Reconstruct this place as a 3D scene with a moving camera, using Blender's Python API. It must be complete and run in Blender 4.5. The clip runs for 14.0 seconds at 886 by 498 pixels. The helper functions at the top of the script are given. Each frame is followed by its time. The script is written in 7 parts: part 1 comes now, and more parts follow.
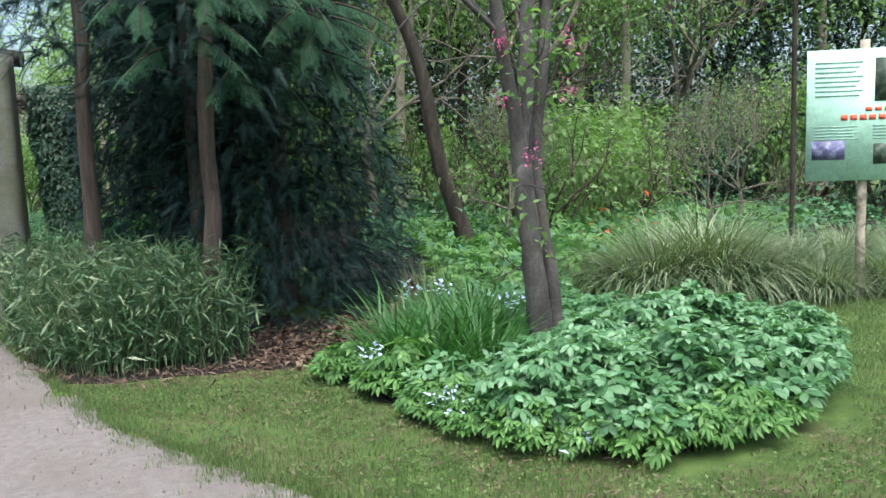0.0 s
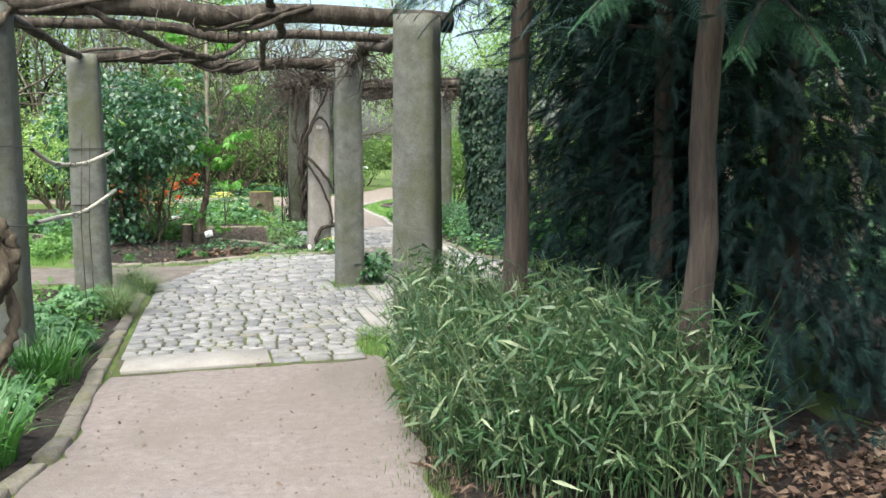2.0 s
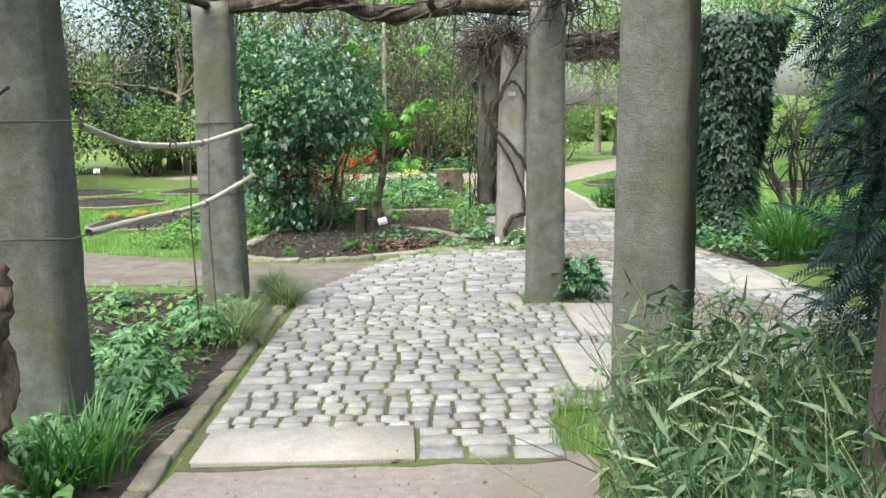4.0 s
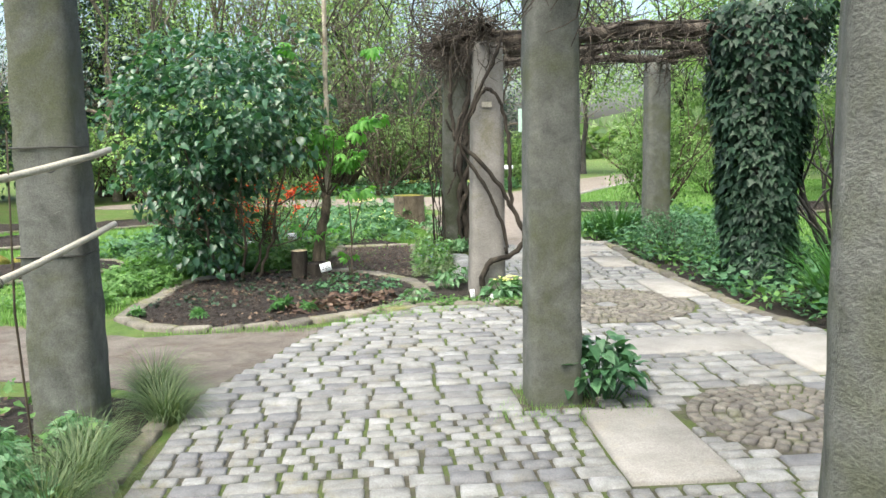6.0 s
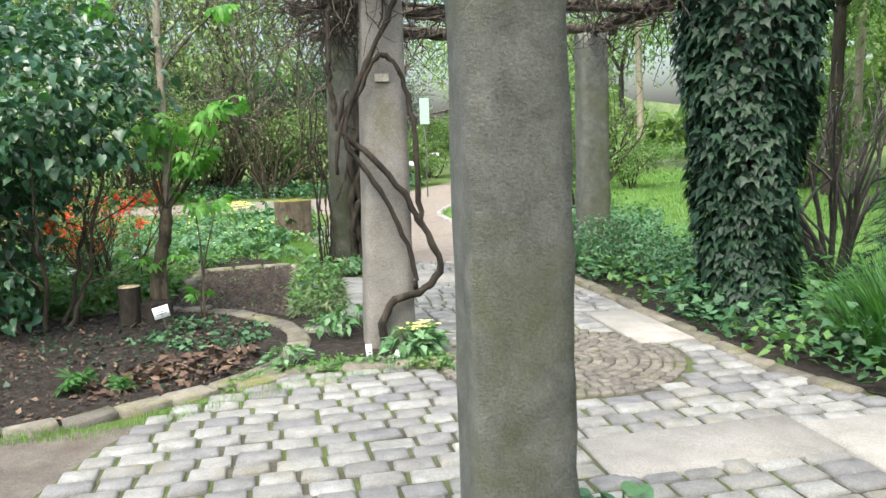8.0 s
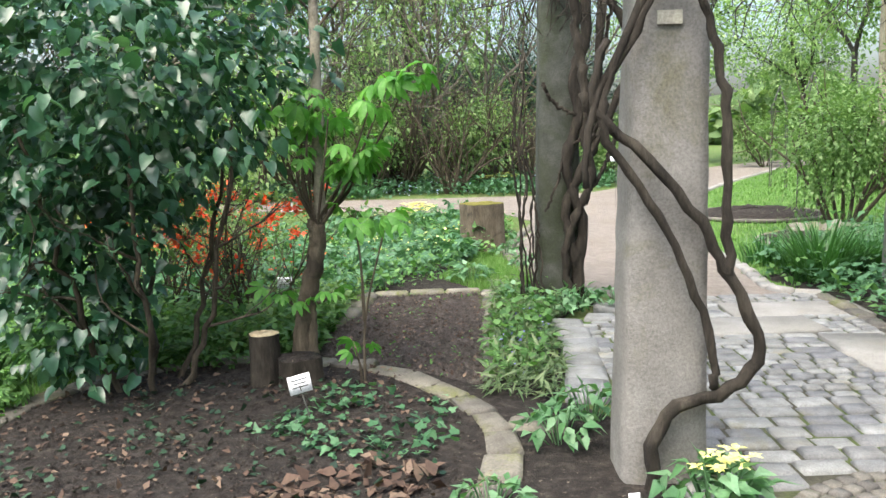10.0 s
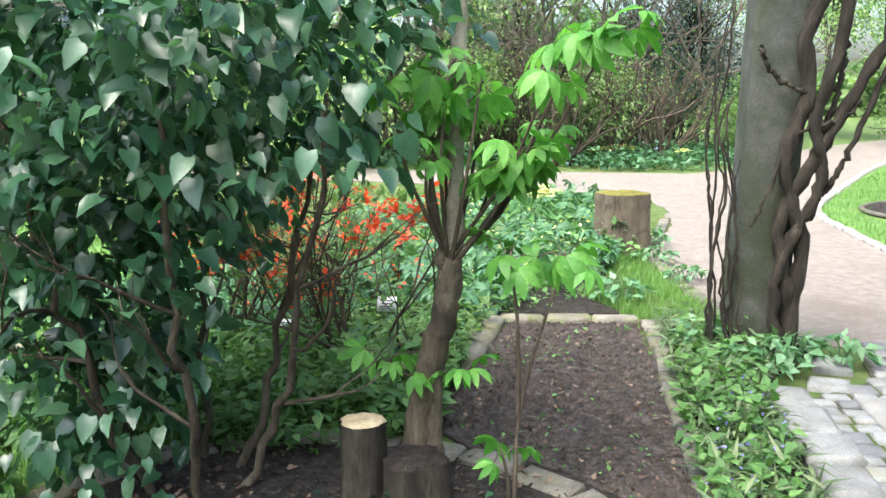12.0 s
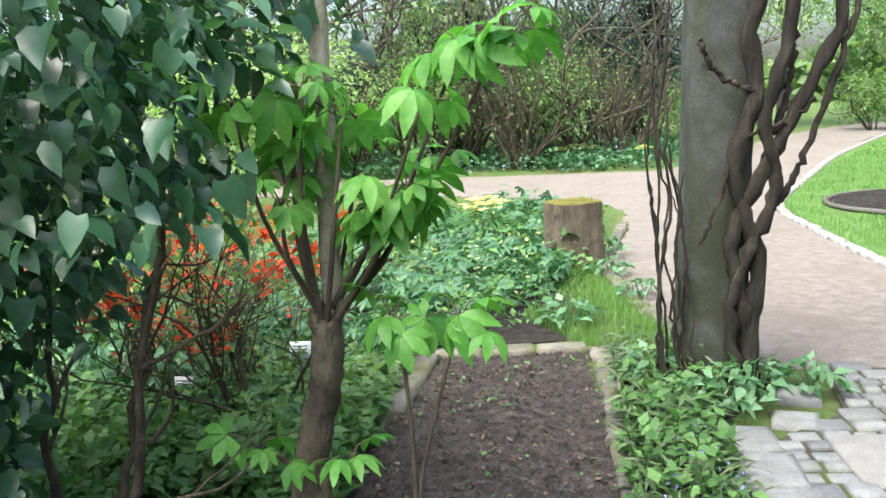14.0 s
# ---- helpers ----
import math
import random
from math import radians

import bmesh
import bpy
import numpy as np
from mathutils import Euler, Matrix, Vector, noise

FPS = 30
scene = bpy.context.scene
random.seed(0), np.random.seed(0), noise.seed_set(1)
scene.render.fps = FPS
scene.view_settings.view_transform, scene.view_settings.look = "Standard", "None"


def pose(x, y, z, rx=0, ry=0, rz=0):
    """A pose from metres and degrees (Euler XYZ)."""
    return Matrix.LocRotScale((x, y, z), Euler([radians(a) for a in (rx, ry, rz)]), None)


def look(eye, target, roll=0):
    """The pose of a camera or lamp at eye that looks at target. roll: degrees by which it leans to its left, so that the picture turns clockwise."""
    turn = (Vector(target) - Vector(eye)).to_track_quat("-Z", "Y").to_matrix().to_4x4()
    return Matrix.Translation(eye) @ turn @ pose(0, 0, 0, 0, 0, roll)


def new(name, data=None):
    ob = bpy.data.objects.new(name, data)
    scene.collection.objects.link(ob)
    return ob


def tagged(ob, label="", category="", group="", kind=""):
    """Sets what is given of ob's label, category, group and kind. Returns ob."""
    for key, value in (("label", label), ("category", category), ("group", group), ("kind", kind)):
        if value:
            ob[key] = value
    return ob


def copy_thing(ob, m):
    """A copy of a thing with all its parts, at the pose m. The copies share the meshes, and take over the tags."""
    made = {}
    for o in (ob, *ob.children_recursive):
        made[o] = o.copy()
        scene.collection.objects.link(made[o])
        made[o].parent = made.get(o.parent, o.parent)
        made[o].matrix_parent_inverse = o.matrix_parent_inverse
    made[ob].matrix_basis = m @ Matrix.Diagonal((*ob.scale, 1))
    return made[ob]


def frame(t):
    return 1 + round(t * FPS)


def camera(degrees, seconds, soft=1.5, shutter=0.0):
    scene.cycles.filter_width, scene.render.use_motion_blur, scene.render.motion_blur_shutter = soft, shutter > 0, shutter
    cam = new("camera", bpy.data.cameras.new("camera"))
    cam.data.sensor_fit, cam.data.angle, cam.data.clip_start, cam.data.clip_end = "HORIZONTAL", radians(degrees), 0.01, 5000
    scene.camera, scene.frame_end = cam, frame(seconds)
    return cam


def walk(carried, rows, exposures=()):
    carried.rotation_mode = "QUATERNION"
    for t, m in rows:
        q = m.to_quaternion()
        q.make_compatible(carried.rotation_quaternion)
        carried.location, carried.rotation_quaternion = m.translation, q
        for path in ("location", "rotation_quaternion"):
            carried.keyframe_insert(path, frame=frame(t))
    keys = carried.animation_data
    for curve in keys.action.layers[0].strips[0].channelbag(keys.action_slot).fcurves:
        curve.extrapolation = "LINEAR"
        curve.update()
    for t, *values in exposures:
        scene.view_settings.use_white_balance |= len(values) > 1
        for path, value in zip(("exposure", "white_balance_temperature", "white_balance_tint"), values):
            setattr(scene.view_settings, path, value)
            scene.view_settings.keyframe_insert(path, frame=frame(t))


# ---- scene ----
cam = camera(55.8, 14.0, soft=1.5)
PATH = [
    (0, (0.955, 0.297, 1.557), (1.840, 2.076, 1.325), -1.80),
    (0.5, (1.053, 0.984, 1.566), (1.523, 2.911, 1.314), -0.40),
    (1, (1.131, 1.678, 1.580), (1.418, 3.640, 1.323), -1.00),
    (1.5, (1.216, 2.382, 1.592), (1.403, 4.359, 1.355), -0.50),
    (2, (1.119, 3.063, 1.578), (1.080, 5.049, 1.349), -0.00),
    (2.5, (1.092, 3.667, 1.584), (0.877, 5.641, 1.343), -0.20),
    (3, (1.041, 4.320, 1.584), (0.658, 6.262, 1.300), 0.30),
    (3.2, (0.993, 4.546, 1.575), (0.572, 6.478, 1.278), -0.10),
    (5.3, (0.461, 7.160, 1.596), (-0.084, 9.065, 1.323), -0.30),
    (5.5, (0.383, 7.372, 1.586), (-0.140, 9.284, 1.324), -0.40),
    (6, (0.203, 7.933, 1.593), (-0.208, 9.875, 1.343), -1.30),
    (6.5, (0.092, 8.590, 1.565), (-0.218, 10.548, 1.300), -1.70),
    (7, (-0.065, 9.219, 1.541), (-0.327, 11.184, 1.274), -1.90),
    (7.2, (-0.077, 9.460, 1.569), (-0.240, 11.436, 1.305), -2.00),
    (9.3, (-0.678, 12.133, 1.507), (-1.071, 14.073, 1.22), -2.8),
    (9.5, (-0.787, 12.355, 1.513), (-1.24, 14.281, 1.221), -2.8),
    (10, (-0.995, 12.931, 1.543), (-1.584, 14.823, 1.27), -1.9),
    (10.5, (-1.343, 13.502, 1.574), (-2.221, 15.275, 1.28), -0.8),
    (11, (-1.696, 13.912, 1.627), (-2.658, 15.632, 1.284), -1.8),
    (11.5, (-1.884, 14.328, 1.641), (-2.805, 16.066, 1.28), -1.2),
    (12, (-2.023, 14.622, 1.668), (-2.796, 16.43, 1.303), -0.2),
    (12.5, (-2.083, 14.938, 1.701), (-2.577, 16.841, 1.333), -1.2),
    (13, (-2.017, 15.154, 1.722), (-2.413, 17.081, 1.362), -2.7),
    (13.5, (-1.922, 15.328, 1.725), (-2.366, 17.244, 1.36), -3.0),
    (14, (-1.952, 15.345, 1.723), (-2.669, 17.177, 1.363), -2.9),
]
walk(cam, [(t, look(eye, target, roll)) for t, eye, target, roll in PATH], [(0.0, 1.48, 6000, 3.0), (1.5, 1.7, 6350, 3.0), (3.0, 1.8, 6500, 2.5), (5.5, 1.75, 6500, 2.5), (9.5, 1.8, 6450, 4.5), (11.0, 1.82, 6150, 5.5), (11.5, 2.0, 6150, 5.5), (12.0, 2.2, 6150, 5.0), (12.7, 2.2, 6150, 5.0), (13.5, 1.9, 6150, 4.5), (14.0, 2.0, 6150, 4.5)])

# ---- light: a bright overcast spring day ----
world = bpy.data.worlds.new("overcast_sky")
scene.world = world
world.use_nodes = True
wt = world.node_tree
sky = wt.nodes.new("ShaderNodeTexSky")
sky.sky_type, sky.sun_disc = "NISHITA", False
sky.sun_elevation, sky.sun_rotation = radians(65), radians(197)
sky.air_density, sky.dust_density, sky.ozone_density = 1.0, 6.0, 1.0
wt.links.new(sky.outputs["Color"], wt.nodes["Background"].inputs["Color"])
wt.nodes["Background"].inputs["Strength"].default_value = 0.15
sun_data = bpy.data.lights.new("sun", "SUN")
sun_data.energy, sun_data.angle, sun_data.color = 1.5, radians(60), (1.0, 0.97, 0.92)
sun = new("sun", sun_data)
sun.matrix_world = look((0, 0, 30), (4.2, 13.4, 0))
tagged(sun, kind="structure")


# ---- materials ----
def nodes_of(name):
    m = bpy.data.materials.new(name)
    m.use_nodes = True
    nt = m.node_tree
    return m, nt, nt.nodes["Principled BSDF"], nt.nodes["Material Output"]


def ramp(nt, stops):
    r = nt.nodes.new("ShaderNodeValToRGB")
    while len(r.color_ramp.elements) < len(stops):
        r.color_ramp.elements.new(0.5)
    for e, (p, c) in zip(r.color_ramp.elements, stops):
        e.position, e.color = p, (*c, 1)
    return r


def tex_noise(nt, scale, detail=6.0, rough=0.6, dist=0.0, coord=None, stretch=None):
    n = nt.nodes.new("ShaderNodeTexNoise")
    n.inputs["Scale"].default_value, n.inputs["Detail"].default_value = scale, detail
    n.inputs["Roughness"].default_value, n.inputs["Distortion"].default_value = rough, dist
    tc = nt.nodes.new("ShaderNodeNewGeometry") if coord is None else nt.nodes.new("ShaderNodeTexCoord")
    out = tc.outputs["Position"] if coord is None else tc.outputs[coord]
    if stretch:
        mp = nt.nodes.new("ShaderNodeMapping")
        mp.inputs["Scale"].default_value = stretch
        nt.links.new(out, mp.inputs["Vector"])
        out = mp.outputs["Vector"]
    nt.links.new(out, n.inputs["Vector"])
    return n


def mixc(nt, a, b, fac, mode="MIX"):
    m = nt.nodes.new("ShaderNodeMix")
    m.data_type, m.blend_type = "RGBA", mode
    for sock, v in ((m.inputs[6], a), (m.inputs[7], b), (m.inputs[0], fac)):
        if isinstance(v, (int, float)):
            sock.default_value = v
        elif isinstance(v, tuple):
            sock.default_value = (*v, 1)
        else:
            nt.links.new(v, sock)
    return m.outputs[2]


def surface(name, dark, mid, light, scale, rough=0.85, bump=0.4, fine=60.0, patch=None, patch_scale=1.2, patch_at=(0.5, 0.62), depth=0.02, coord=None, stretch=None, vary=0.0):
    """Rough matter: coarse mottling, fine grain, relief, and stains of a second colour."""
    m, nt, b, out = nodes_of(name)
    n1 = tex_noise(nt, scale, 8, 0.65, 0.3, coord, stretch)
    n2 = tex_noise(nt, fine, 4, 0.7, 0.0, coord, stretch)
    r = ramp(nt, [(0.28, dark), (0.5, mid), (0.72, light)])
    nt.links.new(n1.outputs["Fac"], r.inputs["Fac"])
    r2 = ramp(nt, [(0.3, (0.6, 0.6, 0.6)), (0.7, (1.25, 1.25, 1.25))])
    nt.links.new(n2.outputs["Fac"], r2.inputs["Fac"])
    col = mixc(nt, r.outputs["Color"], r2.outputs["Color"], 0.8, "MULTIPLY")
    if patch:
        n3 = tex_noise(nt, patch_scale, 5, 0.7, 0.5)
        r3 = ramp(nt, [(patch_at[0], (0, 0, 0)), (patch_at[1], (1, 1, 1))])
        nt.links.new(n3.outputs["Fac"], r3.inputs["Fac"])
        col = mixc(nt, col, mixc(nt, patch, r2.outputs["Color"], 0.8, "MULTIPLY"), r3.outputs["Color"])
    if vary:
        info = nt.nodes.new("ShaderNodeObjectInfo")
        geo = nt.nodes.new("ShaderNodeNewGeometry")
        add = nt.nodes.new("ShaderNodeMath")
        add.operation = "ADD"
        nt.links.new(info.outputs["Random"], add.inputs[0])
        nt.links.new(geo.outputs["Random Per Island"], add.inputs[1])
        fr = nt.nodes.new("ShaderNodeMath")
        fr.operation = "FRACT"
        nt.links.new(add.outputs[0], fr.inputs[0])
        r4 = ramp(nt, [(0.0, (1 - vary, 1 - vary, 1 - vary * 0.8)), (0.5, (1, 0.99, 0.97)), (1.0, (1 + vary, 1 + vary, 1 + vary))])
        nt.links.new(fr.outputs[0], r4.inputs["Fac"])
        col = mixc(nt, col, r4.outputs["Color"], 1.0, "MULTIPLY")
    nt.links.new(col, b.inputs["Base Color"])
    b.inputs["Roughness"].default_value = rough
    b.inputs["Specular IOR Level"].default_value = 0.3
    bp = nt.nodes.new("ShaderNodeBump")
    bp.inputs["Strength"].default_value, bp.inputs["Distance"].default_value = bump, depth
    h = nt.nodes.new("ShaderNodeMath")
    h.operation = "ADD"
    nt.links.new(n1.outputs["Fac"], h.inputs[0])
    nt.links.new(n2.outputs["Fac"], h.inputs[1])
    nt.links.new(h.outputs[0], bp.inputs["Height"])
    nt.links.new(bp.outputs["Normal"], b.inputs["Normal"])
    return m


def leafy(name, dark, mid, light, rough=0.5, through_light=0.35, spec=0.35, patch_scale=1.5):
    """Leaves: each its own tone, lighter and darker parts of the plant, light coming through."""
    dark, mid, light = ((c[0], c[1], min(1.0, c[2] * (1.45 if c[1] > c[0] else 1.0))) for c in (dark, mid, light))
    m, nt, b, out = nodes_of(name)
    geo = nt.nodes.new("ShaderNodeNewGeometry")
    n1 = tex_noise(nt, patch_scale, 3)
    mx = nt.nodes.new("ShaderNodeMath")
    mx.operation = "MULTIPLY_ADD"
    nt.links.new(geo.outputs["Random Per Island"], mx.inputs[0])
    mx.inputs[1].default_value = 0.6
    sc = nt.nodes.new("ShaderNodeMath")
    sc.operation = "MULTIPLY"
    nt.links.new(n1.outputs["Fac"], sc.inputs[0])
    sc.inputs[1].default_value = 0.4
    nt.links.new(sc.outputs[0], mx.inputs[2])
    r = ramp(nt, [(0.1, dark), (0.5, mid), (0.9, light)])
    nt.links.new(mx.outputs[0], r.inputs["Fac"])
    n2 = tex_noise(nt, 45, 3)
    r2 = ramp(nt, [(0.3, (0.8, 0.8, 0.8)), (0.7, (1.15, 1.15, 1.15))])
    nt.links.new(n2.outputs["Fac"], r2.inputs["Fac"])
    col = mixc(nt, r.outputs["Color"], r2.outputs["Color"], 1.0, "MULTIPLY")
    nt.links.new(col, b.inputs["Base Color"])
    b.inputs["Roughness"].default_value = rough
    b.inputs["Specular IOR Level"].default_value = spec
    tr = nt.nodes.new("ShaderNodeBsdfTranslucent")
    nt.links.new(mixc(nt, col, (1.05, 1.2, 0.6), 1.0, "MULTIPLY"), tr.inputs["Color"])
    ms = nt.nodes.new("ShaderNodeMixShader")
    ms.inputs[0].default_value = through_light
    nt.links.new(b.outputs[0], ms.inputs[1])
    nt.links.new(tr.outputs[0], ms.inputs[2])
    nt.links.new(ms.outputs[0], out.inputs["Surface"])
    return m


def plain(name, col, rough=0.6, metal=0.0, scale=12):
    return surface(name, tuple(c * 0.82 for c in col), col, tuple(min(1, c * 1.15) for c in col), scale, rough, 0.12, 90)


M = {}
M["gravel"] = surface("fine_gravel", (0.118, 0.101, 0.096), (0.150, 0.130, 0.124), (0.188, 0.164, 0.158), 16.0, 0.95, 0.5, 110, (0.118, 0.102, 0.088), 0.9, (0.45, 0.7), 0.008)
M["far_gravel"] = surface("pale_gravel", (0.145, 0.122, 0.106), (0.205, 0.176, 0.153), (0.265, 0.23, 0.205), 9.0, 0.95, 0.9, 60, (0.17, 0.14, 0.115), 1.4, (0.5, 0.7), depth=0.02)
M["sand"] = surface("bare_earth", (0.085, 0.073, 0.064), (0.14, 0.123, 0.108), (0.195, 0.174, 0.155), 3.5, 0.95, 1.0, 70, (0.11, 0.09, 0.07), 2.2, (0.52, 0.62))
M["dry_soil"] = surface("raked_soil", (0.04, 0.033, 0.03), (0.088, 0.073, 0.066), (0.165, 0.14, 0.125), 14, 1.0, 1.0, 55, (0.2, 0.17, 0.14), 30, (0.62, 0.68), 0.05)
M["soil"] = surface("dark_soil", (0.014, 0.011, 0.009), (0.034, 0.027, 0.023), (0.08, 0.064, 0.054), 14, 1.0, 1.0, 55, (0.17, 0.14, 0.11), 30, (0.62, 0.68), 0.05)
M["turf"] = surface("turf", (0.045, 0.085, 0.018), (0.08, 0.135, 0.028), (0.12, 0.17, 0.048), 5, 0.95, 0.9, 130, (0.125, 0.125, 0.05), 1.7, (0.48, 0.68), 0.02)
M["lawn"] = surface("spring_lawn", (0.05, 0.11, 0.022), (0.085, 0.17, 0.034), (0.125, 0.215, 0.052), 2.5, 0.95, 0.8, 120, (0.13, 0.17, 0.05), 0.8, (0.55, 0.75), 0.02)
M["joint"] = surface("mossy_joint", (0.035, 0.034, 0.024), (0.07, 0.066, 0.048), (0.12, 0.11, 0.085), 6, 1.0, 0.8, 90, (0.075, 0.10, 0.03), 2.0, (0.44, 0.56))
M["sett"] = surface("granite_sett", (0.125, 0.125, 0.121), (0.18, 0.181, 0.178), (0.245, 0.248, 0.248), 9, 0.7, 0.4, 120, (0.17, 0.16, 0.12), 3.0, (0.56, 0.72), 0.01, vary=0.28)
M["cobble"] = surface("brown_cobble", (0.085, 0.078, 0.068), (0.13, 0.12, 0.105), (0.18, 0.168, 0.15), 9, 0.85, 0.5, 120, (0.09, 0.095, 0.05), 3.0, (0.55, 0.7), 0.01, vary=0.2)
M["slab"] = surface("stone_slab", (0.185, 0.175, 0.163), (0.235, 0.225, 0.212), (0.28, 0.27, 0.258), 4, 0.8, 0.25, 110, (0.26, 0.24, 0.20), 2.0, (0.58, 0.75), 0.008, vary=0.08)
M["column"] = surface("granite_column", (0.08, 0.084, 0.074), (0.125, 0.129, 0.117), (0.175, 0.177, 0.162), 9, 0.9, 0.8, 110, (0.092, 0.10, 0.058), 1.6, (0.46, 0.66), 0.012)
# column granite in darker tones: shade from vines and beams put into the colour
M["shaded_column"] = surface("shaded_granite_column", (0.045, 0.048, 0.040), (0.078, 0.082, 0.070), (0.12, 0.122, 0.108), 7, 0.9, 0.8, 90, (0.05, 0.058, 0.034), 1.8, (0.44, 0.62), 0.012)
M["pale_column"] = surface("pale_stone_column", (0.15, 0.14, 0.126), (0.20, 0.187, 0.172), (0.25, 0.236, 0.218), 4, 0.85, 0.6, 80, (0.15, 0.14, 0.10), 1.8, (0.55, 0.7), 0.01)
M["edging"] = surface("edging_stone", (0.095, 0.088, 0.072), (0.15, 0.138, 0.115), (0.205, 0.19, 0.16), 6, 0.9, 0.7, 80, (0.115, 0.12, 0.045), 3.0, (0.5, 0.66), 0.015, vary=0.25)
M["vine_bark"] = surface("vine_bark", (0.02, 0.016, 0.013), (0.055, 0.045, 0.036), (0.135, 0.115, 0.094), 12, 0.95, 0.9, 45, depth=0.02, stretch=(1, 1, 0.25))
M["dark_bark"] = surface("dark_bark", (0.014, 0.011, 0.009), (0.033, 0.027, 0.021), (0.075, 0.063, 0.048), 11, 0.95, 1.0, 60, depth=0.015, stretch=(1, 1, 0.25))
M["red_bark"] = surface("reddish_bark", (0.032, 0.025, 0.021), (0.062, 0.048, 0.040), (0.115, 0.09, 0.075), 10, 0.95, 0.9, 40, depth=0.02, stretch=(1, 1, 0.12))
M["grey_bark"] = surface("grey_bark", (0.032, 0.029, 0.027), (0.062, 0.057, 0.053), (0.115, 0.107, 0.10), 7, 0.9, 0.7, 50, (0.07, 0.06, 0.045), 4.0, (0.55, 0.65), 0.012, stretch=(1, 1, 0.6))
M["pale_bark"] = surface("pale_bark", (0.20, 0.175, 0.13), (0.30, 0.265, 0.205), (0.38, 0.34, 0.27), 6, 0.9, 0.5, 50, (0.12, 0.10, 0.07), 3.0, (0.55, 0.65), 0.01)
M["brown_bark"] = surface("brown_bark", (0.034, 0.026, 0.018), (0.075, 0.06, 0.042), (0.145, 0.118, 0.085), 10, 0.95, 0.9, 50, depth=0.015, stretch=(1, 1, 0.3))
M["tan_bark"] = surface("tan_bark", (0.055, 0.043, 0.03), (0.115, 0.093, 0.066), (0.19, 0.158, 0.115), 9, 0.95, 0.9, 50, (0.05, 0.04, 0.03), 3.0, (0.52, 0.64), 0.015, stretch=(1, 1, 0.3))
M["cut_wood"] = surface("cut_wood", (0.30, 0.23, 0.14), (0.40, 0.32, 0.20), (0.48, 0.39, 0.26), 9, 0.85, 0.3, 60)
M["moss"] = surface("moss", (0.085, 0.085, 0.015), (0.17, 0.155, 0.028), (0.26, 0.23, 0.045), 9, 1.0, 1.0, 90, depth=0.03)
M["cane"] = plain("pale_cane", (0.42, 0.39, 0.32), 0.7)
M["wire"] = plain("dark_wire", (0.05, 0.05, 0.045), 0.5)
M["white"] = plain("white_enamel", (0.72, 0.73, 0.75), 0.4)
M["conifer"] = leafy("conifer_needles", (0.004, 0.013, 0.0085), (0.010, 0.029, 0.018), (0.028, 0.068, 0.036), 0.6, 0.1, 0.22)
# lighter copy of the needles, so that the front sprays look lit
M["conifer_tip"] = leafy("lit_needles", (0.010, 0.034, 0.015), (0.022, 0.066, 0.024), (0.055, 0.135, 0.042), 0.6, 0.25, 0.2)
# light end of the leaf tones raised to stand for pale highlights
M["bamboo"] = leafy("bamboo_leaf", (0.02, 0.06, 0.016), (0.045, 0.10, 0.027), (0.21, 0.25, 0.095), 0.42, 0.25, 0.5)
M["hellebore"] = leafy("fresh_leaf", (0.04, 0.115, 0.03), (0.09, 0.20, 0.055), (0.24, 0.38, 0.16), 0.45, 0.35, 0.4)
M["blade"] = leafy("green_blade", (0.03, 0.09, 0.015), (0.055, 0.15, 0.025), (0.09, 0.21, 0.045), 0.4, 0.35, 0.4)
M["sedge"] = leafy("variegated_sedge", (0.045, 0.09, 0.025), (0.13, 0.18, 0.06), (0.36, 0.38, 0.19), 0.5, 0.3)
M["tussock"] = leafy("grey_tussock", (0.05, 0.085, 0.026), (0.10, 0.15, 0.045), (0.20, 0.24, 0.085), 0.5, 0.3)
M["lilac"] = leafy("lilac_leaf", (0.014, 0.052, 0.019), (0.036, 0.102, 0.034), (0.11, 0.21, 0.075), 0.28, 0.35, 0.7)
M["buckeye"] = leafy("young_buckeye_leaf", (0.07, 0.21, 0.025), (0.11, 0.30, 0.035), (0.19, 0.40, 0.06), 0.45, 0.5)
M["ivy"] = leafy("ivy_leaf", (0.007, 0.022, 0.009), (0.016, 0.042, 0.015), (0.036, 0.074, 0.026), 0.5, 0.12, 0.3)
M["spring"] = leafy("spring_leaf", (0.075, 0.145, 0.03), (0.135, 0.23, 0.052), (0.24, 0.34, 0.10), 0.5, 0.5)
M["woods"] = leafy("woodland_leaf", (0.06, 0.115, 0.03), (0.135, 0.215, 0.055), (0.26, 0.34, 0.105), 0.6, 0.5, patch_scale=0.4)
M["dark_woods"] = leafy("dark_evergreen_leaf", (0.012, 0.032, 0.018), (0.028, 0.062, 0.03), (0.06, 0.11, 0.05), 0.55, 0.2, patch_scale=0.4)
M["cover"] = leafy("ground_cover_leaf", (0.05, 0.125, 0.022), (0.10, 0.21, 0.04), (0.19, 0.33, 0.075), 0.5, 0.4)
M["azure"] = leafy("deep_green_leaf", (0.035, 0.095, 0.03), (0.065, 0.155, 0.05), (0.12, 0.23, 0.08), 0.45, 0.3)
M["grass"] = leafy("grass_blade", (0.085, 0.18, 0.026), (0.145, 0.275, 0.043), (0.22, 0.34, 0.085), 0.6, 0.4, patch_scale=1.0)
M["red_petal"] = leafy("orange_red_petal", (0.55, 0.035, 0.012), (0.72, 0.075, 0.022), (0.85, 0.16, 0.06), 0.5, 0.4)
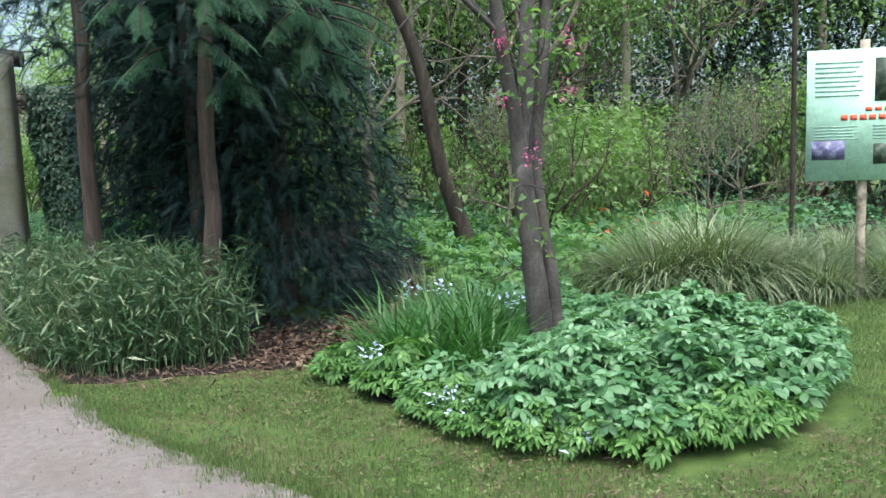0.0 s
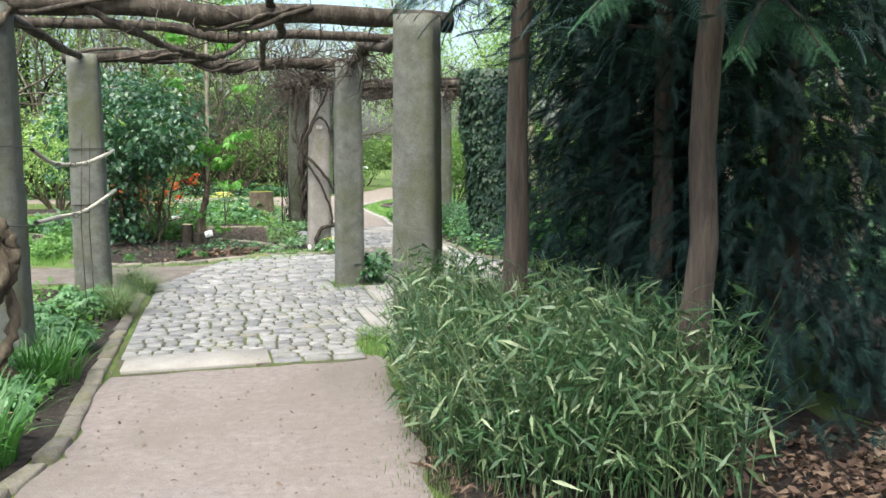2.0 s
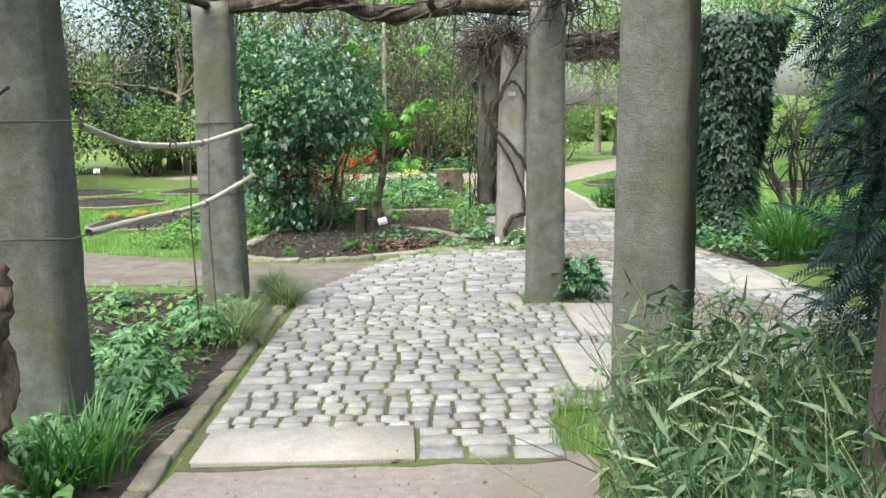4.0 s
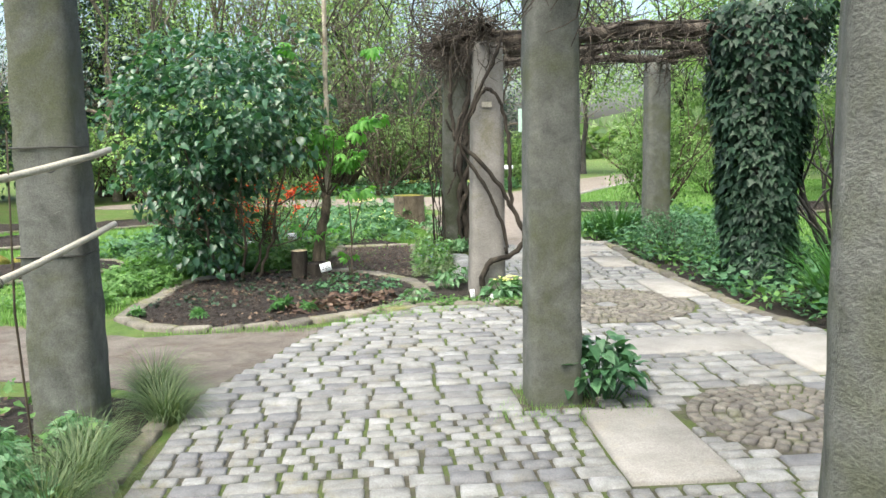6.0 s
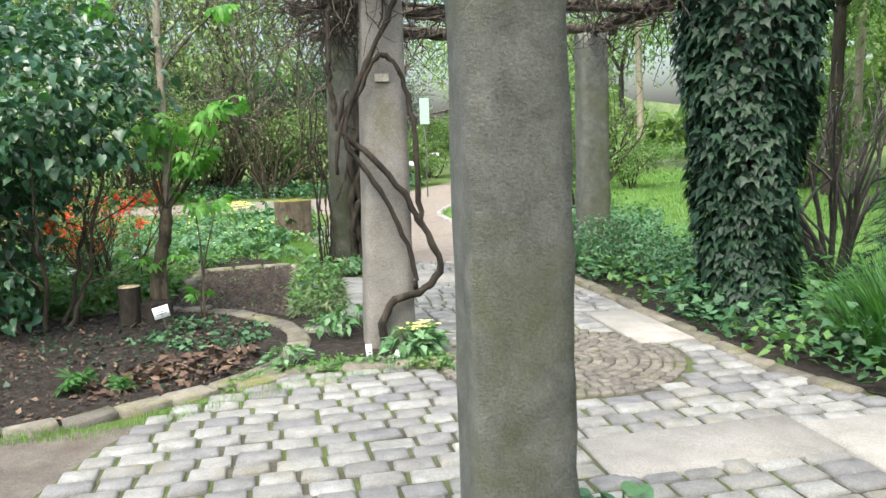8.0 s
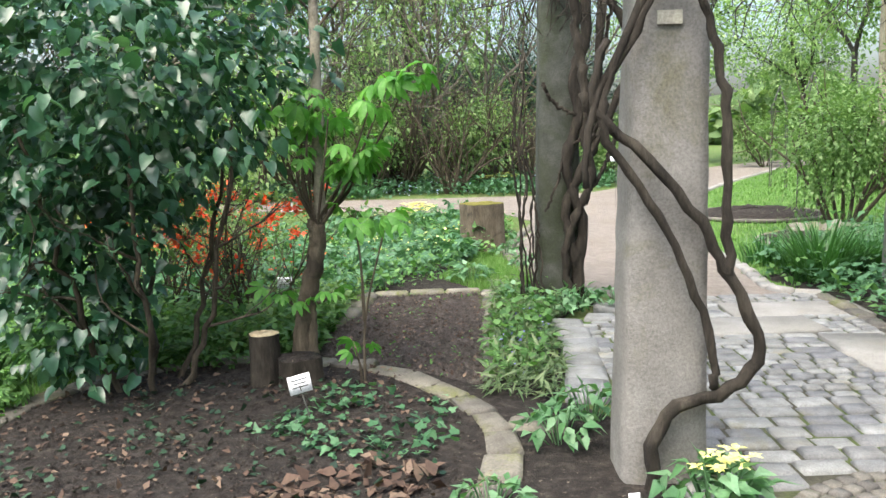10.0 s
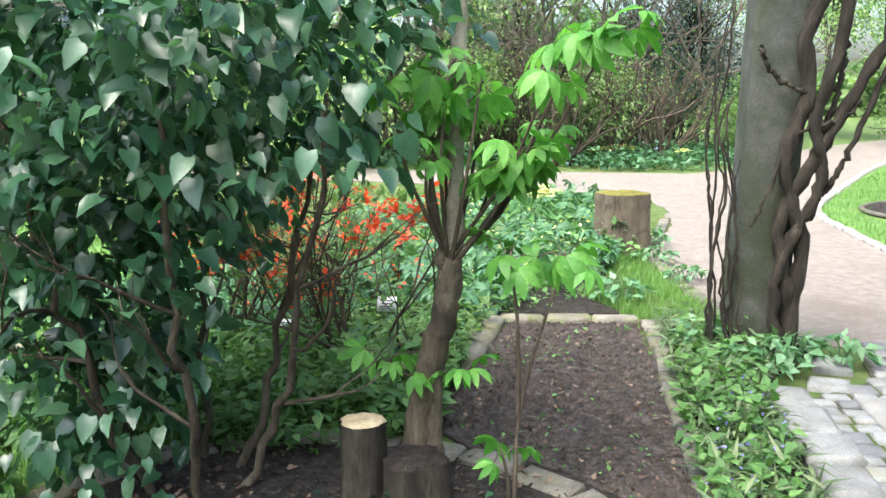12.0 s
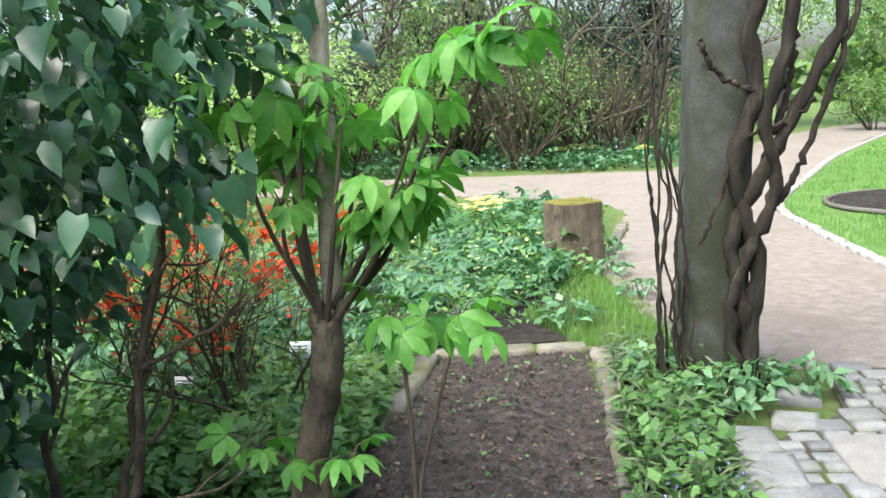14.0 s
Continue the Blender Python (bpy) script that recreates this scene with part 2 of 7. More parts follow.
M["pink_petal"] = leafy("magenta_petal", (0.35, 0.05, 0.18), (0.5, 0.11, 0.28), (0.62, 0.22, 0.40), 0.5, 0.4)
M["white_petal"] = leafy("pale_blue_white_petal", (0.50, 0.58, 0.68), (0.62, 0.70, 0.78), (0.75, 0.80, 0.85), 0.5, 0.3)
M["yellow_petal"] = leafy("pale_yellow_petal", (0.60, 0.55, 0.12), (0.75, 0.70, 0.25), (0.80, 0.78, 0.45), 0.5, 0.3)
M["blue_petal"] = leafy("violet_blue_petal", (0.13, 0.12, 0.45), (0.20, 0.18, 0.58), (0.33, 0.28, 0.65), 0.5, 0.3)
M["dead_leaf"] = leafy("dead_leaf", (0.035, 0.02, 0.014), (0.08, 0.048, 0.034), (0.20, 0.145, 0.105), 0.8, 0.1)
M["dull_grass"] = leafy("dull_grass_blade", (0.045, 0.085, 0.015), (0.09, 0.145, 0.03), (0.17, 0.19, 0.06), 0.6, 0.35, patch_scale=1.0)
M["twig_bark"] = surface("pale_twig_bark", (0.07, 0.06, 0.046), (0.13, 0.112, 0.088), (0.21, 0.183, 0.145), 7, 0.95, 0.6, 50)


# ---- mesh helpers ----
def mesh_np(name, verts, faces):
    """A mesh from arrays: verts (n, 3), faces a list of (m, k) index arrays."""
    me = bpy.data.meshes.new(name)
    faces = [f for f in faces if len(f)]
    verts = np.asarray(verts, dtype=np.float32)
    loops = np.concatenate([f.ravel() for f in faces]).astype(np.int32)
    sizes = np.concatenate([np.full(len(f), f.shape[1]) for f in faces]).astype(np.int32)
    starts = np.concatenate([[0], np.cumsum(sizes)[:-1]]).astype(np.int32)
    me.vertices.add(len(verts))
    me.vertices.foreach_set("co", verts.ravel())
    me.loops.add(len(loops))
    me.loops.foreach_set("vertex_index", loops)
    me.polygons.add(len(sizes))
    me.polygons.foreach_set("loop_start", starts)
    me.polygons.foreach_set("loop_total", sizes)
    me.update(calc_edges=True)
    return me


class Geo:
    """Gathers vertices and faces of one part."""

    def __init__(self):
        self.v, self.f, self.n = [], [], 0

    def add(self, v, faces):
        v = np.asarray(v, dtype=float).reshape(-1, 3)
        self.v.append(v)
        for f in faces:
            self.f.append(np.asarray(f, dtype=int) + self.n)
        self.n += len(v)
        return self

    def mesh(self, name, smooth=False):
        by = {}
        for f in self.f:
            by.setdefault(f.shape[1], []).append(f)
        me = mesh_np(name, np.concatenate(self.v), [np.concatenate(x) for x in by.values()])
        if smooth:
            me.polygons.foreach_set("use_smooth", np.ones(len(me.polygons), dtype=bool))
        return me


def part(name, data, material, parent=None, label="", smooth=False):
    """One mesh object, under a thing or a part, or top-level."""
    if isinstance(data, Geo):
        data = data.mesh(name, smooth)
    elif isinstance(data, bmesh.types.BMesh):
        me = bpy.data.meshes.new(name)
        data.to_mesh(me)
        data.free()
        data = me
    if not data.materials:
        data.materials.append(material)
    ob = new(name, data)
    if parent is not None:
        ob.parent = parent
    return tagged(ob, label)


def thing(name, label, category, group="", at=(0, 0, 0), turn=0):
    ob = new(name)
    ob.empty_display_size = 0.1
    ob.matrix_basis = pose(*at, 0, 0, turn)
    return tagged(ob, label, category, group)


def tube(g, pts, radii, sides=9, rough=0.0, rng=None, cap=True):
    """A round limb along points, with uneven skin."""
    pts = np.asarray(pts, dtype=float)
    radii = np.broadcast_to(np.asarray(radii, dtype=float), (len(pts),))
    tang = np.gradient(pts, axis=0)
    tang /= np.linalg.norm(tang, axis=1)[:, None] + 1e-9
    ref = np.array([1.0, 0, 0]) if abs(tang[0, 0]) < 0.8 else np.array([0, 1.0, 0])
    rings = []
    for p, t, r in zip(pts, tang, radii):
        a = np.cross(t, ref)
        a /= np.linalg.norm(a) + 1e-9
        b = np.cross(t, a)
        ref = np.cross(a, t)
        ang = np.linspace(0, 2 * np.pi, sides, endpoint=False)
        rr = r * (1 + (rng.normal(0, rough, sides) if rough and rng is not None else 0))
        rings.append(p + np.outer(np.cos(ang) * rr, a) + np.outer(np.sin(ang) * rr, b))
    v = np.concatenate(rings)
    n = len(pts)
    i, j = np.meshgrid(np.arange(n - 1), np.arange(sides), indexing="ij")
    a, b = i * sides + j, i * sides + (j + 1) % sides
    f = np.stack([a, a + sides, b + sides, b], -1).reshape(-1, 4)
    faces = [f]
    if cap:
        v = np.concatenate([v, pts[-1:]])
        k = np.arange(sides)
        faces.append(np.stack([(n - 1) * sides + k, np.full(sides, n * sides), (n - 1) * sides + (k + 1) % sides], -1))
    g.add(v, faces)


def spline(pts, n):
    """A smooth line through the control points."""
    p = np.asarray(pts, dtype=float)
    p = np.concatenate([2 * p[:1] - p[1:2], p, 2 * p[-1:] - p[-2:-1]])
    out = []
    for s in np.linspace(0, len(p) - 3 - 1e-6, n):
        k, u = int(s) + 1, s - int(s)
        a, b, c, d = p[k - 1], p[k], p[k + 1], p[k + 2]
        out.append(0.5 * (2 * b + (c - a) * u + (2 * a - 5 * b + 4 * c - d) * u * u + (3 * b - a - 3 * c + d) * u ** 3))
    return np.array(out)


def wavy(p0, p1, n, amp, rng):
    t = np.linspace(0, 1, n)[:, None]
    line = np.asarray(p0) * (1 - t) + np.asarray(p1) * t
    return line + np.cumsum(rng.normal(0, amp, (n, 3)), axis=0) * np.sin(np.pi * t)


def unit(a):
    return a / (np.linalg.norm(a, axis=-1, keepdims=True) + 1e-9)


OVATE = (np.array([(0, 0, 0), (0.30, 0.33, 0.09), (0, 1, -0.16), (0, 0.45, 0.0), (-0.30, 0.33, 0.09)]), [np.array([(0, 1, 2, 3), (0, 3, 2, 4)])])
HEART = (np.array([(0, 0.06, 0), (0.24, -0.03, 0.05), (0.37, 0.25, 0.10), (0.26, 0.62, 0.04), (0, 1, -0.22), (0, 0.5, -0.02), (-0.26, 0.62, 0.04), (-0.37, 0.25, 0.10), (-0.24, -0.03, 0.05)]),
         [np.array([(0, 1, 2, 5), (5, 2, 3, 4), (5, 4, 6, 7), (0, 5, 7, 8)])])
LANCE = (np.array([(0, 0, 0), (0.07, 0.35, 0.02), (0, 1, -0.22), (0, 0.4, 0), (-0.07, 0.35, 0.02)]), [np.array([(0, 1, 2, 3), (0, 3, 2, 4)])])
IVY = (np.array([(0, 0, 0), (0.32, -0.05, 0), (0.45, 0.32, 0.03), (0.22, 0.42, 0.04), (0, 1, -0.1), (-0.22, 0.42, 0.04), (-0.45, 0.32, 0.03), (-0.32, -0.05, 0), (0, 0.3, 0.0)]),
       [np.array([(0, 1, 2, 8), (8, 2, 3, 4), (8, 4, 5, 6), (0, 8, 6, 7)])])


def fan_leaf(count, spread, droop, width, radius=1.0):
    """A hand-shaped leaf of several leaflets."""
    vs, fs = [], []
    for k in range(count):
        a = radians(spread) * (k / (count - 1) - 0.5) * 2
        ln = radius * (1 - 0.25 * abs(k / (count - 1) - 0.5) * 2)
        dx, dy = math.sin(a), math.cos(a)
        o = len(vs)
        for w, l in ((0, 0.02), (0.5, 0.28), (1.0, 0.58), (0.75, 0.8), (0, 1.0), (-0.75, 0.8), (-1.0, 0.58), (-0.5, 0.28), (0, 0.3), (0, 0.62)):
            z = -droop * l ** 2.2 + (0.05 * abs(w) if l > 0.1 else 0)
            vs.append((dx * l * ln + dy * w * width, dy * l * ln - dx * w * width, z))
        fs += [(o, o + 1, o + 8, o + 7), (o + 8, o + 1, o + 2, o + 9), (o + 7, o + 8, o + 9, o + 6), (o + 9, o + 2, o + 3, o + 4), (o + 6, o + 9, o + 4, o + 5)]
    return np.array(vs), [np.array(fs)]


def spray(pairs=11, droop=0.25, wide=0.054):
    """A flat conifer frond: a rib with pairs of narrow leaflets."""
    vs, fs = [], []
    for k in range(pairs):
        y = 0.08 + 0.8 * k / pairs
        ln = 0.20 * (1 - 0.75 * k / pairs) + 0.04
        z = -droop * y * y
        for s in (-1, 1):
            o = len(vs)
            vs += [(0, y, z), (0.0, y + wide, z), (s * ln, y + 0.15, z - 0.07)]
            fs.append((o, o + 1, o + 2))
    o = len(vs)
    vs += [(-0.015, 0, 0), (0.015, 0, 0), (0, 1.0, -droop)]
    fs.append((o, o + 1, o + 2))
    return np.array(vs), [np.array(fs)]


FAN5, FAN7 = fan_leaf(5, 75, 0.35, 0.15), fan_leaf(7, 130, 0.2, 0.13)
LOBED = fan_leaf(3, 62, 0.22, 0.24)
OPEN5 = fan_leaf(5, 85, 0.4, 0.2)
BROAD5 = fan_leaf(5, 95, 0.3, 0.2)
HANG5 = fan_leaf(5, 80, 0.7, 0.2)
FEATHER = spray(17, 0.3, 0.03)
BOUGH = spray(12, 0.3, 0.05)


def put_leaves(g, shape, pos, along, up, size):
    """Copies of one leaf shape, each with its own place, axis, upward side and size."""
    v, faces = shape
    pos, along = np.asarray(pos, dtype=float), unit(np.asarray(along, dtype=float))
    side = unit(np.cross(along, up))
    nor = np.cross(side, along)
    size = np.broadcast_to(np.asarray(size, dtype=float), (len(pos),))[:, None, None]
    w = pos[:, None] + size * (v[None, :, 0:1] * side[:, None] + v[None, :, 1:2] * along[:, None] + v[None, :, 2:3] * nor[:, None])
    fs = [(np.arange(len(pos))[:, None, None] * len(v) + f[None]).reshape(-1, f.shape[1]) for f in faces]
    g.add(w.reshape(-1, 3), fs)


def put_blades(g, pos, azim, length, lean, width, rng, seg=4):
    """Arching strap leaves that taper to a point."""
    pos = np.asarray(pos, dtype=float)
    n = len(pos)
    length, lean, width = (np.broadcast_to(np.asarray(q, dtype=float), (n,)) for q in (length, lean, width))
    out = np.stack([np.cos(azim), np.sin(azim), np.zeros(n)], -1)
    side = np.stack([-np.sin(azim), np.cos(azim), np.zeros(n)], -1)
    rows, p = [], pos.copy()
    for k in range(seg + 1):
        u = k / seg
        w = width * (1 - u ** 1.6) * (0.7 + 0.6 * min(u * 3, 1) * 0.5)
        rows += [p + side * w[:, None] / 2, p - side * w[:, None] / 2]
        tilt = lean * (0.25 + 1.25 * u)
        p = p + (length / seg)[:, None] * (out * np.sin(tilt)[:, None] + np.array([0, 0, 1.0]) * np.cos(tilt)[:, None])
    v = np.stack(rows, 1)
    m = 2 * (seg + 1)
    base = np.arange(n)[:, None] * m
    fs = [base + np.array([[2 * k, 2 * k + 1, 2 * k + 3, 2 * k + 2]]) for k in range(seg)]
    g.add(v.reshape(-1, 3), [np.concatenate(fs)])


def rand_dirs(n, rng, low=-1.0):
    z = rng.uniform(low, 1, n)
    a = rng.uniform(0, 2 * np.pi, n)
    r = np.sqrt(1 - z * z)
    return np.stack([r * np.cos(a), r * np.sin(a), z], -1)


def cloud(rng, centre, radii, clusters, per, spread, hollow=0.55, low=-1.0):
    """Leaf places in uneven clusters within an ellipsoid, with gaps between; gives places and outward ways."""
    d = rand_dirs(clusters, rng, low)
    k = rng.uniform(hollow, 1.0, clusters) * (1 + 0.22 * np.sin(d[:, 0] * 5 + 1.3) * np.cos(d[:, 1] * 4.3 + d[:, 2] * 3))
    c = np.asarray(centre) + d * np.asarray(radii) * k[:, None]
    p = np.repeat(c, per, 0) + rng.normal(0, 1, (clusters * per, 3)) * spread * np.array([1, 1, 0.7])
    out = unit(np.repeat(d, per, 0) + rng.normal(0, 0.7, (clusters * per, 3)))
    return p, out, c


def limbs(rng, g, start, way, length, radius, depth, kids=3, spread=0.6, lift=0.25, bend=0.12, sides=7, tips=None):
    """A branching bough; adds the tips of its last twigs to tips."""
    n = 5
    p, d, pts = np.array(start, dtype=float), unit(np.array(way, dtype=float)), []
    for k in range(n):
        pts.append(p.copy())
        d = unit(d + rng.normal(0, bend, 3) + np.array([0, 0, lift * 0.1]))
        p = p + d * length / (n - 1)
    tube(g, pts, np.linspace(radius, radius * 0.55, n), max(4, sides), 0.04, rng, cap=depth == 0)
    if depth == 0:
        if tips is not None:
            tips.append(pts[-1])
        return
    for k in range(kids):
        q = pts[rng.integers(2, n)] if k else pts[-1]
        nd = unit(d + rng.normal(0, spread, 3) + np.array([0, 0, lift]))
        limbs(rng, g, q, nd, length * rng.uniform(0.55, 0.8), radius * 0.55, depth - 1, kids, spread, lift, bend, sides - 1, tips)


# ---- plan: the paving and pergola stand turned against the world ----
OX, OY, ANG = -0.20, 13.02, radians(16.0)


def loc(u, v, z=0.0):
    c, s = math.cos(ANG), math.sin(ANG)
    return (OX + u * c - v * s, OY + u * s + v * c, z)


def loc_np(uv, z=0.0):
    uv = np.asarray(uv, dtype=float)
    c, s = math.cos(ANG), math.sin(ANG)
    return np.stack([OX + uv[:, 0] * c - uv[:, 1] * s, OY + uv[:, 0] * s + uv[:, 1] * c, np.full(len(uv), z)], -1)


def inside(p, poly):
    p, poly = np.asarray(p), np.asarray(poly)
    hit = np.zeros(len(p), dtype=bool)
    for a, b in zip(poly, np.roll(poly, -1, 0)):
        cross = ((a[1] > p[:, 1]) != (b[1] > p[:, 1])) & (p[:, 0] < (b[0] - a[0]) * (p[:, 1] - a[1]) / (b[1] - a[1] + 1e-12) + a[0])
        hit ^= cross
    return hit


def fill_in(poly, n, rng):
    """n random places within an outline."""
    poly = np.asarray(poly)
    lo, hi = poly.min(0), poly.max(0)
    out = np.zeros((0, 2))
    while len(out) < n:
        p = rng.uniform(lo, hi, (n * 2, 2))
        out = np.concatenate([out, p[inside(p, poly)]])
    return out[:n]


def sheet(name, outline, z, material, label, category="ground", edge=0.0, rng=None):
    """A flat piece of ground with a slightly ragged outline."""
    pts = np.asarray(outline, dtype=float)
    if edge:
        dense = []
        for a, b in zip(pts, np.roll(pts, -1, 0)):
            k = max(1, int(np.linalg.norm(b - a) / 0.18))
            for t in np.arange(k) / k:
                dense.append(a * (1 - t) + b * t + rng.normal(0, edge, 2))
        pts = np.array(dense)
    bm = bmesh.new()
    f = bm.faces.new([bm.verts.new((x, y, z)) for x, y in pts])
    if f.normal.z < 0:
        f.normal_flip()
    f.normal_update()
    if f.normal.z < 0:
        bmesh.ops.reverse_faces(bm, faces=[f])
    ring = [v for v in f.verts]
    bmesh.ops.triangulate(bm, faces=bm.faces[:], ngon_method="EAR_CLIP")
    low = [bm.verts.new((v.co.x, v.co.y, z - 0.07)) for v in ring]
    for k in range(len(ring)):
        j = (k + 1) % len(ring)
        bm.faces.new((ring[k], low[k], low[j], ring[j]))
    return tagged(part(name, bm, material), label, category, kind="structure")


R = np.random.default_rng
rs = R(5)

# outlines
LEFT_EDGE = [tuple(p) for p in spline([(-3.0, -16.0), (-2.5, -6.0), (-1.75, 0.0), (-1.25, 3.5), (-1.02, 5.5), (-0.95, 6.6), loc(-2.30, -5.2)[:2], loc(-2.30, -4.2)[:2], loc(-2.30, -3.0)[:2], loc(-2.30, 0.3)[:2]], 60)]
NEAR_PATH = [p for p in LEFT_EDGE if p[1] < 9.0] + [loc(-2.30, -3.6)[:2]] + [loc(-0.3, -3.55)[:2]] + [(0.55, 9.35), (0.72, 8.4), (1.02, 6.8), (1.25, 5.7), (1.55, 4.9), (1.80, 4.3), (2.15, 3.7), (2.7, 2.9), (3.3, 1.6), (3.8, -2.0), (4.5, -16.0)]
PAVING = [loc(u, v)[:2] for u, v in ((-2.28, -3.75), (-0.42, -3.72), (-0.40, -3.0), (0.66, -2.9), (1.45, -2.3), (1.9, -1.3), (2.5, -1.2), (2.55, 1.5), (2.25, 2.2), (2.2, 5.4), (2.4, 7.55), (0.77, 7.72), (0.60, 7.0), (0.3, 6.75), (0.12, 6.6), (0.08, 4.9), (0.1, 3.4), (-0.5, 3.2), (-1.5, 2.45), (-1.74, 1.8), (-2.25, 0.35))]
EARTH = [(-9.5, 15.6), (-6.4, 14.75), (-4.5, 14.35), (-3.7, 14.3), (-2.3, 14.9), (-1.9, 14.6), (-2.0, 13.6), (-2.35, 12.6), (-3.1, 12.85), (-3.9, 12.95), (-4.9, 12.75), (-6.5, 13.0), (-9.5, 13.7)]
ROUND_BED = [tuple(p) for p in spline([(-4.45, 15.0), (-3.85, 14.62), (-3.15, 14.66), (-2.6, 15.02), (-2.2, 15.45), (-1.95, 15.85), (-1.86, 16.3), (-1.92, 16.8), (-2.15, 17.25), (-2.5, 17.6), (-2.95, 17.92), (-3.42, 18.02), (-4.1, 17.95), (-4.65, 17.5), (-4.85, 16.8), (-4.68, 16.1), (-4.6, 15.5)], 64)]
STRIP_BED = [(-2.22, 17.72), (-2.5, 18.6), (-2.68, 19.4), (-2.88, 20.1), (-3.02, 20.65), (-3.94, 20.28), (-3.80, 19.45), (-3.80, 18.85), (-3.74, 18.3), (-3.4, 18.15), (-2.9, 18.05)]
FAR_PATH = [tuple(p) for p in spline([(-1.75, 20.62), (-2.38, 21.05), (-2.81, 21.83), (-3.35, 23.4), (-3.6, 26.0), (-4.6, 28.2), (-9.0, 29.0), (-14.0, 28.6), (-14.0, 30.6), (-9.0, 31.8), (-5.1, 32.6), (-3.8, 33.3), (-2.9, 36.0), (-1.6, 43.0), (2.0, 50.0), (9.0, 55.0)], 64)] + [tuple(p) for p in spline([(10.0, 52.5), (5.0, 48.5), (1.48, 43.6), (-0.44, 36.0), (-1.4, 30.6), (-1.79, 27.65), (-1.38, 25.48), (-0.65, 22.77), (-0.36, 21.2), (0.1, 20.85)], 40)]
LEFT_BED = [(x - 0.12, y) for x, y in LEFT_EDGE] + [loc(u, v)[:2] for u, v in ((-3.2, 0.5), (-4.2, 0.7), (-6.0, 0.5), (-7.0, -4))] + [(-7.0, 2.0), (-8.0, -16.0)]

# ---- large structure ----
gg = Geo()
nx = 120
span = np.concatenate([-np.geomspace(140, 16, 24), np.linspace(-15, 15, 70), np.geomspace(16, 140, 24)])
gx, gy = np.meshgrid(span, span + 14.0, indexing="ij")
dist = np.hypot(gx, gy - 14)
gz = -0.012 + 0.02 * np.sin(gx * 0.9) * np.cos(gy * 0.7) * (dist > 48) + np.clip(dist - 40, 0, 200) * 0.01
k = len(span)
idx = np.arange(k * k).reshape(k, k)
gg.add(np.stack([gx, gy, gz], -1).reshape(-1, 3), [np.stack([idx[:-1, :-1], idx[1:, :-1], idx[1:, 1:], idx[:-1, 1:]], -1).reshape(-1, 4)])
tagged(part("ground", gg, M["turf"], smooth=True), "mossy green spring lawn with worn patches", "lawn", kind="structure")
sheet("path", NEAR_PATH, 0.0, M["gravel"], "compacted pinkish grey fine gravel path", "path", 0.03, rs)
sheet("pavement", PAVING, 0.004, M["joint"], "granite sett paving with mossy joints", "pavement", 0.01, rs)
sheet("earth_path", EARTH, -0.002, M["sand"], "bare trodden earth side path", "path", 0.04, rs)
sheet("garden_path", FAR_PATH, 0.0, M["far_gravel"], "pale curving gravel garden path", "path", 0.03, rs)
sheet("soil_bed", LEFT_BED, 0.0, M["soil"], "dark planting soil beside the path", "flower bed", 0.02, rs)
sheet("soil_strip", STRIP_BED, 0.004, M["dry_soil"], "freshly raked dark soil strip", "flower bed", 0.02, rs)
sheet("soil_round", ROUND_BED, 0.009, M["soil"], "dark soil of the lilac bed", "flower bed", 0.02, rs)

# ---- pergola ----
def column(name, u, v, h, w0, w1, material, label, turn=0.0, tilt=0.0):
    """A squared granite post: tapered, with chipped arrises and an uneven face."""
    r = R(int(abs(u * 100 + v * 37)) + 3)
    g = Geo()
    n, m = 22, 5
    ring = []
    for k in range(4 * m):
        s, q = divmod(k, m)
        t = q / m
        c = [(-1, -1), (1, -1), (1, 1), (-1, 1), (-1, -1)]
        x, y = (c[s][i] * (1 - t) + c[s + 1][i] * t for i in (0, 1))
        cut = 0.93 if q == 0 else 1.0
        ring.append((x * cut, y * cut))
    ring = np.array(ring)
    vs = []
    for i in range(n):
        z = -0.1 + (h + 0.1) * i / (n - 1)
        w = (w0 + (w1 - w0) * i / (n - 1)) / 2
        jit = 1 + r.normal(0, 0.012, (len(ring), 1)) + (np.arange(len(ring)) % m == 0)[:, None] * r.normal(-0.012, 0.02, (len(ring), 1))
        vs.append(np.concatenate([ring * w * jit, np.full((len(ring), 1), z)], 1))
    k = len(ring)
    i, j = np.meshgrid(np.arange(n - 1), np.arange(k), indexing="ij")
    f = np.stack([i * k + j, i * k + (j + 1) % k, (i + 1) * k + (j + 1) % k, (i + 1) * k + j], -1).reshape(-1, 4)
    top = np.arange(k)[None] + (n - 1) * k
    g.add(np.concatenate(vs), [f, top])
    ob = part(name, g, material)
    x, y, _ = loc(u, v)
    ob.matrix_basis = pose(x, y, 0, 0, tilt, math.degrees(ANG) + turn)
    return tagged(ob, label, "column", "pergola columns")


GRID = [(0.0, 0.0, 2.62, 0.335, 0.30), (-3.05, -3.25, 2.62, 0.38, 0.33), (-2.86, -0.1, 2.62, 0.37, 0.31), (3.1, 7.36, 2.7, 0.37, 0.33)]
column("pergola_column", 0.03, -3.48, 2.62, 0.36, 0.325, M["column"], "grey-green weathered granite pergola column", -27)
for u, v, h, w0, w1 in GRID:
    column("pergola_column", u, v, h, w0, w1, M["column"], "grey-green weathered granite pergola column")
column("pergola_column", 0.07, 3.80, 2.62, 0.385, 0.30, M["pale_column"], "pale smooth stone pergola column carrying a vine", 0.0, 0.9)
